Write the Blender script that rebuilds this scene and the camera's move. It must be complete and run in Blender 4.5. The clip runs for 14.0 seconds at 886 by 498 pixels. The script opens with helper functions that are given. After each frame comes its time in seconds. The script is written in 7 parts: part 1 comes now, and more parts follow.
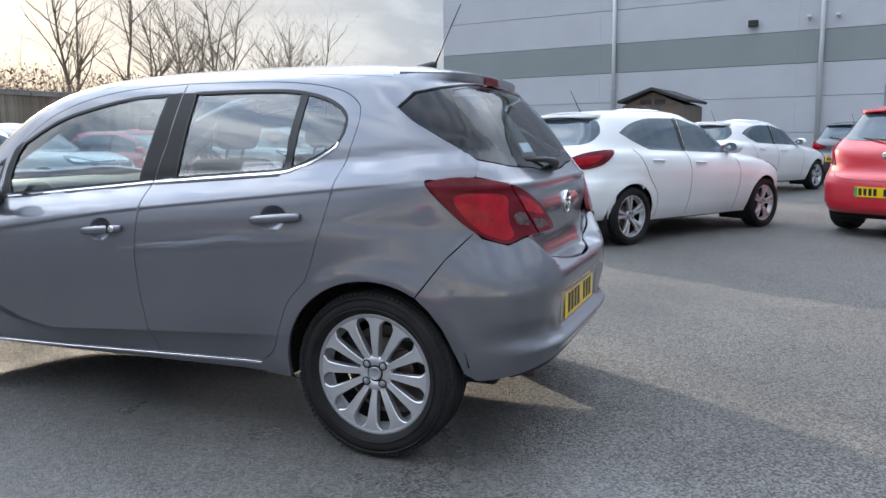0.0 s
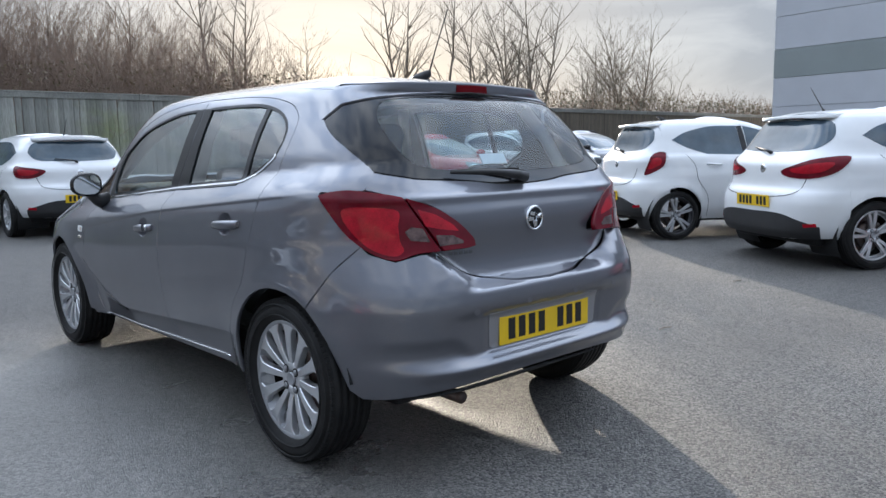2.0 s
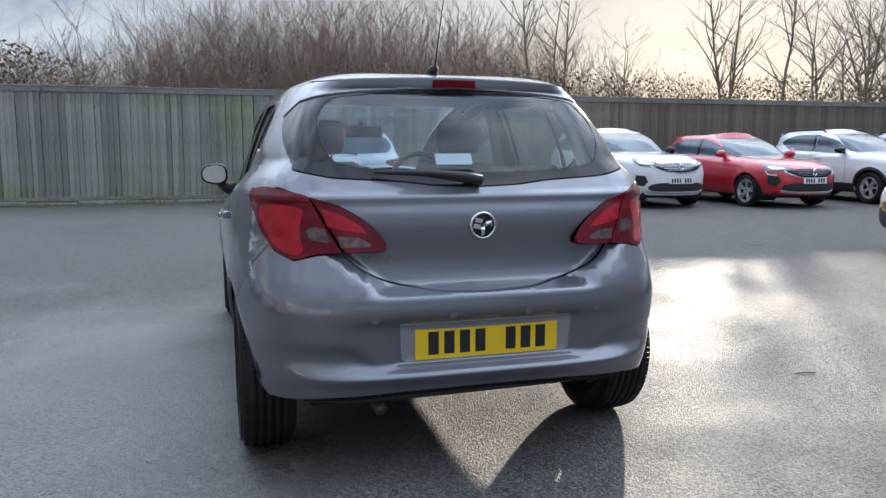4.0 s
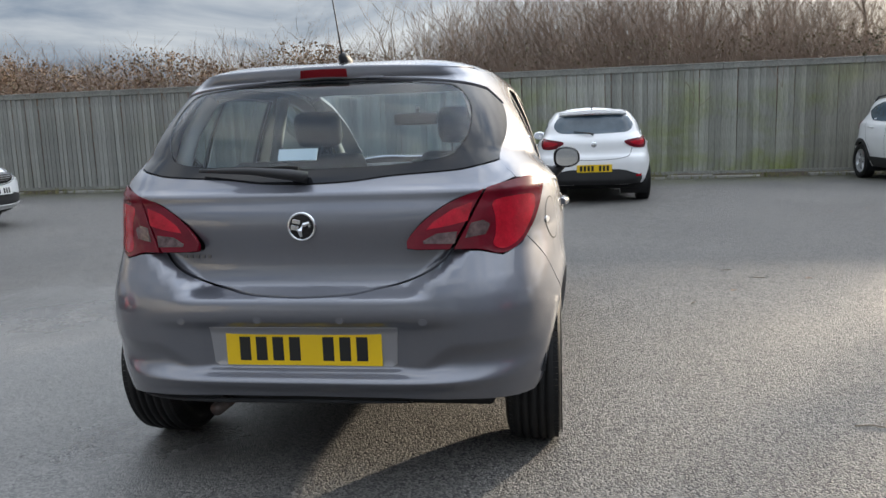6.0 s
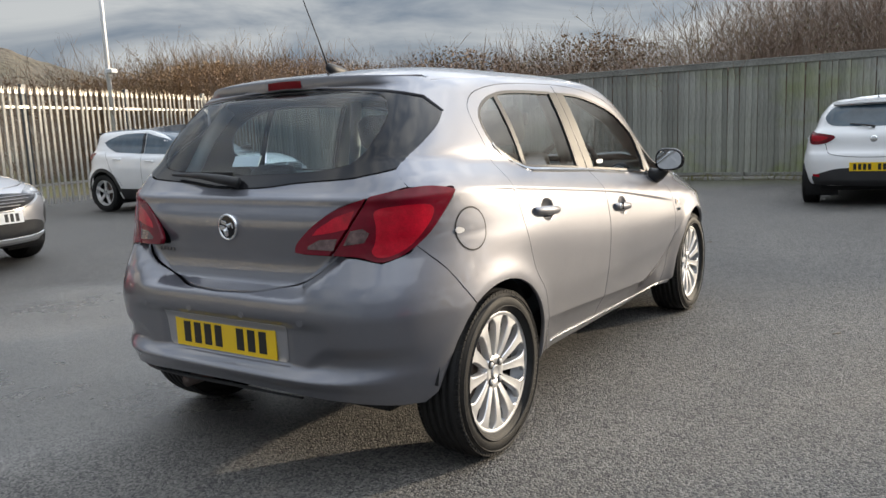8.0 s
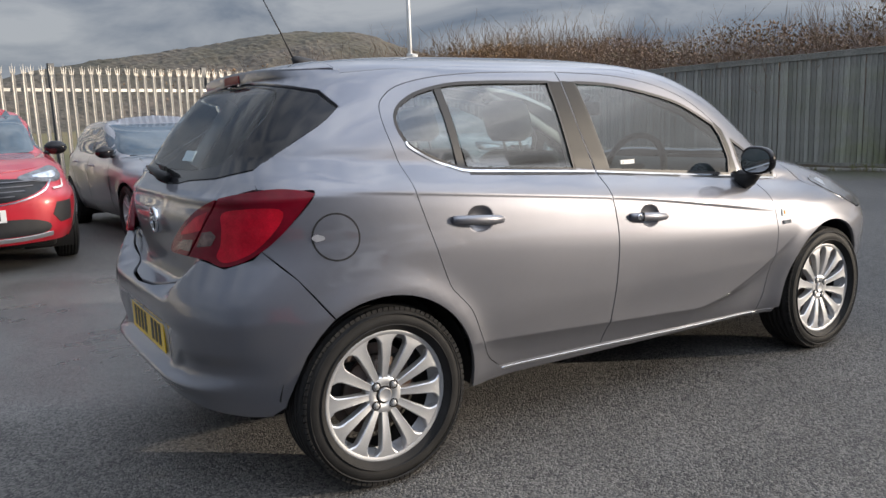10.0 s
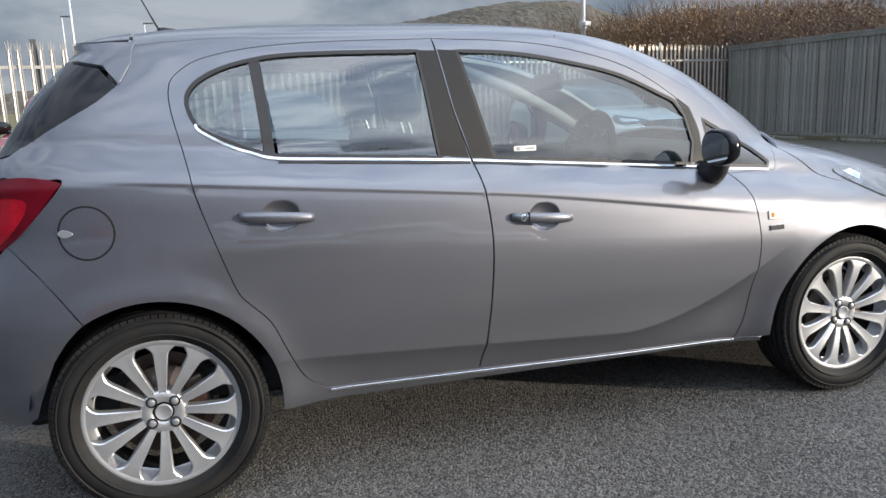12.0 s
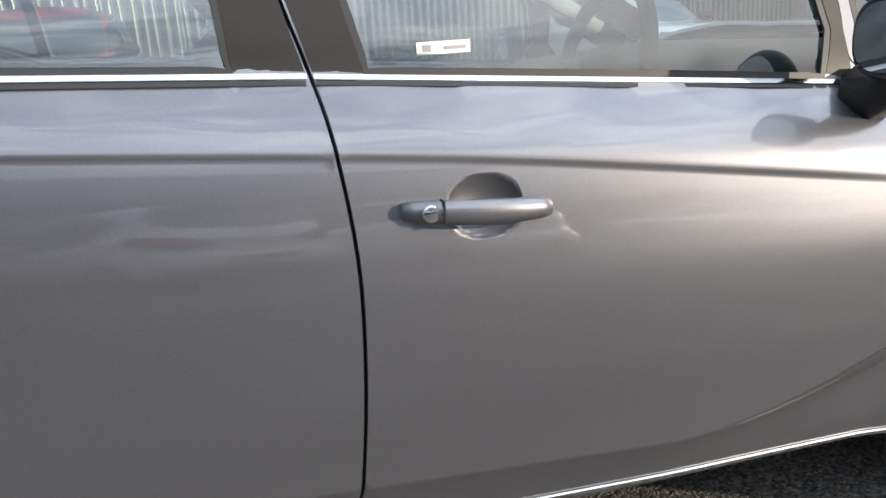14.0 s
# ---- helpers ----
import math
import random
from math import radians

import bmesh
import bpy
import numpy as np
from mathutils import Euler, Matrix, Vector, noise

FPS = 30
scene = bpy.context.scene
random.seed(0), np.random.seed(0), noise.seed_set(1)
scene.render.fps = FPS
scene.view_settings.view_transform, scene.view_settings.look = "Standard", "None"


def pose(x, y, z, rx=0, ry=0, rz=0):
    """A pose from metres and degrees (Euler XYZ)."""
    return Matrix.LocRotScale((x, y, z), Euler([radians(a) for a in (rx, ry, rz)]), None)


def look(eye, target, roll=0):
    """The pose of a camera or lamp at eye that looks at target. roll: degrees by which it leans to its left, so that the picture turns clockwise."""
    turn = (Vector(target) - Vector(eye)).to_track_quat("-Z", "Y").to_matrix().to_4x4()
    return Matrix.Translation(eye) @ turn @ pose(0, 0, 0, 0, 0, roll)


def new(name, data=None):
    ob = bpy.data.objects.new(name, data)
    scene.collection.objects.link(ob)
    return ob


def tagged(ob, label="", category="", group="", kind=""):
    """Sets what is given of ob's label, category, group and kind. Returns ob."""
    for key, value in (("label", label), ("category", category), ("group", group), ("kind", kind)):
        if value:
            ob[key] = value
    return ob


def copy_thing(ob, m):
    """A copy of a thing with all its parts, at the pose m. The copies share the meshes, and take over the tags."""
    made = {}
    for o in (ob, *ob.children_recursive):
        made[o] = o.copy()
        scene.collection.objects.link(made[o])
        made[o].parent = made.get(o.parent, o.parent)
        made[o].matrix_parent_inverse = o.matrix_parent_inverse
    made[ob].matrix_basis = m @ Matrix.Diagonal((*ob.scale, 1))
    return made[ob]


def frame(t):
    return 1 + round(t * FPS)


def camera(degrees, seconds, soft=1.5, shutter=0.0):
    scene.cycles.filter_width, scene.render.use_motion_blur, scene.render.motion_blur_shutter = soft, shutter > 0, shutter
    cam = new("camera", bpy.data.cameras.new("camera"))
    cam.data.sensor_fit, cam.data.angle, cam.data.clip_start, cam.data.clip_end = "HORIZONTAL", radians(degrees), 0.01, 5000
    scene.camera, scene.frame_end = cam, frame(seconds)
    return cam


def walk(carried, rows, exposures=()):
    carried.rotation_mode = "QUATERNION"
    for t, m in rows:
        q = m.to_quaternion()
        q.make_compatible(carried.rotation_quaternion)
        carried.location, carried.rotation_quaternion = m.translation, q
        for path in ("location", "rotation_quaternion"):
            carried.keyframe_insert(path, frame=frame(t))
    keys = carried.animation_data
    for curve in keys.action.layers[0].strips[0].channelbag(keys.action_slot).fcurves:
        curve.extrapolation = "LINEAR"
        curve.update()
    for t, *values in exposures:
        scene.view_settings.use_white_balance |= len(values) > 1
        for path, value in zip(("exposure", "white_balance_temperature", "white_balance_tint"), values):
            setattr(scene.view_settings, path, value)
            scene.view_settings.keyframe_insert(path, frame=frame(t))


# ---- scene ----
cam = camera(59.7, 14.0)
PATH = [
    (0, (-1.264, 3.196, 1.15), (-0.511, 1.364, 0.868), -0.6),
    (0.5, (-1.57, 2.992, 1.151), (-0.665, 1.232, 0.865), -0.8),
    (1, (-1.871, 2.746, 1.157), (-0.779, 1.094, 0.873), -1.1),
    (1.5, (-2.205, 2.522, 1.166), (-0.917, 1.016, 0.894), -1.1),
    (2, (-2.454, 2.245, 1.164), (-0.99, 0.909, 0.899), -0.9),
    (2.5, (-2.745, 1.959, 1.172), (-1.128, 0.815, 0.9), -0.5),
    (3, (-2.951, 1.613, 1.161), (-1.208, 0.674, 0.88), -0.2),
    (3.2, (-3.002, 1.492, 1.156), (-1.224, 0.617, 0.886), -0.0),
    (5.3, (-3.028, -0.222, 1.166), (-1.053, -0.236, 0.852), -1.2),
    (5.5, (-2.977, -0.387, 1.164), (-1.003, -0.32, 0.848), -1.3),
    (6, (-2.89, -0.821, 1.181), (-0.937, -0.522, 0.874), -2.0),
    (6.5, (-2.839, -1.164, 1.18), (-0.92, -0.683, 0.891), -2.1),
    (7, (-2.715, -1.486, 1.183), (-0.861, -0.794, 0.892), -2.1),
    (7.5, (-2.595, -1.846, 1.18), (-0.834, -0.946, 0.887), -2.2),
    (7.7, (-2.524, -1.969, 1.186), (-0.802, -0.995, 0.89), -2.3),
    (9.8, (-1.282, -2.942, 1.208), (-0.166, -1.315, 0.881), -2.1),
    (10, (-1.154, -2.984, 1.201), (-0.091, -1.321, 0.879), -2.1),
    (10.5, (-0.79, -3.125, 1.191), (0.093, -1.359, 0.871), -2.0),
    (11, (-0.451, -3.2, 1.195), (0.277, -1.366, 0.871), -2.0),
    (11.5, (-0.141, -3.222, 1.196), (0.465, -1.347, 0.857), -2.0),
    (12, (0.166, -3.1, 1.179), (0.749, -1.224, 0.805), -2.3),
    (12.5, (0.477, -2.923, 1.153), (1.154, -1.089, 0.734), -2.4),
    (13, (0.767, -2.661, 1.121), (1.468, -0.845, 0.663), -2.5),
    (13.5, (0.914, -2.27, 1.092), (1.483, -0.423, 0.576), -3.1),
    (14, (0.914, -1.832, 1.035), (1.369, 0.041, 0.5), -3.9),
]
walk(cam, [(t, look(eye, target, roll)) for t, eye, target, roll in PATH], exposures=[(0, 1.34, 6600, 10), (1.5, 1.18, 6500, 10), (3, 0.98, 6200, 10), (5.5, 1.10, 6800, 10), (6.5, 1.05, 7150, 10), (8, 0.88, 7250, 10), (10, 0.48, 6800, 12), (12, 0.62, 6500, 10), (13.5, 0.86, 7250, 10), (14, 0.85, 6950, 10)])

# ---- light ----
SUN_AZ, SUN_EL = radians(-35), radians(10.5)
sun_dir = Vector((math.cos(SUN_AZ) * math.cos(SUN_EL), math.sin(SUN_AZ) * math.cos(SUN_EL), math.sin(SUN_EL)))
sun = new("sun", bpy.data.lights.new("sun", "SUN"))
sun.data.energy, sun.data.angle, sun.data.color = 3.7, radians(0.9), (1.0, 0.89, 0.74)
sun.matrix_world = look(sun_dir * 50, (0, 0, 0))

world = bpy.data.worlds.new("world")
scene.world = world
world.use_nodes = True


def nodes_of(tree):
    def add(kind, **put):
        n = tree.nodes.new("ShaderNode" + kind)
        for key, value in put.items():
            n.inputs[key[3:].replace("_", " ")].default_value = value
        return n
    return add, tree.links.new


def build_sky():
    """Broken winter cloud over a low sun: a clear-sky texture behind a cloud deck that is bright near the sun and overhead."""
    tree = world.node_tree
    add, link = nodes_of(tree)
    back = tree.nodes["Background"]
    sky = add("TexSky")
    sky.sky_type, sky.sun_disc, sky.sun_elevation, sky.sun_rotation = "NISHITA", False, SUN_EL, radians(90) - SUN_AZ
    geo = add("TexCoord")
    sep = add("SeparateXYZ")
    link(geo.outputs["Generated"], sep.inputs[0])
    up = add("MapRange", in_From_Min=0.0, in_From_Max=1.0, in_To_Min=0.0, in_To_Max=1.0)
    link(sep.outputs["Z"], up.inputs["Value"])
    stretch = add("Mapping")
    stretch.inputs["Scale"].default_value = (1.0, 1.0, 3.2)
    link(geo.outputs["Generated"], stretch.inputs["Vector"])
    clouds = add("TexNoise", in_Scale=3.6, in_Detail=7.0, in_Roughness=0.56, in_Distortion=0.6)
    link(stretch.outputs[0], clouds.inputs["Vector"])
    shade = add("ValToRGB")
    shade.color_ramp.elements[0].position, shade.color_ramp.elements[0].color = 0.38, (0.36, 0.47, 0.66, 1)
    shade.color_ramp.elements[1].position, shade.color_ramp.elements[1].color = 0.64, (1.01, 1.11, 1.25, 1)
    link(clouds.outputs["Fac"], shade.inputs["Fac"])
    dot = add("VectorMath")
    dot.operation = "DOT_PRODUCT"
    dot.inputs[1].default_value = sun_dir
    link(geo.outputs["Generated"], dot.inputs[0])
    glow = add("MapRange", in_From_Min=0.74, in_From_Max=0.98, in_To_Min=0.0, in_To_Max=0.6)
    glow.interpolation_type = "SMOOTHSTEP"
    link(dot.outputs["Value"], glow.inputs["Value"])
    warm = add("MixRGB", in_Color2=(1.02, 1.0, 0.97, 1))
    link(glow.outputs[0], warm.inputs["Fac"])
    link(shade.outputs["Color"], warm.inputs["Color1"])
    lift = add("MapRange", in_From_Min=0.20, in_From_Max=0.70, in_To_Min=CLOUD_LOW, in_To_Max=CLOUD_HIGH)
    lift.interpolation_type = "SMOOTHSTEP"
    link(up.outputs[0], lift.inputs["Value"])
    side = add("MapRange", in_From_Min=-0.5, in_From_Max=0.90, in_To_Min=0.84, in_To_Max=2.2)
    side.interpolation_type = "SMOOTHSTEP"
    link(dot.outputs["Value"], side.inputs["Value"])
    high = add("MapRange", in_From_Min=0.18, in_From_Max=0.46, in_To_Min=0.08, in_To_Max=1.0)
    link(up.outputs[0], high.inputs["Value"])
    excess = add("Math")
    excess.operation = "SUBTRACT"
    excess.inputs[1].default_value = 1.0
    link(side.outputs[0], excess.inputs[0])
    share = add("Math")
    share.operation = "MULTIPLY_ADD"
    share.inputs[2].default_value = 1.0
    link(excess.outputs[0], share.inputs[0])
    link(high.outputs[0], share.inputs[1])
    gain = add("Math")
    gain.operation = "MULTIPLY"
    link(lift.outputs[0], gain.inputs[0])
    link(share.outputs[0], gain.inputs[1])
    deck = add("VectorMath")
    deck.operation = "SCALE"
    link(warm.outputs[0], deck.inputs[0])
    link(gain.outputs[0], deck.inputs["Scale"])
    clear = add("VectorMath")
    clear.operation = "SCALE"
    clear.inputs["Scale"].default_value = 0.045
    link(sky.outputs[0], clear.inputs[0])
    mixed = add("MixRGB", in_Fac=0.86)
    link(clear.outputs[0], mixed.inputs["Color1"])
    link(deck.outputs[0], mixed.inputs["Color2"])
    link(mixed.outputs[0], back.inputs["Color"])
    back.inputs["Strength"].default_value = 1.0


CLOUD_LOW, CLOUD_HIGH = 0.31, 0.98
build_sky()


# ---- materials ----
def material(name, color, rough=0.5, metal=0.0, vary=0.0, scale=3.0, grain=0.0, grain_scale=200.0, bump=0.0, bump_scale=60.0, coat=0.0, stretch=(1, 1, 1), tint=None, rough_vary=0.0, spec=0.5, piece=0.0, flat=False):
    """A surface with broad stains (vary), fine grain, relief and, where asked, a tone of its own for every piece."""
    m = bpy.data.materials.new(name)
    m.use_nodes = True
    tree = m.node_tree
    add, link = nodes_of(tree)
    b = tree.nodes["Principled BSDF"]
    b.inputs["Roughness"].default_value, b.inputs["Metallic"].default_value, b.inputs["Coat Weight"].default_value = rough, metal, coat
    b.inputs["Coat Roughness"].default_value, b.inputs["Specular IOR Level"].default_value = 0.04, spec
    b.inputs["Base Color"].default_value = (*color, 1)
    if flat:
        return m
    coord = add("TexCoord")
    place = add("Mapping")
    place.inputs["Scale"].default_value = stretch
    link(coord.outputs["Object"], place.inputs["Vector"])
    base = add("RGB")
    base.outputs[0].default_value = (*color, 1)
    out = base.outputs[0]
    stains = add("TexNoise", in_Scale=scale, in_Detail=6.0, in_Roughness=0.6)
    link(place.outputs[0], stains.inputs["Vector"])
    if vary:
        span = add("MapRange", in_From_Min=0.3, in_From_Max=0.7, in_To_Min=0.0, in_To_Max=1.0)
        link(stains.outputs["Fac"], span.inputs["Value"])
        dark = add("RGB")
        dark.outputs[0].default_value = (*(tint or [c * (1 - vary) for c in color]), 1)
        mix = add("MixRGB")
        link(span.outputs[0], mix.inputs["Fac"])
        link(out, mix.inputs["Color1"])
        link(dark.outputs[0], mix.inputs["Color2"])
        out = mix.outputs[0]
    if grain:
        fine = add("TexNoise", in_Scale=grain_scale, in_Detail=3.0)
        link(place.outputs[0], fine.inputs["Vector"])
        span = add("MapRange", in_From_Min=0.3, in_From_Max=0.7, in_To_Min=1 - grain, in_To_Max=1 + grain)
        link(fine.outputs["Fac"], span.inputs["Value"])
        times = add("VectorMath")
        times.operation = "SCALE"
        link(out, times.inputs[0])
        link(span.outputs[0], times.inputs["Scale"])
        out = times.outputs[0]
    if piece:
        info = add("ObjectInfo")
        span = add("MapRange", in_To_Min=1 - piece, in_To_Max=1 + piece)
        link(info.outputs["Random"], span.inputs["Value"])
        times = add("VectorMath")
        times.operation = "SCALE"
        link(out, times.inputs[0])
        link(span.outputs[0], times.inputs["Scale"])
        out = times.outputs[0]
    link(out, b.inputs["Base Color"])
    if rough_vary:
        span = add("MapRange", in_From_Min=0.3, in_From_Max=0.7, in_To_Min=max(rough - rough_vary, 0.02), in_To_Max=rough + rough_vary)
        link(stains.outputs["Fac"], span.inputs["Value"])
        link(span.outputs[0], b.inputs["Roughness"])
    if bump:
        relief = add("TexNoise", in_Scale=bump_scale, in_Detail=4.0)
        link(place.outputs[0], relief.inputs["Vector"])
        rise = add("Bump", in_Strength=bump, in_Distance=0.01)
        link(relief.outputs["Fac"], rise.inputs["Height"])
        link(rise.outputs[0], b.inputs["Normal"])
    return m


def glass_material(name, tint, gloss=0.0):
    """Thin window glass: clear with a tint, mirroring more at a slant."""
    m = bpy.data.materials.new(name)
    m.use_nodes = True
    tree = m.node_tree
    add, link = nodes_of(tree)
    tree.nodes.remove(tree.nodes["Principled BSDF"])
    pane, shine, mix, slant = add("BsdfTransparent"), add("BsdfGlossy"), add("MixShader"), add("LayerWeight")
    pane.inputs["Color"].default_value = (*tint, 1)
    shine.inputs["Roughness"].default_value = 0.01
    fifth = add("Math")
    fifth.operation = "POWER"
    fifth.inputs[1].default_value = 5.0
    link(slant.outputs["Facing"], fifth.inputs[0])
    more = add("Math")
    more.operation = "MULTIPLY_ADD"
    more.use_clamp = True
    more.inputs[1].default_value, more.inputs[2].default_value = 0.92, 0.075 + gloss
    link(fifth.outputs[0], more.inputs[0])
    link(more.outputs[0], mix.inputs["Fac"])
    link(pane.outputs[0], mix.inputs[1])
    link(shine.outputs[0], mix.inputs[2])
    link(mix.outputs[0], tree.nodes["Material Output"].inputs["Surface"])
    return m


def paint_material(name, color, metal=0.0, rough=0.35, flake=0.0, coat_ior=1.5):
    """Car paint under clear lacquer, with fine flakes for the metallic ones and a little road film."""
    m = material(name, color, rough, metal, vary=0.10, scale=1.6, coat=1.0, grain=flake, grain_scale=900.0, rough_vary=0.04)
    m.node_tree.nodes["Principled BSDF"].inputs["Coat Roughness"].default_value = 0.03
    m.node_tree.nodes["Principled BSDF"].inputs["Coat IOR"].default_value = coat_ior
    return m


M = dict(
    corsa=paint_material("steel_grey_metallic_paint", (0.156, 0.161, 0.186), 0.74, 0.43, 0.16, 1.72),
    white=paint_material("white_paint", (0.74, 0.75, 0.76), 0.0, 0.4),
    red=paint_material("red_paint", (0.50, 0.010, 0.026), 0.1, 0.4, 0.04),
    silver=paint_material("grey_silver_paint", (0.33, 0.33, 0.35), 0.6, 0.35, 0.06),
    dark_paint=paint_material("dark_paint", (0.05, 0.055, 0.065), 0.5, 0.35, 0.05),
    plastic=material("black_plastic", (0.022, 0.022, 0.024), 0.55, vary=0.3, scale=8, bump=0.06, bump_scale=700),
    gloss_black=material("gloss_black", (0.010, 0.010, 0.012), 0.10, vary=0.2, scale=4, coat=0.0, spec=0.4),
    pillar=material("pillar_trim", (0.020, 0.019, 0.018), 0.5, spec=0.3, vary=0.2, scale=5, grain=0.1),
    dark=material("dark_hollow", (0.008, 0.008, 0.009), 0.8, vary=0.2, scale=6),
    rubber=material("tyre_rubber", (0.010, 0.010, 0.0105), 0.62, spec=0.2, vary=0.35, scale=9, bump=0.12, bump_scale=300, tint=(0.022, 0.0215, 0.021)),
    alloy=material("alloy_silver", (0.64, 0.65, 0.67), 0.38, 0.8, vary=0.12, scale=12, grain=0.05, coat=0.35),
    alloy_rim=material("alloy_rim", (0.42, 0.43, 0.45), 0.5, 0.7, vary=0.15, scale=12),
    alloy_dark=material("alloy_dark", (0.14, 0.14, 0.15), 0.35, 0.8, vary=0.3, scale=10),
    chrome=material("chrome", (0.8, 0.81, 0.83), 0.09, 1.0, vary=0.06, scale=8),
    disc=material("brake_disc", (0.16, 0.145, 0.14), 0.5, 0.8, vary=0.4, scale=14, tint=(0.10, 0.06, 0.045)),
    red_lens=material("red_lens", (0.145, 0.002, 0.011), 0.25, vary=0.45, scale=9, coat=0.30, spec=0.1),
    red_bright=material("red_reflector", (0.46, 0.004, 0.018), 0.25, vary=0.45, scale=16, coat=0.30, grain=0.15, grain_scale=160, spec=0.15),
    smoke_lens=material("smoked_lens", (0.035, 0.014, 0.014), 0.15, 0.2, vary=0.5, scale=40, coat=0.3, tint=(0.14, 0.085, 0.08)),
    brake_red=material("brake_lamp_red", (0.16, 0.003, 0.008), 0.3, vary=0.3, scale=9, spec=0.15),
    amber=material("amber_lens", (0.65, 0.25, 0.02), 0.15, vary=0.2, scale=20, coat=1.0),
    lamp_glass=material("headlamp_inner", (0.24, 0.25, 0.27), 0.2, 0.4, vary=0.7, scale=16, coat=0.6, tint=(0.05, 0.05, 0.055)),
    plate_yellow=material("plate_yellow", (0.82, 0.53, 0.01), 0.32, vary=0.08, scale=9, coat=0.3),
    plate_white=material("plate_white", (0.78, 0.78, 0.76), 0.32, vary=0.08, scale=9, coat=0.3),
    plate_green=material("plate_green", (0.02, 0.42, 0.14), 0.35, vary=0.08, scale=9),
    ink=material("black_ink", (0.012, 0.012, 0.012), 0.45, vary=0.1),
    cabin=material("cabin_plastic", (0.022, 0.022, 0.024), 0.75, vary=0.25, scale=8, spec=0.25),
    paper=material("white_paper", (0.8, 0.8, 0.79), 0.7, vary=0.06, scale=14),
    seat=material("seat_cloth", (0.030, 0.031, 0.035), 0.85, vary=0.3, scale=20, bump=0.03, bump_scale=300),
    trim_light=material("pale_cabin_trim", (0.42, 0.41, 0.39), 0.8, vary=0.12, scale=12),
    glass=glass_material("window_glass", (0.70, 0.80, 0.85), 0.0),
    side_glass=glass_material("side_window_glass", (0.50, 0.585, 0.575), 0.10),
    glass_dark=glass_material("privacy_glass", (0.22, 0.24, 0.26)),
    mirror=material("mirror_glass", (0.75, 0.78, 0.8), 0.03, 1.0, vary=0.03),
)

# ---- car surfaces ----
def curve(*pts):
    """A monotone cubic through (u, v) pairs."""
    p = np.array(sorted(pts), float)
    x, y = p[:, 0], p[:, 1]
    h = np.diff(x)
    d = np.diff(y) / h
    m = np.zeros(len(x))
    m[0], m[-1] = d[0], d[-1]
    for i in range(1, len(x) - 1):
        m[i] = 0 if d[i - 1] * d[i] <= 0 else 3 * (h[i] + h[i - 1]) / ((2 * h[i] + h[i - 1]) / d[i - 1] + (h[i] + 2 * h[i - 1]) / d[i])

    def f(u):
        u = np.clip(np.asarray(u, float), x[0], x[-1])
        i = np.clip(np.searchsorted(x, u) - 1, 0, len(h) - 1)
        t = (u - x[i]) / h[i]
        return (1 + 2 * t) * (1 - t) ** 2 * y[i] + t * (1 - t) ** 2 * h[i] * m[i] + t * t * (3 - 2 * t) * y[i + 1] + t * t * (t - 1) * h[i] * m[i + 1]
    return f


def ease(a, b, u):
    t = np.clip((u - a) / (b - a), 0, 1)
    return t * t * (3 - 2 * t)


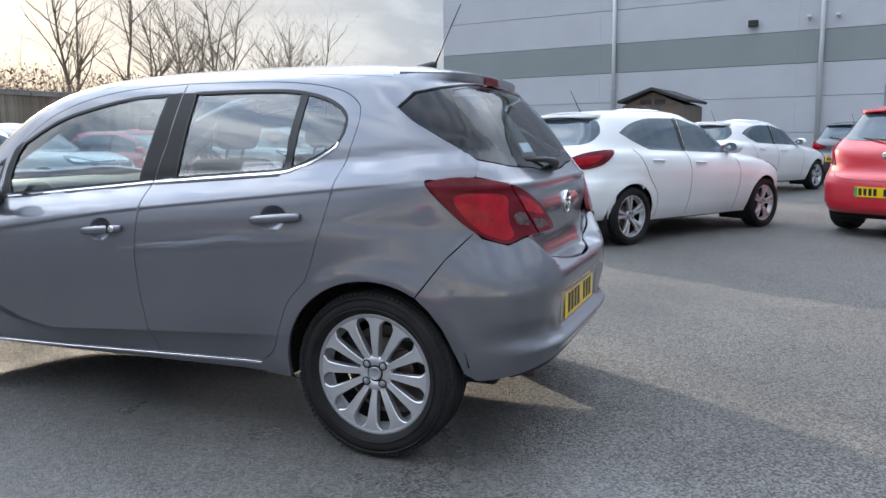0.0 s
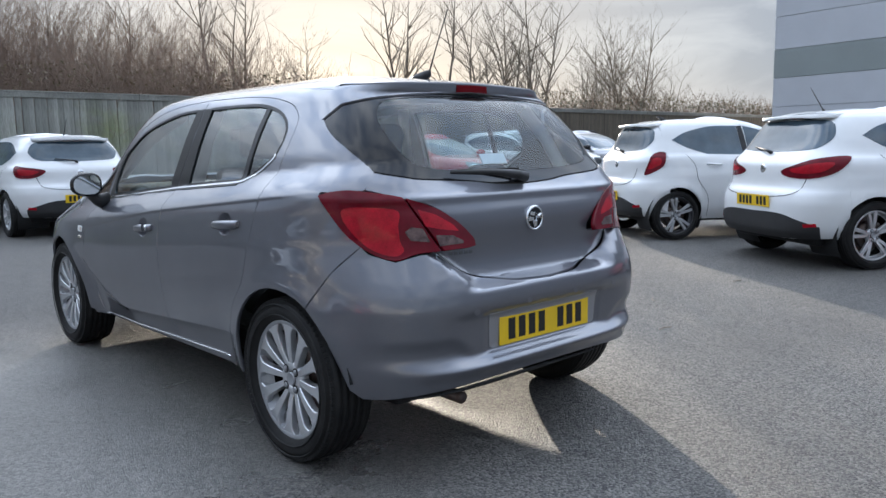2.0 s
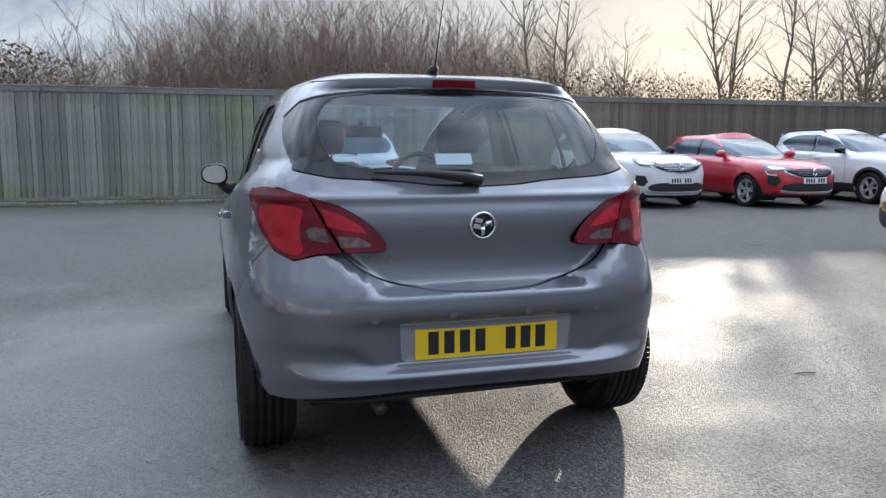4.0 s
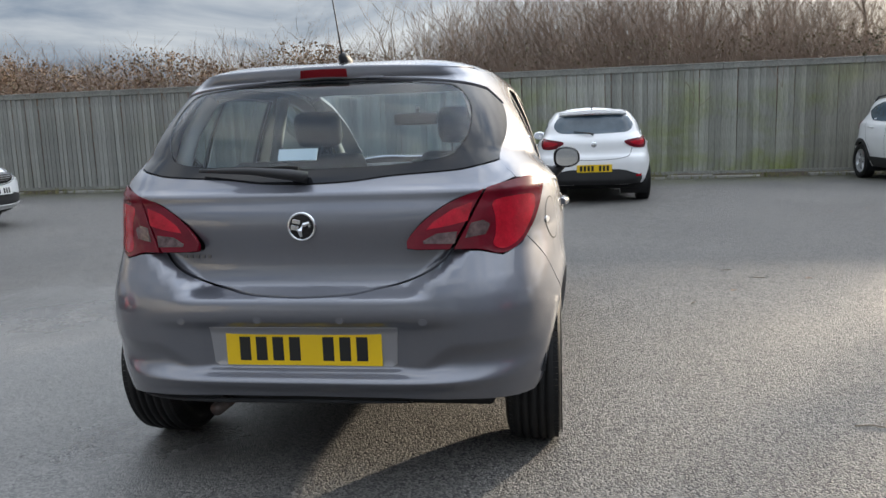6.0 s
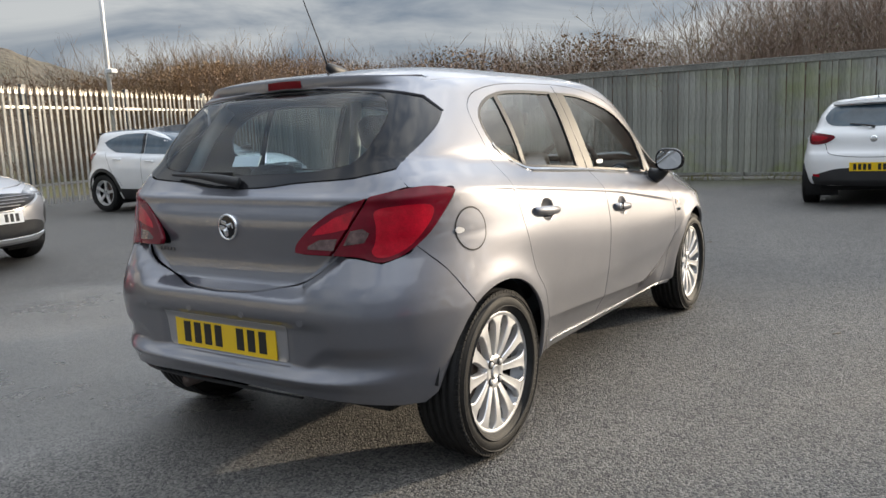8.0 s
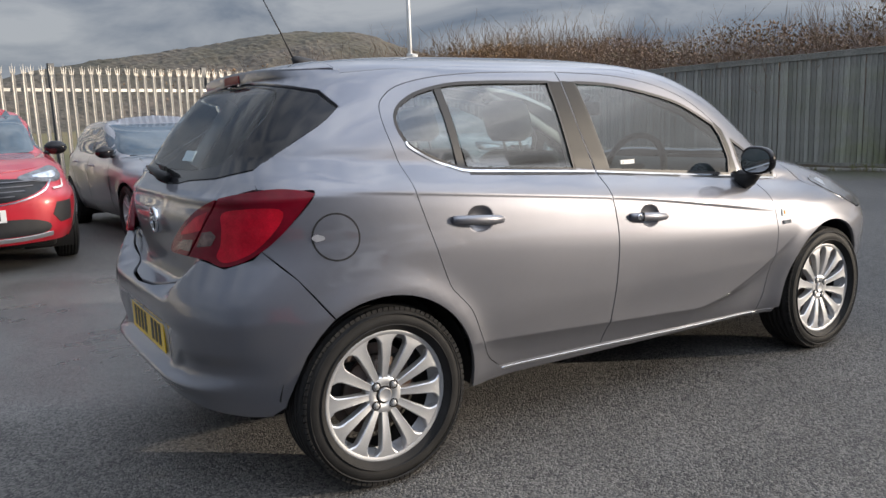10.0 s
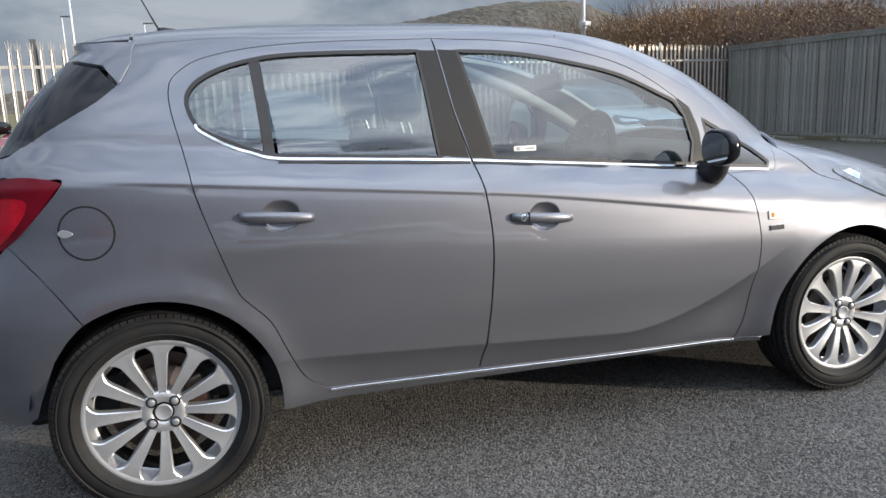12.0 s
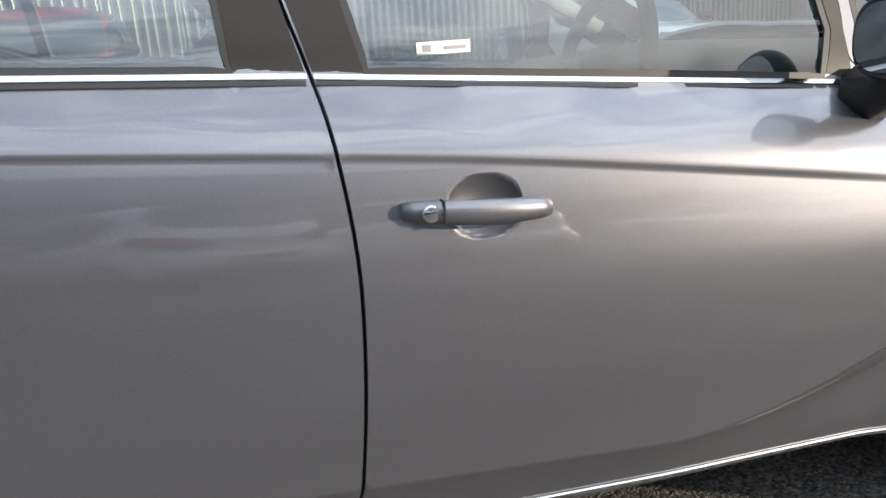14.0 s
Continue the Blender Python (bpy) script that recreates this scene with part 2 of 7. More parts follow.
class Body:
    """A car body: half widths by height, closed at the rear and the front; x ahead from the rear axle, z up from the ground."""

    def __init__(self, width, rear, nose, slope=0.0, wheels=((0, 0.31), (2.51, 0.31)), arch=0.35, flare=0.012, pivot=1.0,
                 xa=0.8, xb=0.9, rear_n=((0.6, 6), (0.85, 4)), rear_m=((0.8, 0.22), (1.05, 0.14)), nose_n=8.0, nose_m=0.4, extra=None, top=1.475):
        self.width, self.rear, self.nose, self.slope, self.wheels, self.arch, self.flare, self.pivot = curve(*width), curve(*rear), curve(*nose), slope, wheels, arch, flare, pivot
        self.xa, self.xb, self.rn, self.rm, self.nn, self.nm, self.extra, self.top_z = xa, xb, curve(*rear_n), curve(*rear_m), nose_n, nose_m, extra, top

    def half(self, x, z):
        """Half the body's width at x and height z."""
        x, z = np.asarray(x, float), np.asarray(z, float)
        w = self.width(z + self.slope * (x - self.pivot) * ease(0.45, 0.8, z) * (1 - ease(1.1, 1.38, z)))
        u = np.clip((self.xa - x) / (self.xa - self.rear(z)), 0, 1)
        g = np.maximum(1 - u ** self.rn(z), 0) ** self.rm(z)
        v = np.clip((x - self.xb) / (self.nose(z) - self.xb), 0, 1)
        g = g * np.maximum(1 - v ** (8 + (self.nn - 8) * (1 - ease(0.62, 0.78, z))), 0) ** self.nm
        for wx, wzc in self.wheels:
            d = np.hypot(x - wx, (z - wzc) * (1.0))
            w = w + self.flare * np.exp(-((d - self.arch) / 0.06) ** 2)
        if self.extra is not None:
            w = w + self.extra(x, z)
        return w * g

    def at_side(self, u, v, s=1):
        return np.stack([u, s * self.half(u, v), v], -1)

    def march(self, base, way, lo, hi):
        """Where the way out from base leaves the body."""
        lo, hi = np.full(len(base), float(lo)), np.full(len(base), float(hi))
        for _ in range(34):
            k = (lo + hi) / 2
            p = base + way * k[:, None]
            inside = np.abs(p[:, 1]) < self.half(p[:, 0], p[:, 2])
            lo, hi = np.where(inside, k, lo), np.where(inside, hi, k)
        return base + way * lo[:, None]

    def at_rear(self, u, v, s=1):
        """u: metres round the rear (to the car's left), v: height."""
        a = np.asarray(u, float) / 0.95
        base = np.stack([0 * a + 0.5, 0 * a, np.asarray(v, float)], -1)
        return self.march(base, np.stack([-np.cos(a), s * np.sin(a), 0 * a], -1), 0, 1.8)

    def at_nose(self, u, v, s=1):
        a = np.asarray(u, float) / 0.95
        c = float(self.nose(0.6)) - 1.15
        base = np.stack([0 * a + c, 0 * a, np.asarray(v, float)], -1)
        return self.march(base, np.stack([np.cos(a), s * np.sin(a), 0 * a], -1), 0, 1.8)

    def at_top(self, u, v, s=1):
        u, v = np.asarray(u, float), np.asarray(v, float)
        base = np.stack([u, s * v, 0 * u + 0.7], -1)
        return self.march(base, np.stack([0 * u, 0 * u, 0 * u + 1.0], -1), 0, self.top_z - 0.7)


def corsa_extra(x, z):
    """The crease under the shoulder, the scallop along the doors and the tailgate's waist."""
    zc = 0.993 - 0.095 * x - 0.0275 * (x - 1.18 + np.sqrt((x - 1.18) ** 2 + 0.04))
    fade = ease(-0.25, 0.15, x) * (1 - ease(1.7, 2.15, x))
    d = zc - z
    y = -0.0045 * fade * np.where(d > 0, ease(-0.001, 0.012, d) * np.exp(-np.maximum(d, 0) / 0.085), 0)
    zl = 0.452 - 0.060 * x + 0.56 * np.maximum(x - 1.52, 0) ** 1.6
    e = zl - z
    y = y - 0.045 * ease(0.25, 0.6, x) * (1 - ease(1.95, 2.25, x)) * (1 - np.exp(-np.maximum(e, 0) / 0.060))
    return y


CORSA = dict(
    width=((.15, .70), (.22, .770), (.30, .804), (.42, .819), (.55, .835), (.70, .842), (.82, .832), (.888, .820), (.93, .795), (.965, .762), (.995, .735), (1.03, .727), (1.1, .705), (1.2, .672), (1.3, .632),
           (1.36, .604), (1.395, .575), (1.425, .51), (1.45, .40), (1.465, .28), (1.475, 0)),
    rear=((.15, -.42), (.24, -.52), (.30, -.572), (.34, -.586), (.38, -.596), (.42, -.601), (.50, -.605), (.56, -.609), (.61, -.611), (.655, -.606), (.70, -.593),
          (.74, -.577), (.80, -.554), (.88, -.527), (.93, -.508), (.965, -.494), (.985, -.492), (1.005, -.470), (1.02, -.456), (1.06, -.425), (1.2, -.338), (1.33, -.224),
          (1.38, -.152), (1.41, -.098), (1.435, .0), (1.455, .2), (1.468, .45), (1.475, .74)),
    nose=((.15, 3.1), (.24, 3.26), (.35, 3.32), (.55, 3.34), (.68, 3.30), (.76, 3.24), (.82, 3.15), (.87, 3.0), (.92, 2.80), (.985, 2.50), (1.03, 2.42), (1.1, 2.33), (1.2, 2.18), (1.26, 2.07), (1.33, 1.90),
          (1.39, 1.70), (1.42, 1.52), (1.445, 1.27), (1.462, 1.05), (1.475, .76)),
    slope=0.095, extra=corsa_extra)


# ---- mesh kit ----
from mathutils.geometry import delaunay_2d_cdt


def tidy(name):
    return bpy.data.meshes.new(name)


def thing(name, label, category, where=None, group="", kind=""):
    """An empty at the thing's base, that carries its parts."""
    ob = tagged(new(name), label, category, group, kind)
    ob.empty_display_size = 0.2
    if where is not None:
        ob.matrix_basis = where
    return ob


def part(name, bm, mat, parent=None, label="", smooth=False):
    """Links a bmesh as one mesh object."""
    me = tidy(name)
    bm.to_mesh(me)
    bm.free()
    for one in mat if isinstance(mat, (list, tuple)) else [mat]:
        me.materials.append(one)
    if smooth:
        me.shade_smooth()
    ob = new(name, me)
    if parent is not None:
        ob.parent = parent
    if label:
        tagged(ob, label)
    return ob


def block(bm, x0, x1, y0, y1, z0, z1, bevel=0.0, turn=None, index=0):
    """A box with bevelled edges, added to a bmesh."""
    made = bmesh.ops.create_cube(bm, size=1)["verts"]
    m = Matrix.Translation(((x0 + x1) / 2, (y0 + y1) / 2, (z0 + z1) / 2)) @ Matrix.Diagonal((x1 - x0, y1 - y0, z1 - z0, 1))
    bmesh.ops.transform(bm, matrix=(turn @ m) if turn is not None else m, verts=made)
    if bevel:
        edges = {e for v in made for e in v.link_edges}
        bmesh.ops.bevel(bm, geom=list(edges), offset=bevel, segments=2, profile=0.5, affect="EDGES")
    return made


def box_part(name, dims, mat, parent=None, bevel=0.0, label="", turn=None):
    bm = bmesh.new()
    block(bm, *dims, bevel=bevel, turn=turn)
    return part(name, bm, mat, parent, label, smooth=False)


def tube(bm, pts, r, sides=8, taper=None, closed=False):
    """A round bar along points; taper gives the radius at each point."""
    rings, n = [], len(pts)
    pts = [Vector(p) for p in pts]
    for i, p in enumerate(pts):
        a, b = pts[max(i - 1, 0)], pts[min(i + 1, n - 1)]
        t = (b - a).normalized()
        side = t.cross(Vector((0, 0, 1)) if abs(t.z) < 0.95 else Vector((1, 0, 0))).normalized()
        lift = side.cross(t)
        rr = taper[i] if taper else r
        rings.append([bm.verts.new(p + (side * math.cos(k * math.tau / sides) + lift * math.sin(k * math.tau / sides)) * rr) for k in range(sides)])
    for a, b in zip(rings, rings[1:]):
        for k in range(sides):
            bm.faces.new((a[k], a[(k + 1) % sides], b[(k + 1) % sides], b[k]))
    bm.faces.new(rings[0][::-1])
    bm.faces.new(rings[-1])
    return rings


def lathe(bm, rows, steps=48, axis="y", index=0):
    """A turned solid: rows of (along, radius) round the y axis."""
    rings = []
    for a, r in rows:
        rings.append([bm.verts.new((r * math.cos(k * math.tau / steps), a, r * math.sin(k * math.tau / steps))) for k in range(steps)])
    for a, b in zip(rings, rings[1:]):
        for k in range(steps):
            f = bm.faces.new((a[k], b[k], b[(k + 1) % steps], a[(k + 1) % steps]))
            f.smooth = True
            f.material_index = index
    return rings


def bend(pts, per=6, closed=False):
    """A smooth line (Catmull-Rom) through points of the plane."""
    p = [np.array(q, float) for q in pts]
    n, out = len(p), []
    for i in range(n if closed else n - 1):
        a = p[(i - 1) % n] if closed or i > 0 else 2 * p[0] - p[1]
        b, c = p[i], p[(i + 1) % n]
        d = p[(i + 2) % n] if closed or i + 2 < n else 2 * p[n - 1] - p[n - 2]
        for k in range(per):
            t = k / per
            out.append(0.5 * (2 * b + (c - a) * t + (2 * a - 5 * b + 4 * c - d) * t * t + (3 * b - a - 3 * c + d) * t ** 3))
    if not closed:
        out.append(p[-1])
    return [tuple(q) for q in out]


def resample(poly, step):
    p = np.array(poly, float)
    q = np.vstack([p, p[:1]])
    out = []
    for a, b in zip(q[:-1], q[1:]):
        n = max(1, int(math.ceil(np.hypot(*(b - a)) / step)))
        out += [a + (b - a) * k / n for k in range(n)]
    out = np.array(out)
    keep = [0]
    for i in range(1, len(out)):
        if np.hypot(*(out[i] - out[keep[-1]])) > 1e-4:
            keep.append(i)
    if np.hypot(*(out[keep[-1]] - out[0])) < 1e-4:
        keep.pop()
    return out[keep]


def within(pts, poly):
    x, y = pts[:, 0][:, None], pts[:, 1][:, None]
    a, b = poly, np.roll(poly, -1, 0)
    cut = (a[:, 1] > y) != (b[:, 1] > y)
    with np.errstate(divide="ignore", invalid="ignore"):
        at = (b[:, 0] - a[:, 0]) * (y - a[:, 1]) / (b[:, 1] - a[:, 1]) + a[:, 0]
    return (np.sum(cut & (x < at), 1) % 2) == 1


def inset(poly, g):
    """The polygon drawn in by g (the width of half a shut line)."""
    if not g:
        return poly
    area = np.sum(poly[:, 0] * np.roll(poly[:, 1], -1) - poly[:, 1] * np.roll(poly[:, 0], -1))
    t = np.roll(poly, -1, 0) - np.roll(poly, 1, 0)
    t /= np.maximum(np.hypot(t[:, 0], t[:, 1])[:, None], 1e-9)
    n = np.stack([-t[:, 1], t[:, 0]], -1) * (1 if area > 0 else -1)
    return poly + n * g


def mesh_on(name, chart, outer, holes=(), step=0.03, lift=0.0, gap=0.0, skirt=0.0, lines=(), s=1, mat=None, parent=None, label="", centre=(0.9, 0, 0.7), both=False):
    """A panel: a plane outline (with holes), filled with a fine net and laid on a car's surface, with its edges turned in."""
    sides = (1, -1) if both else (s,)
    loops = [inset(resample(outer, step), gap)] + [inset(resample(h, step), -gap) for h in holes]
    lo, hi = loops[0].min(0), loops[0].max(0)
    gx, gy = np.meshgrid(np.arange(lo[0], hi[0] + step, step), np.arange(lo[1], hi[1] + step, step * 0.866))
    gx = gx + (np.arange(gx.shape[0]) % 2)[:, None] * step / 2
    free = np.stack([gx.ravel(), gy.ravel()], -1)
    rim = np.vstack(loops)

    def inside(p):
        ok = within(p, loops[0])
        for h in loops[1:]:
            ok &= ~within(p, h)
        return ok
    def far(p, from_, d):
        ok = np.ones(len(p), bool)
        for i in range(0, len(p), 400):
            c = p[i:i + 400]
            ok[i:i + 400] = ((c[:, None, :] - from_[None]) ** 2).sum(-1).min(1) > d * d
        return ok
    extra = np.vstack([np.array(l, float) for l in lines]) if lines else np.zeros((0, 2))
    if len(extra):
        extra = extra[inside(extra)]
        extra = extra[far(extra, rim, step * 0.3)]
    free = free[inside(free)]
    if len(free):
        free = free[far(free, rim, step * 0.45)]
    if len(extra) and len(free):
        free = free[far(free, extra, step * 0.5)]
    pts = np.vstack([rim, extra, free])
    edges, at = [], 0
    for l in loops:
        edges += [(at + i, at + (i + 1) % len(l)) for i in range(len(l))]
        at += len(l)
    vs, es, fs, *_ = delaunay_2d_cdt([Vector(p) for p in pts], edges, [], 0, 1e-7)
    uv = np.array([tuple(v) for v in vs])
    fs = np.array([f for f in fs if len(f) == 3])
    fs = fs[inside(uv[fs].mean(1))]
    verts, faces, normals = [], [], []
    for sd in sides:
        e = 0.004
        p = chart(uv[:, 0], uv[:, 1], sd)
        du = chart(uv[:, 0] + e, uv[:, 1], sd) - chart(uv[:, 0] - e, uv[:, 1], sd)
        dv = chart(uv[:, 0], uv[:, 1] + e, sd) - chart(uv[:, 0], uv[:, 1] - e, sd)
        n = np.cross(du, dv)
        n /= np.maximum(np.linalg.norm(n, axis=1)[:, None], 1e-9)
        out = p - np.array(centre)
        flip = (n * out).sum(1).mean() < 0
        n = -n if flip else n
        p = p + n * lift
        base = sum(len(v) for v in verts)
        f = fs.copy()
        cr = np.cross(p[f[:, 1]] - p[f[:, 0]], p[f[:, 2]] - p[f[:, 0]])
        if (cr * n[f[:, 0]]).sum() < 0:
            f = f[:, ::-1]
        verts.append(p)
        normals.append(n)
        faces += (f + base).tolist()
        if skirt:
            count = {}
            for a, b, c in f:
                for q in ((a, b), (b, c), (c, a)):
                    k = (min(q), max(q))
                    count[k] = None if k in count else q
            ring = [q for q in count.values() if q is not None]
            top = sum(len(v) for v in verts)
            use = sorted({i for q in ring for i in q})
            spot = {i: j for j, i in enumerate(use)}
            verts += [p[use], p[use] - n[use] * skirt]
            wall = np.zeros((len(use), 3))
            for a, b in ring:
                w = np.cross(p[b] - p[a], n[a])
                wall[spot[a]] += w
                wall[spot[b]] += w
            wall /= np.maximum(np.linalg.norm(wall, axis=1)[:, None], 1e-9)
            edge = wall * 0.8 + n[use] * 0.6
            normals += [edge / np.maximum(np.linalg.norm(edge, axis=1)[:, None], 1e-9), wall]
            m = len(use)
            faces += [[top + spot[b], top + spot[a], top + m + spot[a], top + m + spot[b]] for a, b in ring]
    me = tidy(name)
    me.from_pydata(np.vstack(verts).tolist(), [], faces)
    me.update()
    me.shade_smooth()
    me.normals_split_custom_set_from_vertices(np.vstack(normals).tolist())
    if mat is not None:
        me.materials.append(mat)
    ob = new(name, me)
    if parent is not None:
        ob.parent = parent
    if label:
        tagged(ob, label)
    return ob


def strip_on(name, chart, pts, width, lift, mat, parent, s=1, thick=0.003, label="", step=0.03):
    """A narrow band laid along a line of the surface."""
    p = np.array(pts, float)
    t = np.gradient(p, axis=0)
    t /= np.maximum(np.hypot(t[:, 0], t[:, 1])[:, None], 1e-9)
    n = np.stack([-t[:, 1], t[:, 0]], -1) * width / 2
    outer = np.vstack([p + n, (p - n)[::-1]])
    return mesh_on(name, chart, outer, step=max(step, width), lift=lift, skirt=thick, s=s, mat=mat, parent=parent, label=label)


# ---- the place ----
def asphalt():
    """Worn, damp asphalt: pale chippings in dark binder, damp patches that shine, dry dusty ones."""
    m = bpy.data.materials.new("damp_asphalt")
    m.use_nodes = True
    add, link = nodes_of(m.node_tree)
    b = m.node_tree.nodes["Principled BSDF"]
    coord = add("TexCoord")
    chips = add("TexVoronoi", in_Scale=125.0, in_Randomness=1.0)
    link(coord.outputs["Object"], chips.inputs["Vector"])
    fine = add("TexNoise", in_Scale=260.0, in_Detail=2.0)
    link(coord.outputs["Object"], fine.inputs["Vector"])
    broad = add("TexNoise", in_Scale=0.55, in_Detail=7.0, in_Roughness=0.62)
    link(coord.outputs["Object"], broad.inputs["Vector"])
    mid = add("TexNoise", in_Scale=5.0, in_Detail=5.0)
    link(coord.outputs["Object"], mid.inputs["Vector"])
    tone = add("ValToRGB")
    tone.color_ramp.elements[0].position, tone.color_ramp.elements[0].color = 0.20, (0.058, 0.056, 0.055, 1)
    tone.color_ramp.elements[1].position, tone.color_ramp.elements[1].color = 0.90, (0.212, 0.202, 0.186, 1)
    link(chips.outputs["Color"], tone.inputs["Fac"])
    wear = add("MapRange", in_From_Min=0.35, in_From_Max=0.68, in_To_Min=0.75, in_To_Max=1.25)
    link(broad.outputs["Fac"], wear.inputs["Value"])
    shade = add("VectorMath")
    shade.operation = "SCALE"
    link(tone.outputs[0], shade.inputs[0])
    link(wear.outputs[0], shade.inputs["Scale"])
    split = add("SeparateXYZ")
    link(coord.outputs["Object"], split.inputs[0])
    edge = add("MapRange", in_From_Min=9.5, in_From_Max=13.6, in_To_Min=-0.62, in_To_Max=0.12)
    link(split.outputs["X"], edge.inputs["Value"])
    moss = add("Math")
    link(edge.outputs[0], moss.inputs[0])
    link(broad.outputs["Fac"], moss.inputs[1])
    cover = add("MapRange", in_From_Min=0.25, in_From_Max=0.75, in_To_Min=0.0, in_To_Max=0.75)
    link(moss.outputs[0], cover.inputs["Value"])
    green = add("MixRGB", in_Color2=(0.085, 0.090, 0.040, 1))
    link(cover.outputs[0], green.inputs["Fac"])
    link(shade.outputs[0], green.inputs["Color1"])
    link(green.outputs[0], b.inputs["Base Color"])
    damp = add("MapRange", in_From_Min=0.36, in_From_Max=0.64, in_To_Min=0.50, in_To_Max=0.78)
    link(broad.outputs["Fac"], damp.inputs["Value"])
    spot = add("Math")
    spot.operation = "MULTIPLY_ADD"
    spot.inputs[1].default_value, spot.inputs[2].default_value = 0.16, -0.08
    link(mid.outputs["Fac"], spot.inputs[0])
    total = add("Math")
    link(damp.outputs[0], total.inputs[0])
    link(spot.outputs[0], total.inputs[1])
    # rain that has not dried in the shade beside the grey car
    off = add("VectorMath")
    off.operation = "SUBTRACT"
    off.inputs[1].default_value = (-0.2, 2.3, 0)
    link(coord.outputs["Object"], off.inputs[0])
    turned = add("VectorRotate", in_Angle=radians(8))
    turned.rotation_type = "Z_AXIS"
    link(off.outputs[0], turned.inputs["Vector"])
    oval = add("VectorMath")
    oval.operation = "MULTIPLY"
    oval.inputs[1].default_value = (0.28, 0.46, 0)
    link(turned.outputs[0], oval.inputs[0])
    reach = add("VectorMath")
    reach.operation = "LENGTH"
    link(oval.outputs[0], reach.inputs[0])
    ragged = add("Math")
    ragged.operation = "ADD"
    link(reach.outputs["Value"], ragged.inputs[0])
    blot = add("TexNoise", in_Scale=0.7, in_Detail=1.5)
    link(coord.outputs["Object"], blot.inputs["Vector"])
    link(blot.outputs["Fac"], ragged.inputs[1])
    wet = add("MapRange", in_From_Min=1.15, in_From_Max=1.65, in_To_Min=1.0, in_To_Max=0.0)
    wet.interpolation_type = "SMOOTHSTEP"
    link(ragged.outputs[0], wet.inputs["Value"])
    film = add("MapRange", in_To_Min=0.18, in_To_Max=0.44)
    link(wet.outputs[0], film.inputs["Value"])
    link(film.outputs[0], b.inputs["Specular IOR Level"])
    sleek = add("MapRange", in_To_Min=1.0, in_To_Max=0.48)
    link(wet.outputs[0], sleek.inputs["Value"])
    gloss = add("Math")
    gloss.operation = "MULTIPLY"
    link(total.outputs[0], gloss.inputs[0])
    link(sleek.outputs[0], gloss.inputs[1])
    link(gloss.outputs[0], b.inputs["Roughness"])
    dome = add("MapRange", in_From_Min=0.0, in_From_Max=0.75, in_To_Min=1.0, in_To_Max=0.0)
    link(chips.outputs["Distance"], dome.inputs["Value"])
    tops = add("Math")
    tops.operation = "MULTIPLY_ADD"
    tops.inputs[1].default_value = 0.55
    link(chips.outputs["Color"], tops.inputs[0])
    link(dome.outputs[0], tops.inputs[2])
    rise = add("Bump", in_Strength=1.0, in_Distance=0.0055)
    link(tops.outputs[0], rise.inputs["Height"])
    rise2 = add("Bump", in_Strength=0.5, in_Distance=0.004)
    link(fine.outputs["Fac"], rise2.inputs["Height"])
    link(rise.outputs[0], rise2.inputs["Normal"])
    drown = add("MapRange", in_To_Min=1.0, in_To_Max=0.35)
    link(wet.outputs[0], drown.inputs["Value"])
    link(drown.outputs[0], rise.inputs["Strength"])
    link(rise2.outputs[0], b.inputs["Normal"])
    return m


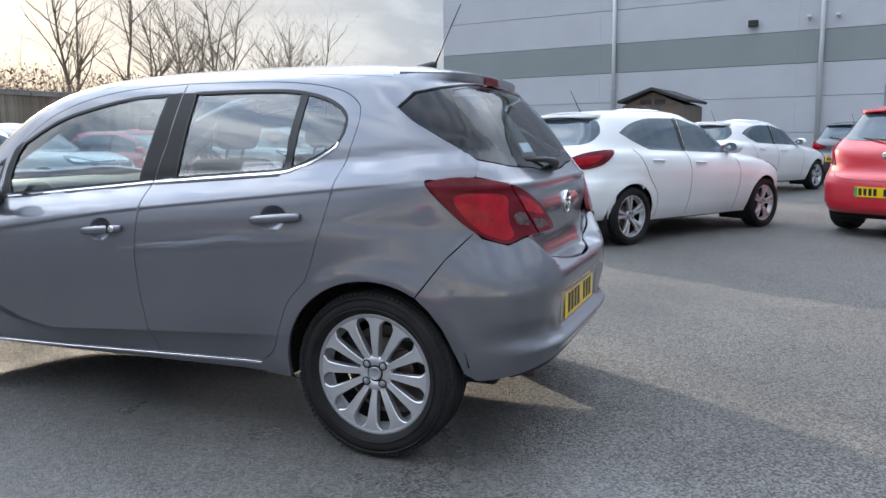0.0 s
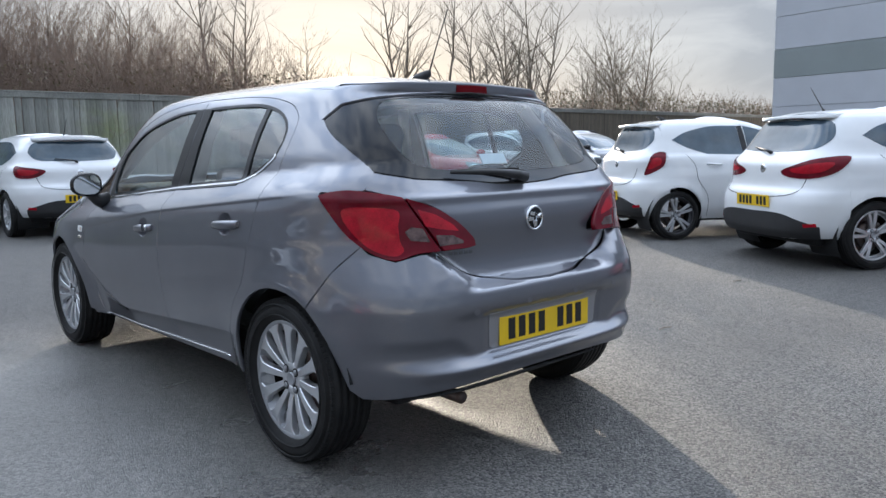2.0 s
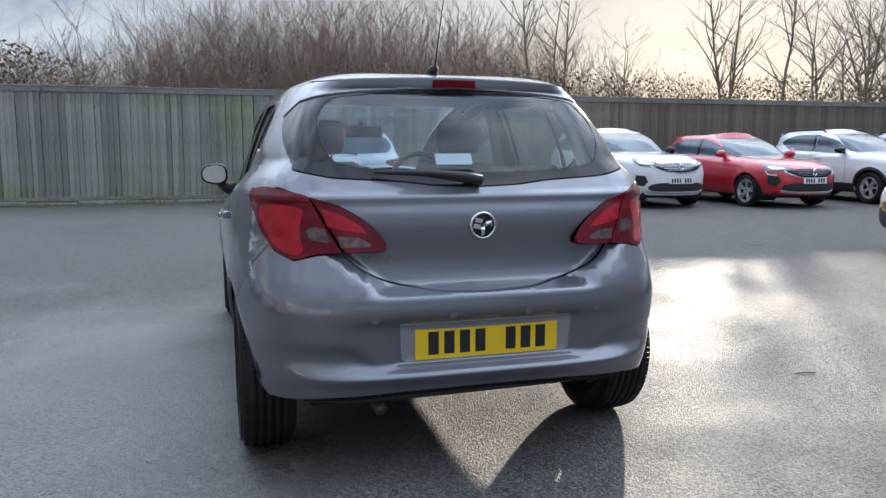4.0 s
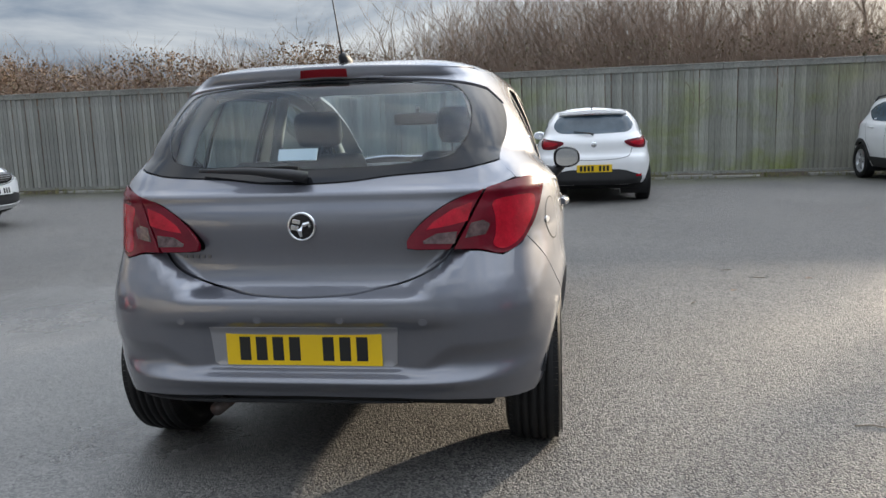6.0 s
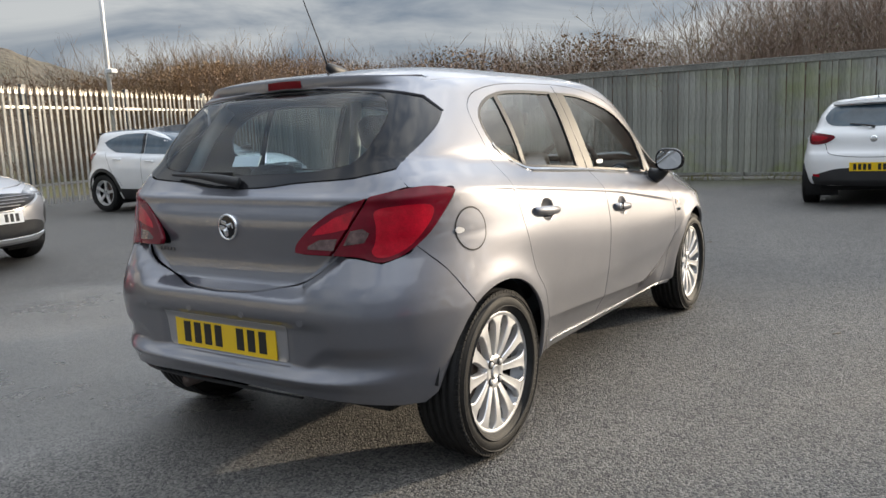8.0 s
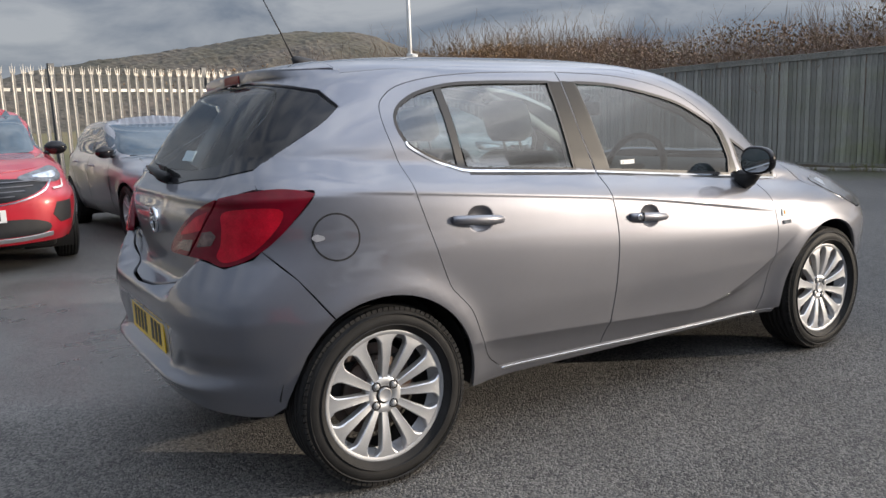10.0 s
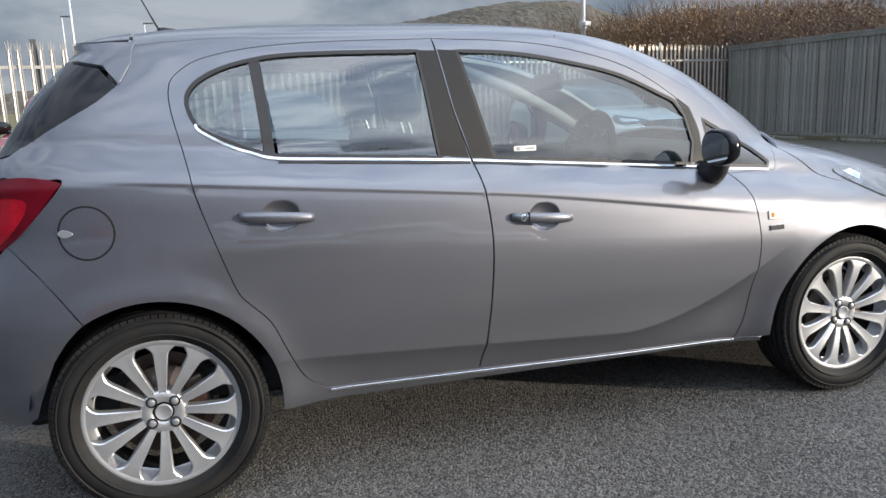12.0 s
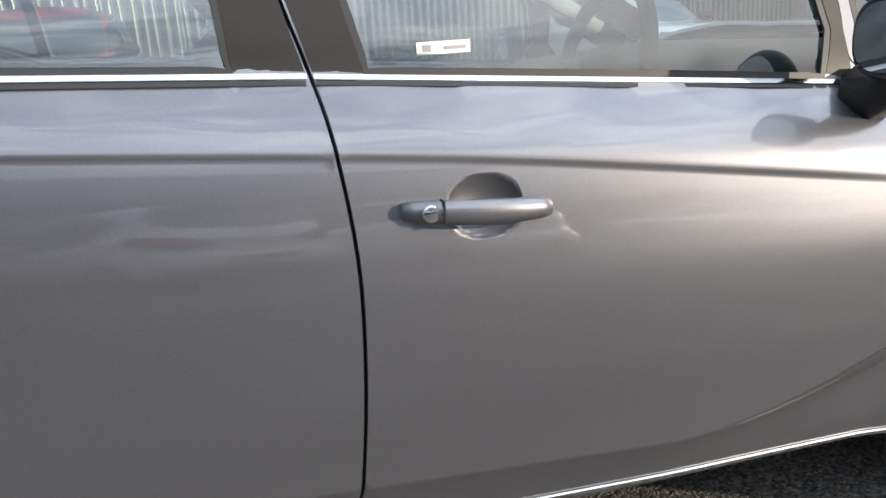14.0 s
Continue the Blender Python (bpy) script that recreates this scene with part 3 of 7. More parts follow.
def fence_wood():
    """Grey weathered boards, streaked along the grain, with green algae in broad patches."""
    m = material("weathered_fence_wood", (0.345, 0.345, 0.325), 0.85, vary=0.5, scale=2.2, grain=0.25, grain_scale=34, stretch=(3, 3, 0.18), bump=0.4, bump_scale=30, piece=0.24)
    add, link = nodes_of(m.node_tree)
    b = m.node_tree.nodes["Principled BSDF"]
    was = b.inputs["Base Color"].links[0].from_socket
    here = add("NewGeometry")
    place = add("Mapping")
    place.inputs["Scale"].default_value = (0.3, 0.35, 0.5)
    link(here.outputs["Position"], place.inputs["Vector"])
    patch = add("TexNoise", in_Scale=1.0, in_Detail=5.0, in_Roughness=0.65)
    link(place.outputs[0], patch.inputs["Vector"])
    span = add("MapRange", in_From_Min=0.47, in_From_Max=0.62, in_To_Min=0.12, in_To_Max=0.9)
    link(patch.outputs["Fac"], span.inputs["Value"])
    axes = add("SeparateXYZ")
    link(here.outputs["Position"], axes.inputs[0])
    damp_end = add("MapRange", in_From_Min=9.5, in_From_Max=1.0, in_To_Min=0.10, in_To_Max=1.0)
    link(axes.outputs["Y"], damp_end.inputs["Value"])
    foot = add("MapRange", in_From_Min=0.2, in_From_Max=2.2, in_To_Min=1.25, in_To_Max=0.55)
    link(axes.outputs["Z"], foot.inputs["Value"])
    grown = add("Math")
    grown.operation = "MULTIPLY"
    link(span.outputs[0], grown.inputs[0])
    link(damp_end.outputs[0], grown.inputs[1])
    algae = add("Math")
    algae.operation = "MULTIPLY"
    algae.use_clamp = True
    link(grown.outputs[0], algae.inputs[0])
    link(foot.outputs[0], algae.inputs[1])
    tint = add("MixRGB", in_Color2=(0.68, 0.80, 0.24, 1), in_Color1=(1.0, 1.0, 1.0, 1))
    link(algae.outputs[0], tint.inputs["Fac"])
    # boards turn darker and browner from y -5 to -10
    far_end = add("MapRange", in_From_Min=-5.0, in_From_Max=-10.0, in_To_Min=0.0, in_To_Max=1.0)
    link(axes.outputs["Y"], far_end.inputs["Value"])
    brown = add("MixRGB", in_Color2=(0.60, 0.50, 0.40, 1))
    link(far_end.outputs[0], brown.inputs["Fac"])
    link(tint.outputs[0], brown.inputs["Color1"])
    out = add("MixRGB", in_Fac=1.0)
    out.blend_type = "MULTIPLY"
    link(was, out.inputs["Color1"])
    link(brown.outputs[0], out.inputs["Color2"])
    link(out.outputs[0], b.inputs["Base Color"])
    return m


G = dict(
    asphalt=asphalt(),
    fence=fence_wood(),
    fence_cap=material("grey_fence_timber", (0.26, 0.26, 0.235), 0.85, vary=0.35, scale=2, grain=0.2, grain_scale=30, bump=0.3, bump_scale=30),
    kerb=material("concrete_kerb", (0.33, 0.32, 0.29), 0.85, vary=0.4, scale=3, grain=0.2, grain_scale=90, bump=0.3, bump_scale=80),
    galvanised=material("galvanised_steel", (0.50, 0.48, 0.44), 0.45, 0.6, vary=0.3, scale=4, grain=0.12, grain_scale=60, piece=0.08),
    post=material("dark_steel_post", (0.10, 0.105, 0.11), 0.5, 0.5, vary=0.3, scale=5),
    soil=material("bare_earth", (0.10, 0.080, 0.055), 0.95, vary=0.5, scale=1.5, grain=0.3, grain_scale=30, bump=0.8, bump_scale=12),
    grass=material("winter_grass", (0.125, 0.125, 0.050), 0.95, vary=0.6, scale=0.5, grain=0.3, grain_scale=12, bump=0.9, bump_scale=8, tint=(0.16, 0.115, 0.055)),
    hill=material("leafless_hill_wood", (0.105, 0.085, 0.068), 0.95, vary=0.6, scale=0.02, grain=0.45, grain_scale=0.35, tint=(0.075, 0.068, 0.045)),
    bark=material("grey_bark", (0.24, 0.205, 0.165), 0.9, vary=0.4, scale=4, grain=0.2, grain_scale=40, bump=0.4, bump_scale=30),
    twig=material("brown_twigs", (0.29, 0.205, 0.15), 0.9, vary=0.45, scale=1.0, tint=(0.17, 0.125, 0.10)),
    bramble=material("bramble_leaves", (0.19, 0.125, 0.065), 0.6, vary=0.7, scale=1.5, tint=(0.10, 0.10, 0.04)),
    evergreen=material("dark_evergreen_leaves", (0.045, 0.052, 0.022), 0.55, vary=0.6, scale=1.5, tint=(0.095, 0.075, 0.035)),
    clad=material("grey_wall_sheet", (0.50, 0.52, 0.56), 0.5, 0.1, vary=0.12, scale=0.6, grain=0.04, grain_scale=40),
    band=material("darker_grey_wall_sheet", (0.265, 0.30, 0.30), 0.5, 0.1, vary=0.12, scale=0.6, grain=0.04, grain_scale=40),
    pipe=material("pale_grey_pipe", (0.60, 0.62, 0.65), 0.45, 0.1, vary=0.1, scale=3),
    shed=material("brown_shed_boards", (0.17, 0.135, 0.11), 0.8, vary=0.4, scale=3, grain=0.2, grain_scale=30),
    felt=material("dark_roof_felt", (0.045, 0.043, 0.045), 0.9, vary=0.3, scale=4),
    pole=material("white_lamp_pole", (0.70, 0.71, 0.72), 0.45, 0.2, vary=0.1, scale=4),
)


def ground_sheet():
    bm = bmesh.new()
    xs = [-1500, -300, -60, -25, 0, 25, 60, 300, 1500]
    grid = [[bm.verts.new((x, y, 0)) for y in xs] for x in xs]
    for i in range(len(xs) - 1):
        for j in range(len(xs) - 1):
            bm.faces.new((grid[i][j], grid[i + 1][j], grid[i + 1][j + 1], grid[i][j + 1]))
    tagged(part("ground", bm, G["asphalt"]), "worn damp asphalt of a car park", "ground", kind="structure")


ground_sheet()
FENCE_X, CORNER_Y = 13.9, 14.75
PAL_A, PAL_B = Vector((13.9, 14.75, 0)), Vector((-16.0, 7.6, 0))


def bank(name, label, mat, x0, x1, y0, y1, height, seed, lip=0.25, step=1.2):
    """Uneven ground that rises away from an edge."""
    bm = bmesh.new()
    nx, ny = int((x1 - x0) / step), int((y1 - y0) / step)
    grid = []
    for i in range(nx + 1):
        row = []
        for j in range(ny + 1):
            x, y = x0 + (x1 - x0) * i / nx, y0 + (y1 - y0) * j / ny
            rise = height(x, y)
            row.append(bm.verts.new((x, y, 0.01 + max(rise, 0) * (0.9 + 0.35 * noise.noise(Vector((x * .35, y * .35, seed)))))))
        grid.append(row)
    for i in range(nx):
        for j in range(ny):
            bm.faces.new((grid[i][j], grid[i + 1][j], grid[i + 1][j + 1], grid[i][j + 1])).smooth = True
    return tagged(part(name, bm, mat), label, name.replace("_", " "), kind="structure")


bank("verge", "brown earth bank behind the wooden fence", G["soil"], 14.15, 44, -60, 34, lambda x, y: 1.0 * float(ease(14.3, 20, x)), 3)
pal_y = lambda x: PAL_A.y + (x - PAL_A.x) * (PAL_B.y - PAL_A.y) / (PAL_B.x - PAL_A.x)
bank("field", "rough winter grass beyond the steel fence", G["grass"], -60, 14.1, 15.5, 90, lambda x, y: 0.5 * float(ease(16, 30, y)) + 1.2 * float(ease(30, 90, y)), 7, step=2.5)


def hill():
    """A wooded hill far off, one rounded ridge with a ragged skyline."""
    bm = bmesh.new()
    nu, nv = 320, 80
    ridge = curve((30, 12), (45, 20), (55, 40), (59.6, 53), (62, 62), (65, 66), (69, 65), (72.5, 59), (77, 53), (82, 46), (88, 34), (95, 22), (105, 13), (115, 8))
    rows = []
    for i in range(nu + 1):
        az = radians(30 + 85 * i / nu)
        d = math.degrees(az)
        top = float(ridge(d))
        row = []
        for j in range(nv + 1):
            f = j / nv
            r = 330 + 230 * f
            px, py = r * math.cos(az), r * math.sin(az)
            z = top * float(ease(0, 1, f)) + (1.6 * noise.noise(Vector((px * .05, py * .05, 1))) + 1.5 * abs(noise.noise(Vector((px * .16, py * .16, 4))))) * min(1, f * 6)
            row.append(bm.verts.new((r * math.cos(az), r * math.sin(az), z)))
        rows.append(row)
    for i in range(nu):
        for j in range(nv):
            bm.faces.new((rows[i][j], rows[i + 1][j], rows[i + 1][j + 1], rows[i][j + 1]))
    tagged(part("hill", bm, G["hill"]), "brown leafless wooded hill in the distance", "hill", kind="structure")


hill()


def wing_building():
    """A long shed-like building in two greys: ribbed sheets, a darker band, drain pipes, flood lamps, a door."""
    at = pose(11.4, -27.9, 0, 0, 0, -8)
    b = thing("warehouse", "large warehouse clad in pale grey sheets with a darker band", "building", at)
    L, D, H = 62.0, 24.0, 9.6
    bm = bmesh.new()
    block(bm, -L, 0, -D, -.12, 0, H)
    part("wall", bm, G["clad"], b, "pale grey sheet wall")
    rows = [(0, 1.25), (1.25, 2.45), (2.45, 3.55), (3.55, 4.62), (4.62, 5.85), (5.85, 7.1), (7.1, 8.35), (8.35, 9.6)]
    for z0, z1 in rows:
        band = abs(z0 - 3.55) < .01
        n = 9
        for k in range(n):
            x0, x1 = -L * (k + 1) / n, -L * k / n
            bm = bmesh.new()
            block(bm, x0 + .0005, x1 - .0005, -.12, 0 if not band else .004, z0 + .008, z1 - .008, .004)
            part("wall_panel", bm, G["band"] if band else G["clad"], b, "darker grey band panel" if band else "")
    for x in (-7.45, -14.5, -21.5, -28.5, -36, -44):
        bm = bmesh.new()
        tube(bm, [(x, .09, .1), (x, .09, H - .2)], .075, 12)
        for z in (1.2, 3.0, 4.8, 6.6, 8.4):
            block(bm, x - .1, x + .1, 0, .12, z - .03, z + .03, .008)
        part("drain_pipe", bm, G["pipe"], b, "pale drain pipe", True)
    for x, z in ((-12.35, 4.95), (-14.1, 5.05), (-14.95, 5.05)):
        bm = bmesh.new()
        big = z < 5
        r = .16 if big else .07
        block(bm, x - r, x + r, .06, .22, z - r * .7, z + r * .7, .02)
        block(bm, x - .03, x + .03, 0, .08, z - .1, z + .02, .005)
        part("wall_lamp", bm, M["plastic"] if big else G["pipe"], b, "dark flood lamp" if big else "small pale camera")
    bm = bmesh.new()
    block(bm, -17.9, -16.4, -.05, .02, 0, 2.75, .01)
    part("side_door", bm, G["band"], b, "grey steel door")
    bm = bmesh.new()
    block(bm, -L - .2, .2, -D, .12, H, H + .25, .03)
    part("roof_edge", bm, G["band"], b, "grey roof edge")


wing_building()


def shed():
    at = pose(1.4, -20.0, 0, 0, 0, -8)
    s = thing("small_shed", "small brown boarded shed with a low pitched roof", "shed", at)
    bm = bmesh.new()
    block(bm, -.85, .85, -1.1, 1.1, 0, 2.0, .01)
    part("shed_wall", bm, G["shed"], s)
    for k in (-1, 1):
        bm = bmesh.new()
        t = Matrix.Translation((0, 0, 2.45)) @ Matrix.Rotation(radians(20 * k), 4, "Y")
        block(bm, 0 if k > 0 else -1.0, 1.0 if k > 0 else 0, -1.3, 1.3, -.04, .04, .01, turn=t)
        part("shed_roof", bm, G["felt"], s)
    bm = bmesh.new()
    fronts = [[bm.verts.new((x, y, z)) for x, z in ((-.85, 2.0), (.85, 2.0), (0, 2.36))] for y in (-1.1, 1.1)]
    bm.faces.new(fronts[0])
    bm.faces.new(fronts[1][::-1])
    for k in range(3):
        bm.faces.new((fronts[0][k], fronts[1][k], fronts[1][(k + 1) % 3], fronts[0][(k + 1) % 3]))
    part("shed_gable", bm, G["shed"], s)
    for x in (-.2, .2):
        bm = bmesh.new()
        block(bm, x - .14, x + .14, 1.1, 1.13, 2.04, 2.16, .005)
        part("gable_vent", bm, G["felt"], s)


shed()


# ---- trees and scrub ----
def grow(bm, at, way, length, r, depth, rng, spread=0.5, lift=0.12, sides=5, kids=(2, 4)):
    """One limb, bent, then its side limbs."""
    pts, rad = [at.copy()], [r]
    n = 4 if depth > 1 else 3
    p, d = at.copy(), way.normalized()
    for i in range(n):
        d = (d + Vector((rng.uniform(-1, 1), rng.uniform(-1, 1), rng.uniform(-.5, 1) * .6 + lift)) * .16).normalized()
        p = p + d * length / n
        pts.append(p.copy())
        rad.append(r * (1 - .72 * (i + 1) / n))
    tube(bm, pts, r, sides if depth > 1 else 3, rad)
    if depth <= 0:
        return
    for k in range(rng.randint(*kids) + (1 if depth > 1 else 2)):
        f = rng.uniform(.30, 1.0)
        i = min(int(f * n), n - 1)
        q = pts[i].lerp(pts[i + 1], f * n - i)
        turn = Vector((rng.uniform(-1, 1), rng.uniform(-1, 1), rng.uniform(-.2, .7))).normalized()
        grow(bm, q, d * (1 - spread) + turn * spread, length * rng.uniform(.42, .68), max(rad[i] * .58, .004), depth - 1, rng, spread, lift, sides, kids)


def bare_tree(seed, height, stems=1, lean=.12):
    """A leafless tree: trunk with limbs, and a crown of fine twigs."""
    rng = random.Random(seed)
    t = thing("bare_tree", "leafless tree with thin grey limbs behind the fence", "tree", group="bare trees")
    trunk, crown = bmesh.new(), bmesh.new()
    for s in range(stems):
        p, d = Vector((rng.uniform(-.15, .15) * s, rng.uniform(-.15, .15) * s, -.1)), Vector((rng.uniform(-lean, lean), rng.uniform(-lean, lean), 1)).normalized()
        pts, rad, n = [p.copy()], [height * .0090], 8
        for i in range(n):
            d = (d + Vector((rng.uniform(-1, 1), rng.uniform(-1, 1), .5)) * .12).normalized()
            p = p + d * height * .72 / n
            pts.append(p.copy())
            rad.append(height * .0090 * (1 - .85 * (i + 1) / n))
        tube(trunk, pts, .1, 8, rad)
        for k in range(int(7 + height)):
            f = rng.uniform(.28, 1.0)
            i = min(int(f * n), n - 1)
            q = pts[i].lerp(pts[i + 1], f * n - i)
            a = rng.uniform(0, math.tau)
            way = Vector((math.cos(a), math.sin(a), rng.uniform(.5, 1.5)))
            grow(crown, q, way, height * rng.uniform(.16, .30) * (1.25 - .5 * f), rad[i] * .6, 2, rng, kids=(1, 2))
    part("trunk", trunk, G["bark"], t, "", True)
    part("crown", crown, G["bark"], t, "fine bare twigs", True)
    return t


def scrub(name, label, n, place, seed, mat, size=(.5, 1.2), kids=True, group=""):
    """A thicket of thin upright stems, as one mass."""
    rng = random.Random(seed)
    bm = bmesh.new()
    verts, faces = [], []

    def stick(p, q, r0, r1):
        d = (q - p).normalized()
        a = d.cross(Vector((0.3, 0.9, 0.2))).normalized()
        b = d.cross(a)
        i = len(verts)
        for w, r in ((p, r0), (q, r1)):
            for k in range(3):
                verts.append(w + (a * math.cos(k * 2.0944) + b * math.sin(k * 2.0944)) * r)
        for k in range(3):
            faces.append((i + k, i + (k + 1) % 3, i + 3 + (k + 1) % 3, i + 3 + k))
    for _ in range(n):
        x, y, z, h = place(rng)
        p = Vector((x, y, z))
        d = Vector((rng.uniform(-.45, .45), rng.uniform(-.45, .45), 1)).normalized()
        r = rng.uniform(.006, .013)
        for s in range(4):
            d = (d + Vector((rng.uniform(-.3, .3), rng.uniform(-.3, .3), rng.uniform(-.1, .15)))).normalized()
            q = p + d * h / 4
            stick(p, q, r * (1 - s * .2), r * (1 - (s + 1) * .2) + .0012)
            for k in range(2 if kids else 1):
                e = (d + Vector((rng.uniform(-.9, .9), rng.uniform(-.9, .9), rng.uniform(-.2, .6)))).normalized()
                m = p.lerp(q, rng.random())
                e2 = m + e * h * rng.uniform(.12, .28)
                stick(m, e2, r * .5, .0016)
                stick(m.lerp(e2, .5), m.lerp(e2, .5) + (e + Vector((rng.uniform(-.8, .8), rng.uniform(-.8, .8), .3))).normalized() * h * .12, r * .35, .0012)
            p = q
    me = tidy(name)
    me.from_pydata([tuple(v) for v in verts], [], faces)
    me.materials.append(mat)
    bm.free()
    return tagged(new(name, me), label, name.replace("_", " "), group, "stuff")


def leaves(name, label, n, place, seed, mat, size=(.018, .042)):
    """Small bent leaves scattered through a hedge, as one mass."""
    rng = random.Random(seed)
    verts, faces = [], []
    for _ in range(n):
        c = Vector(place(rng))
        a = Vector((rng.uniform(-1, 1), rng.uniform(-1, 1), rng.uniform(-1, 1))).normalized()
        b = a.cross(Vector((rng.uniform(-1, 1), rng.uniform(-1, 1), rng.uniform(-1, 1)))).normalized()
        nrm = a.cross(b)
        s = rng.uniform(*size)
        i = len(verts)
        verts += [c - a * s, c + b * s * .5 + nrm * s * .15, c + a * s, c - b * s * .5 + nrm * s * .15]
        faces += [(i, i + 1, i + 2), (i, i + 2, i + 3)]
    me = tidy(name)
    me.from_pydata([tuple(v) for v in verts], [], faces)
    me.materials.append(mat)
    return tagged(new(name, me), label, name.replace("_", " "), "", "stuff")


kinds = [bare_tree(11, 8.5), bare_tree(12, 9.5, 2), bare_tree(13, 7.6, 3, .25), bare_tree(14, 9.0, 2, .2)]
spots = random.Random(5)
count = 0
for k in range(20):
    y = -10.0 - k * 1.8 + spots.uniform(-.5, .5)
    x = 19.5 + spots.uniform(-2.0, 4.5) + max(0, (-y - 25)) * .25
    m = pose(x, y, .55, 0, 0, spots.uniform(0, 360)) @ Matrix.Scale(spots.uniform(.72, 1.08), 4)
    if count < 4:
        kinds[count].matrix_basis = m
    else:
        o = copy_thing(kinds[k % 4], m)
        o.matrix_basis = m
    count += 1
for x, y, s in ((20.5, 2.5, .62), (21, -1.5, .75), (20, -4.5, .8), (22, -7, .85), (19.5, 6.5, .5), (21, 9.5, .42), (22, -3, .8), (19, 12.5, .40), (24, 16, .55), (26, 11, .5), (18.5, .5, .6), (21.5, 4.2, .6)):
    o = copy_thing(kinds[spots.randrange(4)], pose(x, y, .5, 0, 0, spots.uniform(0, 360)))
    o.matrix_basis = pose(x, y, .5, 0, 0, spots.uniform(0, 360)) @ Matrix.Scale(s, 4)


def thick(rng):
    y = rng.uniform(-8.5, 4.0)
    x = 14.9 + 5.0 * rng.random() ** 1.1
    return x, y, .2, (2.7 + 1.5 * float(ease(14.8, 17.5, x))) * rng.uniform(.7, 1.2) * (1 - .35 * float(ease(1, 4, y))) * (.92 + .45 * noise.noise(Vector((x * .3, y * .4, 2))))


def low_hedge(rng):
    y = rng.uniform(-48, -8.5)
    x = 14.8 + 3.0 * rng.random()
    return x, y, .2, rng.uniform(1.9, 3.1)


def far_scrub(rng):
    y = rng.uniform(3.5, 24)
    x = rng.uniform(14.7, 22) + max(0, y - 14) * .3 - max(0, y - 13.5) * rng.random() * 1.2
    return x, y, .2, rng.uniform(1.8, 3.3) + .5 * float(ease(13, 20, y))


def tall_hedge(rng):
    y = rng.uniform(16.4, 20.5)
    x = rng.uniform(11.7, 21.5)
    return x, y, .15, (2.9 + 1.0 * noise.noise(Vector((x * .45, y * .4, 8))) + .5 * float(ease(9, 13, x))) * rng.uniform(.75, 1.15)


russet = material("russet_twigs", (0.33, 0.21, 0.115), 0.9, vary=0.5, scale=1.0, tint=(0.20, 0.13, 0.075))
scrub("hedgerow", "tall russet winter hedgerow behind the steel fence", 3000, tall_hedge, 29, russet)
scrub("thicket", "dense brown leafless thicket above the fence", 3900, thick, 21, G["twig"])
scrub("hedge", "low dark leafless hedge behind the fence", 2500, low_hedge, 22, G["twig"])
scrub("scrub", "brown winter scrub on the bank", 5200, far_scrub, 23, G["twig"])
leaves("bramble_leaves", "small green and brown bramble leaves", 14000, lambda r: (lambda y: (14.5 + 2.2 * r.random(), y, 2.0 + 1.05 * r.random() ** .7 + .35 * noise.noise(Vector((y * .6, 0, 3)))))(r.uniform(-42, 22)), 24, G["bramble"])
leaves("hedge_leaves", "dark evergreen leaves along the hedge top", 9000, lambda r: (lambda y: (14.4 + 2.4 * r.random(), y, 1.7 + 1.15 * r.random() ** .8 + .5 * noise.noise(Vector((y * .45, 0, 9)))))(r.uniform(-46, -7)), 26, G["evergreen"], (.03, .06))
dead = material("russet_dead_leaves", (0.21, 0.125, 0.075), 0.7, vary=0.6, scale=1.2, tint=(0.13, 0.085, 0.05))
leaves("scrub_leaves", "russet dead leaves hanging in the scrub", 15000, lambda r: (lambda y: (14.5 + 3.5 * r.random() - max(0, y - 13.5) * r.random() * 1.1, y, 1.9 + (1.2 + .5 * noise.noise(Vector((y * .5, 0, 6)))) * r.random() ** .8))(r.uniform(4, 24)), 28, dead, (.03, .065))
leaves("hedgerow_leaves", "russet and straw-coloured leaves in the hedgerow", 22000, lambda r: (lambda x, y: (x, y, .6 + (2.5 + .9 * noise.noise(Vector((x * .45, y * .4, 8))) + .4 * float(ease(9, 13, x))) * r.random() ** .7))(r.uniform(11.7, 21.5), r.uniform(16.2, 20.5)), 30, russet, (.035, .075))
tufts = material("rank_grass", (0.115, 0.135, 0.045), 0.8, vary=0.5, scale=2.0, tint=(0.17, 0.14, 0.06))
scrub("grass_tufts", "tufts of rank grass along the foot of the fence", 1500, lambda r: (lambda y: (13.42 + .42 * r.random(), y, .0, r.uniform(.04, .10) + .16 * max(noise.noise(Vector((y * .9, 0, 5))), 0)))(r.uniform(-14, 13)), 27, tufts, kids=False)
leaves("ivy_leaves", "patches of ivy among the bare trees", 2600, lambda r: (lambda k: (19 + 2.5 * r.random(), -12 - 3.1 * k + r.gauss(0, .8), 1.4 + abs(r.gauss(0, 1.0))))(r.randrange(9)), 25, G["bramble"])


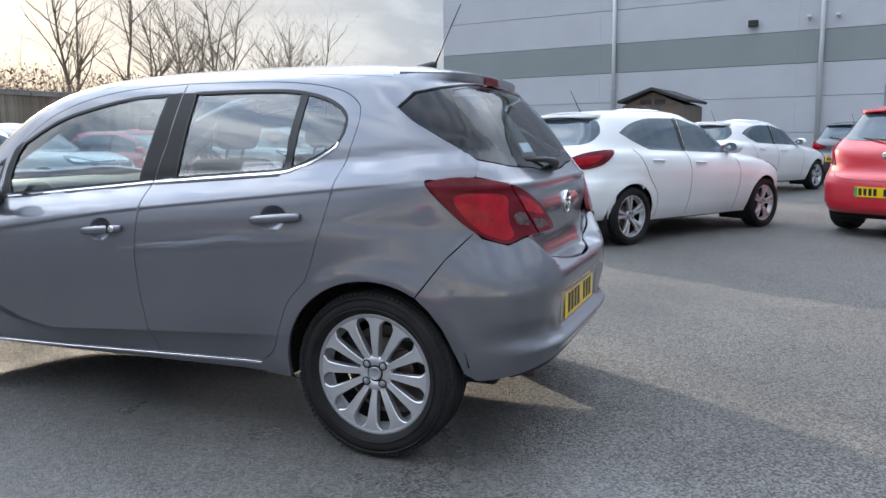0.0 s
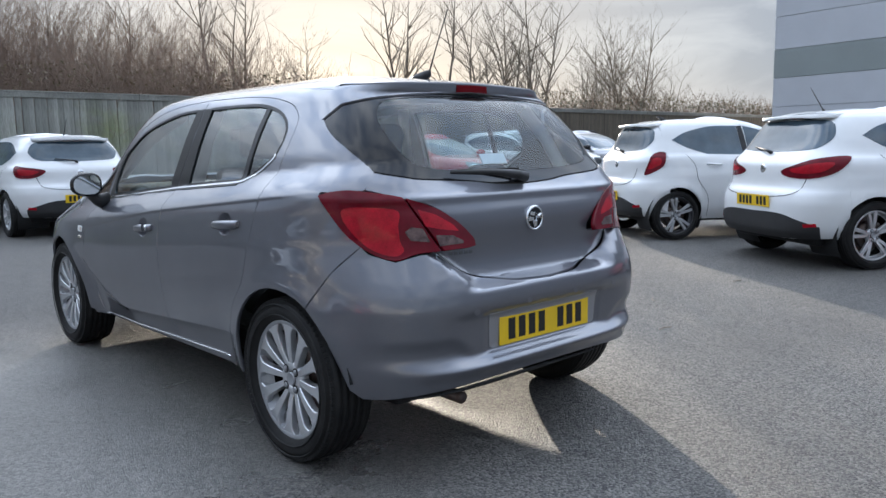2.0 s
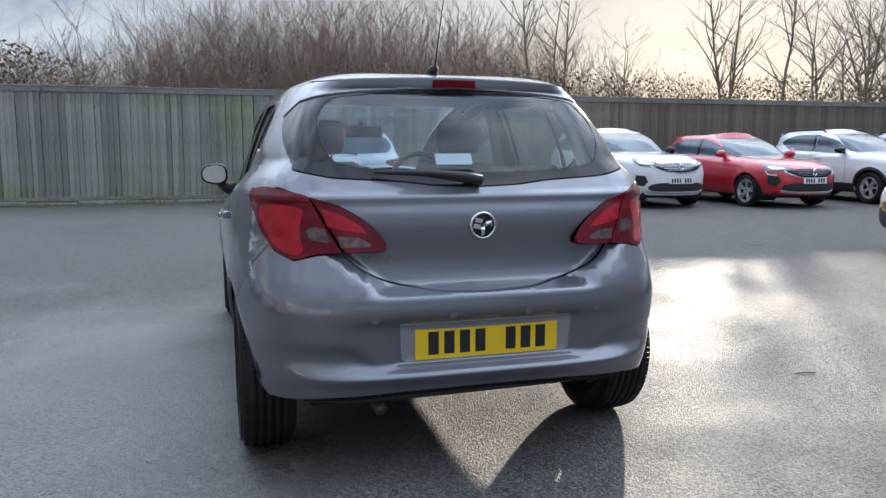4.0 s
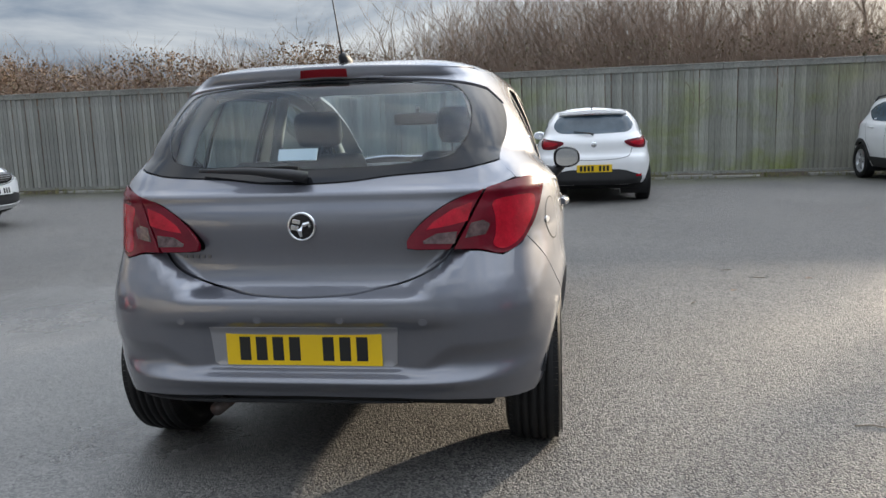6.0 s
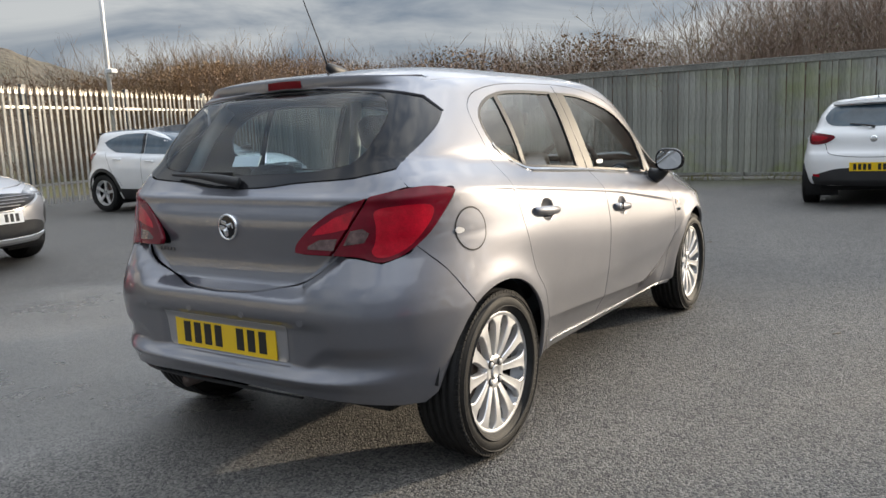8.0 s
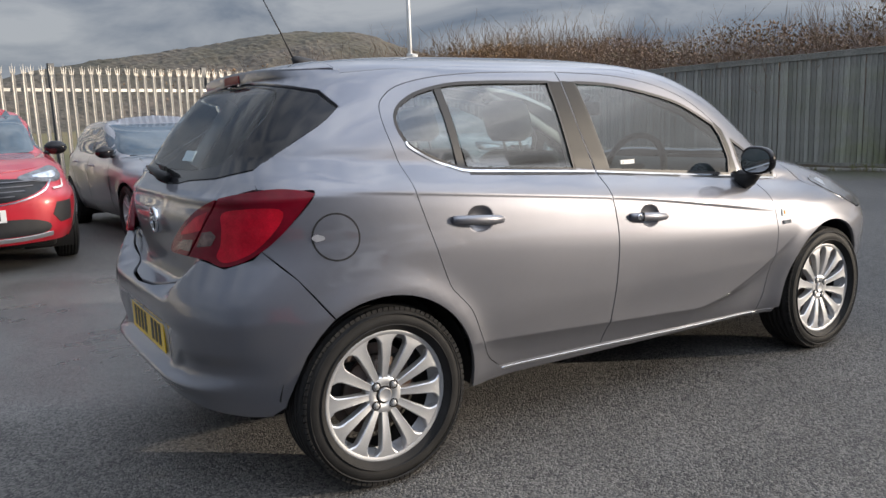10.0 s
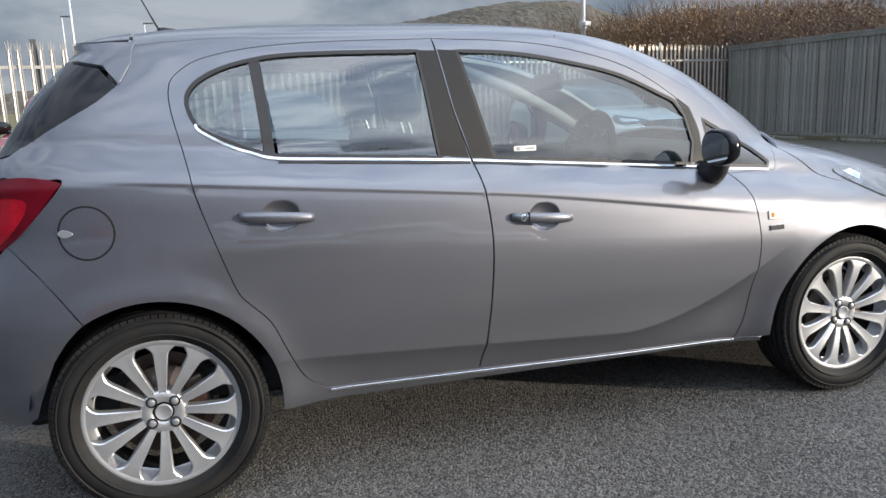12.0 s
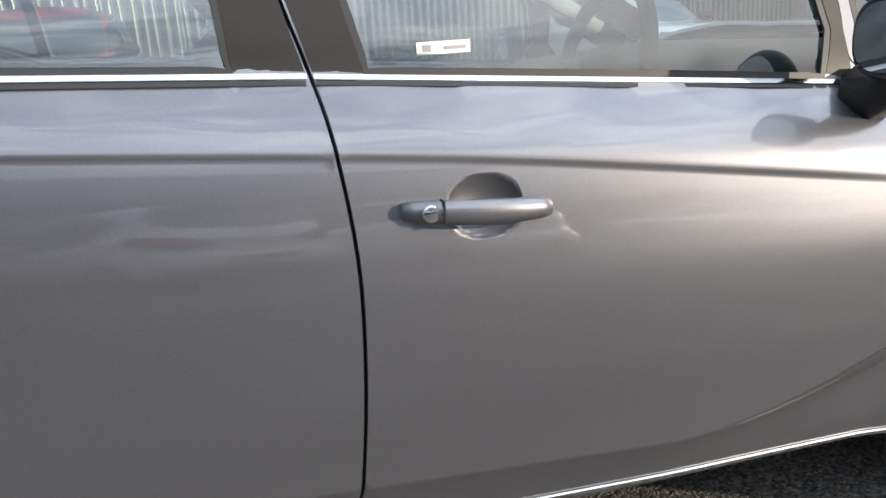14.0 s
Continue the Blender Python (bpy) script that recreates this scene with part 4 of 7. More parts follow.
# ---- lamp poles ----
def lamp_pole(x, y, h, label, arm=True, box=0.0):
    t = thing("lamp_pole", label, "lamp pole", pose(x, y, 0), "lamp poles")
    bm = bmesh.new()
    tube(bm, [(0, 0, 0), (0, 0, h)], .06, 12, [.075, .045])
    part("pole", bm, G["pole"], t, "", True)
    if arm:
        bm = bmesh.new()
        block(bm, -.1, .75, -.11, .11, h - .05, h + .06, .03)
        part("lamp_head", bm, G["post"], t, "grey lamp head")
    if box:
        bm = bmesh.new()
        tube(bm, [(0, 0, box - .1), (0, 0, box + .1)], .11, 10)
        block(bm, -.1, .1, -.3, -.05, box - .05, box + .07, .02)
        part("camera_box", bm, G["pole"], t, "small white camera box")
    return t


lamp_pole(11.2, 17.8, 9.0, "tall white lamp pole with a small camera", True, 3.22)
lamp_pole(-5.6, 44, 8.2, "distant white lamp pole with a flat head")
lamp_pole(-9.5, 70, 9.4, "distant white lamp pole with a flat head")
lamp_pole(-3.2, 72, 9.0, "distant white lamp pole with a flat head")


# ---- wheels ----
def wheel_meshes(radius=0.31, rim=0.223, width=0.195, spokes=12, style="fan", finish=None, bolts=4):
    """Meshes of one wheel about its hub, outer face towards -y: tyre, rim, each spoke's shape, hub cap, bolt, disc."""
    out = {}
    bm = bmesh.new()
    w = width / 2
    prof = [(w * 0.80, rim + 0.001), (w * 0.97, rim + 0.02), (w * 1.02, (rim + radius) / 2), (w * 0.95, radius - 0.028), (w * 0.80, radius - 0.008), (w * 0.62, radius - 0.001)]
    tread = []
    for a in (0.45, 0.16, -0.16, -0.45):
        tread += [(w * (a + 0.05), radius), (w * (a + 0.045), radius - 0.007), (w * (a - 0.045), radius - 0.007), (w * (a - 0.05), radius)]
    rows = [(-a, r) for a, r in prof] + [(-a, r) for a, r in tread] + [(a, r) for a, r in prof[::-1]]
    lathe(bm, rows, 72)
    for k in range(90):  # shoulder blocks of the tread
        for sd in (-1, 1):
            a0 = k * math.tau / 90
            t = Matrix.Rotation(a0, 4, "Y")
            block(bm, radius - 0.018, radius - 0.0058, sd * w * 0.80 - 0.010, sd * w * 0.80 + 0.006, -0.0085, 0.0085, turn=t)
    for k in range(2):  # raised bands on the outer wall
        rr = (rim + radius) / 2 + (0.018 if k else -0.02)
        lathe(bm, [(-w * 1.005, rr - 0.003), (-w * 1.045, rr - 0.001), (-w * 1.045, rr + 0.001), (-w * 1.0, rr + 0.003)], 72)
    out["tyre"] = bm
    bm = bmesh.new()
    lathe(bm, [(-w * 0.779, rim - 0.013), (-w * 0.795, rim - 0.008), (-w * 0.81, rim - 0.002), (-w * 0.80, rim + 0.002), (-w * 0.75, rim + 0.003)], 72)
    lathe(bm, [(-w * 0.775, rim - 0.013), (-w * 0.30, rim - 0.022), (-w * 0.26, rim - 0.03)], 72)
    lathe(bm, [(-w * 0.26, rim - 0.03), (w * 0.6, rim - 0.034), (w * 0.8, rim)], 72, index=1)
    out["rim"] = bm
    bm = bmesh.new()
    face = -w * 0.74
    for k in range(spokes):
        ang = k * math.tau / spokes + (0 if style != "pair" else (0.13 if k % 2 else -0.13) * 12 / spokes)
        t = Matrix.Rotation(ang, 4, "Y")
        prev = None
        n = 18 if style == "fan" else 7
        for i in range(n):
            f = i / (n - 1)
            r = 0.048 + f * (rim - 0.012 - 0.048)
            if style == "fan":
                half = 0.0112 + 0.0128 * f ** 1.4 + 0.031 * (max(f - 0.78, 0) / 0.22) ** 2.4
            elif style == "five":
                half = 0.026 - 0.006 * f + 0.018 * max(f - 0.75, 0) * 3
            else:
                half = 0.013 + 0.004 * f
            y = face + 0.012 - 0.020 * math.sin(f * math.pi * 0.55) + 0.004 * f
            deep = 0.034 - 0.012 * f
            ring = [bm.verts.new(t @ Vector(q)) for q in ((r, y + deep, -half * 1.04), (r, y + 0.003, -half), (r, y, -half * 0.82), (r, y + 0.0012, 0), (r, y, half * 0.82), (r, y + 0.003, half), (r, y + deep, half * 1.04))]
            if prev:
                for a in range(6):
                    bm.faces.new((prev[a], prev[a + 1], ring[a + 1], ring[a])).smooth = True
                for a in (1, 2, 4, 5):
                    bm.edges.get((prev[a], ring[a])).smooth = False
            prev = ring
    out["spokes"] = bm
    bm = bmesh.new()
    lathe(bm, [(face + 0.045, 0.070), (face + 0.016, 0.067), (face + 0.010, 0.060), (face + 0.009, 0.034), (face + 0.014, 0.030)], 40)
    lathe(bm, [(face + 0.012, 0.0255), (face + 0.005, 0.024), (face + 0.0055, 0.021), (face + 0.0065, 0.0195), (face + 0.006, 0.0001)], 32, index=2)
    out["hub"] = bm
    bm = bmesh.new()
    lathe(bm, [(face + 0.009, 0.0165), (face + 0.0065, 0.0162), (face + 0.0065, 0.0125), (face + 0.012, 0.012)], 16, index=1)
    lathe(bm, [(face + 0.009, 0.0108), (face + 0.004, 0.0105), (face + 0.003, 0.009), (face + 0.003, 0.0001)], 6)
    out["bolt"] = bm
    bm = bmesh.new()
    lathe(bm, [(-0.01, 0.045), (-0.012, 0.07), (-0.006, 0.075), (-0.006, 0.125), (0.012, 0.125), (0.012, 0.05)], 40)
    block(bm, -0.055, 0.055, -0.02, 0.045, 0.07, 0.135, 0.01, turn=Matrix.Rotation(radians(70), 4, "Y"))
    lathe(bm, [(0.03, 0.16), (0.032, 0.02)], 32)
    out["disc"] = bm
    return out


def wheel_maker(finish, bolts=4, rim_finish=None, **shape):
    """Builds the meshes once; gives a function that puts a wheel with its parts under a car."""
    kinds = dict(tyre=M["rubber"], rim=rim_finish or finish, spokes=finish, hub=finish, bolt=M["alloy_rim"], disc=M["disc"])
    made = {}
    for k, bm in wheel_meshes(finish=finish, bolts=bolts, **shape).items():
        me = tidy("wheel_" + k)
        bm.to_mesh(me)
        bm.free()
        me.materials.append(kinds[k])
        if k in ("hub", "spokes", "rim", "bolt"):
            me.materials.append(M["dark"])
            me.materials.append(M["alloy_rim"])
        made[k] = me

    def put(car, x, y, z, s, steer=0.0, spin=0.0):
        w = new("wheel", made["tyre"])
        w.parent = car
        w.matrix_basis = pose(x, s * y, z, 0, spin, (180 if s > 0 else 0) + steer)
        tagged(w, "black rubber tyre on an alloy wheel")
        for k in ("rim", "spokes", "hub", "disc"):
            o = new({"rim": "rim", "spokes": "spokes", "hub": "hub_cap", "disc": "brake_disc"}[k], made[k])
            o.parent = w
        for i in range(bolts):
            o = new("wheel_bolt", made["bolt"])
            o.parent = w
            a = math.tau * (i + 0.5) / bolts
            o.matrix_basis = pose(0.046 * math.cos(a), 0, 0.046 * math.sin(a))
        return w
    return put


# ---- the grey hatchback ----
def plate_on(car, at, width=0.52, height=0.111, face=None, blocks=(1, 1, 1, 1, 0, 1, 1, 1), green=False, rim=True):
    """A number plate, its characters as plain bars; at: pose of its middle, facing -x."""
    bm = bmesh.new()
    block(bm, -0.004, 0.0, -width / 2, width / 2, -height / 2, height / 2, 0.0012)
    p = part("number_plate", bm, face, car, "number plate with plain dark bars")
    p.matrix_basis = at
    n = len(blocks)
    pitch = width * 0.86 / n
    x0 = width * 0.43
    for i, on in enumerate(blocks):
        if on:
            y = x0 - (i + 0.5) * pitch
            b = box_part("bar", (-0.0049, -0.0035, y - pitch * 0.33, y + pitch * 0.33, -height * 0.355, height * 0.355), M["ink"], p)
    if green:
        box_part("green_band", (-0.0062, -0.0035, width * 0.44, width * 0.495, -height * 0.47, height * 0.47), M["plate_green"], p)
    return p


def seat(car, x, y, wide=0.48, head=True, base=0.42, back_top=1.02, mat=None):
    """A car seat: cushion, raked backrest with side bolsters, and a headrest on two posts."""
    mat = mat or M["seat"]
    bm = bmesh.new()
    block(bm, x, x + 0.5, y - wide / 2, y + wide / 2, base, base + 0.15, 0.05)
    s = part("seat", bm, mat, car, "dark cloth car seat", True)
    bm = bmesh.new()
    rake = Matrix.Translation((x + 0.02, y, base + 0.10)) @ Matrix.Rotation(radians(-17), 4, "Y")
    h = back_top - base - 0.08
    block(bm, -0.08, 0.06, -wide * 0.44, wide * 0.44, 0, h, 0.05, turn=rake)
    for sd in (-1, 1):
        block(bm, -0.06, 0.10, sd * wide * 0.42 - 0.035, sd * wide * 0.42 + 0.035, 0.06, h * 0.86, 0.03, turn=rake)
    part("backrest", bm, mat, s, "", True)
    if head:
        bm = bmesh.new()
        block(bm, -0.06, 0.05, -0.118, 0.118, h + 0.045, h + 0.22, 0.045, turn=rake)
        part("headrest", bm, mat, s, "", True)
        bm = bmesh.new()
        for sd in (-0.055, 0.055):
            tube(bm, [rake @ Vector((-0.01, sd, h - 0.03)), rake @ Vector((-0.01, sd, h + 0.1))], 0.006)
        part("headrest_post", bm, M["alloy_dark"], s)
    return s


def outline(*segs):
    out = []
    for g in segs:
        g = [tuple(q) for q in g]
        if out and np.hypot(out[-1][0] - g[0][0], out[-1][1] - g[0][1]) < 1e-3:
            g = g[1:]
        out += g
    return out


def mirrored(pts):
    return [(-u, v) for u, v in reversed(pts)]


def arc(cx, cz, r, a0, a1, n=26):
    return [(cx + r * math.cos(radians(a0 + (a1 - a0) * k / n)), cz + r * math.sin(radians(a0 + (a1 - a0) * k / n))) for k in range(n + 1)]


def build_corsa():
    B = Body(**CORSA)
    car = thing("hatchback_car", "dark grey metallic five-door hatchback parked on wet asphalt", "car")
    paint, S, R, T, N = M["corsa"], B.at_side, B.at_rear, B.at_top, B.at_nose
    rail = curve((-.05, 1.375), (.1, 1.388), (.3, 1.40), (.6, 1.412), (.93, 1.414), (1.2, 1.402), (1.4, 1.376), (1.6, 1.327), (1.8, 1.245), (2.0, 1.135), (2.2, 1.02), (2.28, .985))
    crease = lambda x, d: (x, 0.993 - 0.095 * x - 0.0275 * (x - 1.18 + math.sqrt((x - 1.18) ** 2 + 0.04)) + d)
    crease_lines = [[crease(x, d) for x in np.arange(-0.2, 2.45, 0.014)] for d in (0.006, 0.0005, -0.003, -0.007, -0.014, -0.026)]
    low = lambda x: 0.452 - 0.060 * x + 0.56 * max(x - 1.52, 0) ** 1.6
    low_lines = [[(x, low(x) + d) for x in np.arange(0.3, 2.25, 0.016)] for d in (0.005, 0.0, -0.005, -0.012, -0.022, -0.036)]
    rows = crease_lines + low_lines
    # side outlines
    rd_back = bend([(.489, .308), (.42, .362), (.372, .457), (.328, .557), (.275, .616), (.239, .663), (.189, .809), (.148, .946), (.133, 1.032), (.103, 1.18), (.102, 1.253), (.126, 1.293), (.194, 1.334), (.312, 1.361), (.451, 1.376), (.63, 1.384), (.935, 1.387)], 4)
    b_gap = bend([(.935, 1.387), (.966, 1.161), (1.01, .991), (1.026, .893), (1.038, .75), (1.034, .602), (1.021, .447), (1.002, .293)], 4)
    fd_top = bend([(.935, 1.387), (1.209, 1.374), (1.411, 1.345), (1.6, 1.293), (1.74, 1.226), (1.885, 1.125)], 4)
    fd_front = bend([(1.885, 1.125), (1.905, 1.04), (1.905, .95), (1.99, .886), (2.043, .81), (2.067, .66), (2.064, .526), (2.055, .365), (2.03, .262)], 4)
    low_edge = [(2.03, .262), (1.544, .276), (1.002, .293), (.489, .308)]
    rear_win = bend([(.146, 1.20), (.155, 1.165), (.18, 1.127), (.25, 1.087), (.328, 1.055), (.393, 1.038), (.581, 1.025)], 4) + [(.906, 1.003), (.879, 1.348)] + bend([(.623, 1.349), (.446, 1.344), (.342, 1.33), (.254, 1.307), (.185, 1.272), (.152, 1.235), (.146, 1.20)], 4)[:-1]
    front_win = [(1.086, .989), (1.534, .952), (1.845, .924), (1.872, 1.0), (1.857, 1.10)] + bend([(1.82, 1.155), (1.61, 1.25), (1.399, 1.303), (1.198, 1.336), (1.009, 1.346)], 4)
    sail = [(1.93, 1.085), (2.02, 1.035), (2.13, .968), (2.19, .915), (2.18, .893), (1.935, .912)]
    pane_back = [(.40, 1.034), (.581, 1.022), (.906, 1.0), (.879, 1.351), (.623, 1.352), (.446, 1.347), (.372, 1.338)]
    rd_zone = outline(rd_back, b_gap, [(1.002, .293), (.489, .308)])[:-1]
    fd_zone = outline(fd_top, fd_front, low_edge[:3], b_gap[::-1])[:-1]
    doors_zone = outline(rd_back, fd_top, fd_front, low_edge)[:-1]
    arch_r = arc(0, .31, .349, 120.6, -7)
    to_side = lambda q: [(float(p[0]), float(p[2])) for p in R(np.array([a[0] for a in q]), np.array([a[1] for a in q]))]
    hatch_edge = [(.004, 1.386), (.002, 1.335)] + to_side(bend([(.815, 1.262), (.775, 1.215), (.70, 1.155), (.612, 1.078), (.642, 1.019)], 4))
    lamp_out = to_side([(.642, 1.019), (.67, 1.017), (.745, 1.012), (.790, .999), (.704, .877), (.655, .832)])
    bump_gap = to_side([(.655, .832), (.746, .741)]) + [(-.178, .61)]
    side_zone = outline([(.350, .264), (2.13, .244)], [(2.13, .244), (2.13, .262), (2.03, .262)], [q for q in fd_front[::-1] if q[1] < .887], [(2.21, .885), (2.245, .985)],
                        [(x, float(rail(x))) for x in np.linspace(2.24, .004, 46)], hatch_edge, bend(lamp_out, 4), bend(bump_gap, 4), arch_r)[:-1]
    def cup(x0, x1, z0, z1):
        cx, cz = (x0 + x1) / 2 + .012, (z0 + z1) / 2 + .002
        return [(cx + .053 * math.copysign(abs(math.cos(a)) ** .75, math.cos(a)), cz + .043 * math.copysign(abs(math.sin(a)) ** .75, math.sin(a))) for a in np.linspace(0, math.tau, 33)[:-1]]
    cup_r, cup_f = cup(.263, .476, .877, .861), cup(1.103, 1.317, .808, .791)
    for s, hand in ((1, "left"), (-1, "right")):
        mesh_on("body_side", S, side_zone, [doors_zone, sail], 0.028, 0, 0.0, 0.016, rows, s, paint, car)
        rd = mesh_on("rear_door", S, rd_zone, [rear_win, cup_r], 0.026, 0, 0.003, 0.016, rows, s, paint, car)
        fd = mesh_on("front_door", S, fd_zone, [front_win, cup_f], 0.026, 0, 0.003, 0.016, rows, s, paint, car)
        shell = outline([(.30, .24), (2.10, .24), (2.10, .88), (2.2, .9)], [(x, float(rail(x)) - .01) for x in np.linspace(2.2, .03, 30)], [(-.02, 1.25), (-.15, 1.19), (-.31, 1.07), (-.30, .86), (-.15, .66)], arc(0, .31, .36, 113, -10))
        mesh_on("inner_panel", S, shell, [inset(np.array(rear_win), -.012), inset(np.array(front_win), -.012), sail], 0.06, -0.02, 0, 0, (), s, M["dark"], car)
        # windows and trims
        mesh_on("window_pane", S, pane_back, (), 0.05, -0.006, 0, 0.003, (), s, M["side_glass"], rd, "clear side window")
        quarter = outline([(.362, 1.046)], [(.342, 1.330)], bend([(.342, 1.33), (.254, 1.307), (.185, 1.272), (.152, 1.235), (.146, 1.20), (.155, 1.165), (.18, 1.127), (.25, 1.087), (.328, 1.055), (.362, 1.046)], 4))[:-1]
        mesh_on("quarter_pane", S, quarter, (), 0.04, -0.006, 0, 0.003, (), s, M["side_glass"], rd, "small fixed rear side window")
        mesh_on("window_divider", S, [(.356, 1.046), (.388, 1.04), (.372, 1.337), (.340, 1.33)], (), 0.04, -0.001, 0, 0.006, (), s, M["plastic"], rd, "black window divider")
        mesh_on("pillar_trim", S, [(.906, 1.004), (1.004, .997), (.966, 1.161), (.941, 1.347), (.879, 1.348)], (), 0.03, 0.0012, 0.0015, 0.006, (), s, M["pillar"], rd, "dark pillar cover")
        mesh_on("pillar_trim", S, [(1.012, .996), (1.086, .989), (1.009, 1.346), (.945, 1.35), (.97, 1.161)], (), 0.03, 0.0012, 0.0015, 0.006, (), s, M["pillar"], fd, "dark pillar cover")
        mesh_on("window_pane", S, front_win, (), 0.05, -0.006, 0, 0.003, (), s, M["side_glass"], fd, "clear side window")
        for win, dr in ((rear_win, rd), (front_win, fd)):
            w = np.array(win)
            mesh_on("window_seal", S, inset(resample(w, .03), -.002), [inset(resample(w, .03), .009)], 0.03, 0.0006, 0, 0.004, (), s, M["plastic"], dr, "black rubber window seal")
        mesh_on("sail_window", S, sail, (), 0.04, -0.003, 0, 0.004, (), s, M["side_glass"], car, "small fixed front quarter window")
        mesh_on("window_seal", S, inset(resample(np.array(sail), .03), -.003), [inset(resample(np.array(sail), .03), .011)], 0.03, 0.0006, 0, 0.004, (), s, M["plastic"], car)
        strip_on("chrome_strip", S, bend([(.168, 1.142), (.18, 1.122), (.25, 1.080), (.328, 1.048), (.393, 1.031), (.581, 1.018), (1.004, .990)], 6), 0.0075, 0.004, M["chrome"], rd, s, 0.005, "polished window strip")
        strip_on("weather_strip", S, [(.393, 1.023), (.581, 1.010), (1.002, .982)], 0.006, 0.0025, M["plastic"], rd, s, 0.004)
        strip_on("chrome_strip", S, bend([(1.014, .989), (1.534, .945), (1.90, .914)], 10), 0.0075, 0.004, M["chrome"], fd, s, 0.005, "polished window strip")
        strip_on("chrome_strip", S, [(1.925, .906), (2.0, .9), (2.1, .893), (2.18, .886)], 0.010, 0.004, M["chrome"], car, s, 0.005)
        strip_on("weather_strip", S, bend([(1.016, .981), (1.534, .937), (1.90, .906)], 8), 0.006, 0.0025, M["plastic"], fd, s, 0.004)
        mesh_on("pillar_trim", S, [(1.850, .932), (1.876, 1.0), (1.862, 1.10), (1.828, 1.158), (1.846, 1.150), (1.881, 1.122), (1.901, 1.04), (1.901, .95), (1.900, .920)], (), 0.03, 0.0012, 0.0, 0.004, (), s, M["pillar"], fd, "dark corner trim")
        strip_on("sill_strip", S, bend([(.50, .298), (1.002, .284), (1.544, .267), (2.03, .254)], 10), 0.008, 0.004, M["chrome"], car, s, 0.005, "bright strip along the sill")
        # door handles in their hollows
        for dr, x0, x1, z0, z1, lock in ((rd, .263, .476, .877, .861, False), (fd, 1.103, 1.317, .808, .791, True)):
            cx, cz = (x0 + x1) / 2 + .012, (z0 + z1) / 2 + .002
            dish = cup_f if lock else cup_r

            def hollow(u, v, sd, cx=cx, cz=cz):
                p = S(u, v, sd)
                d = np.clip(1 - ((u - cx) / .055) ** 2 - ((v - cz) / .045) ** 2, 0, 1)
                p[..., 1] -= sd * 0.019 * d ** .8
                return p
            mesh_on("handle_hollow", hollow, [(cx + (a - cx) * 1.06, cz + (b - cz) * 1.06) for a, b in dish], (), 0.007, -0.0005, 0, 0, (), s, paint, dr)
            bm = bmesh.new()
            y0 = float(B.half(cx, cz))
            n, prev = 15, None
            for i in range(n):
                f = i / (n - 1)
                x, z = x0 + (x1 - x0) * f, z0 + (z1 - z0) * f
                y = float(B.half(x, z)) + 0.004 + 0.024 * math.sin(math.pi * min(max(f, 0.02), 0.98)) ** 0.5
                hz = 0.0175 * (0.80 + 0.2 * math.sin(math.pi * f)) * (1 if 0 < i < n - 1 else 0.8)
                ring = [bm.verts.new((x, s * (y + dy), z + dz)) for dy, dz in ((-.012, hz), (-.002, hz * .95), (.004, hz * .4), (.004, -hz * .4), (-.002, -hz * .95), (-.012, -hz))]
                if prev:
                    for a in range(5):
                        bm.faces.new((prev[a], prev[a + 1], ring[a + 1], ring[a])).smooth = True
                else:
                    bm.faces.new(ring)
                prev = ring
            bm.faces.new(prev[::-1])
            bmesh.ops.recalc_face_normals(bm, faces=bm.faces)
            hd = part("door_handle", bm, paint, dr, "grey pull handle")
            if lock:
                bm = bmesh.new()
                lathe(bm, [(0.004, 0.0125), (-0.002, 0.012), (-0.003, 0.010), (-0.003, 0.0001)], 20)
                k = part("key_lock", bm, M["chrome"], hd, "round key lock")
                x = x0 + .036
                k.matrix_basis = pose(x, s * (float(B.half(x, .806)) + .0235), .8055, 0, 0, 180 if s > 0 else 0)
                box_part("lock_seam", (x0 + .052, x0 + .0545, s * (y0 + .010), s * (y0 + .0312), .789, .822) if s > 0 else (x0 + .052, x0 + .0545, -(y0 + .0312), -(y0 + .010), .789, .822), M["dark"], hd)
        # front wing
        edge = bend([(2.27, .655), (2.35, .70), (2.47, .735), (2.60, .742)], 6)
        et = B.at_top(np.array([q[0] for q in edge]), np.array([q[1] for q in edge]))
        wing_top = [(p[0], p[2]) for p in et]
        wing = outline([(2.13, .262)], arc(2.51, .31, .352, 187, 54), [(2.727, .705), (2.70, .775), (2.60, wing_top[-1][1])], wing_top[::-1], [(2.245, .985), (2.21, .885), (1.99, .886)], [q for q in fd_front if q[1] < .885], [(2.03, .262)])
        mesh_on("front_wing", S, wing, (), 0.028, 0, 0.0018, 0.016, rows, s, paint, car)
        # tail lamp: outer half on the body, inner half on the tailgate
        lamp = bend([(.790, .999), (.745, 1.012), (.67, 1.017), (.541, .994), (.444, .958), (.365, .904), (.312, .845), (.306, .815)], 4) + bend([(.33, .811), (.405, .809), (.495, .804), (.56, .785), (.631, .812), (.704, .877), (.790, .999)], 4)[:-1]
        la = np.array(lamp)
        cutu = lambda z: .428 + (z - .817) * (.524 - .428) / (.985 - .817)
        outer = [tuple(q) for q in resample(la, .012) if q[0] > cutu(q[1]) + .002]
        inner = [tuple(q) for q in resample(la, .012) if q[0] < cutu(q[1]) - .002]
        lo_ = mesh_on("tail_lamp", R, outer, (), 0.02, 0.004, 0, 0.02, (), s, M["red_lens"], car, "dark red tail lamp")
        li_ = mesh_on("tail_lamp_inner", R, inner, (), 0.02, 0.004, 0, 0.02, (), s, M["red_lens"], car, "dark red tail lamp on the tailgate")
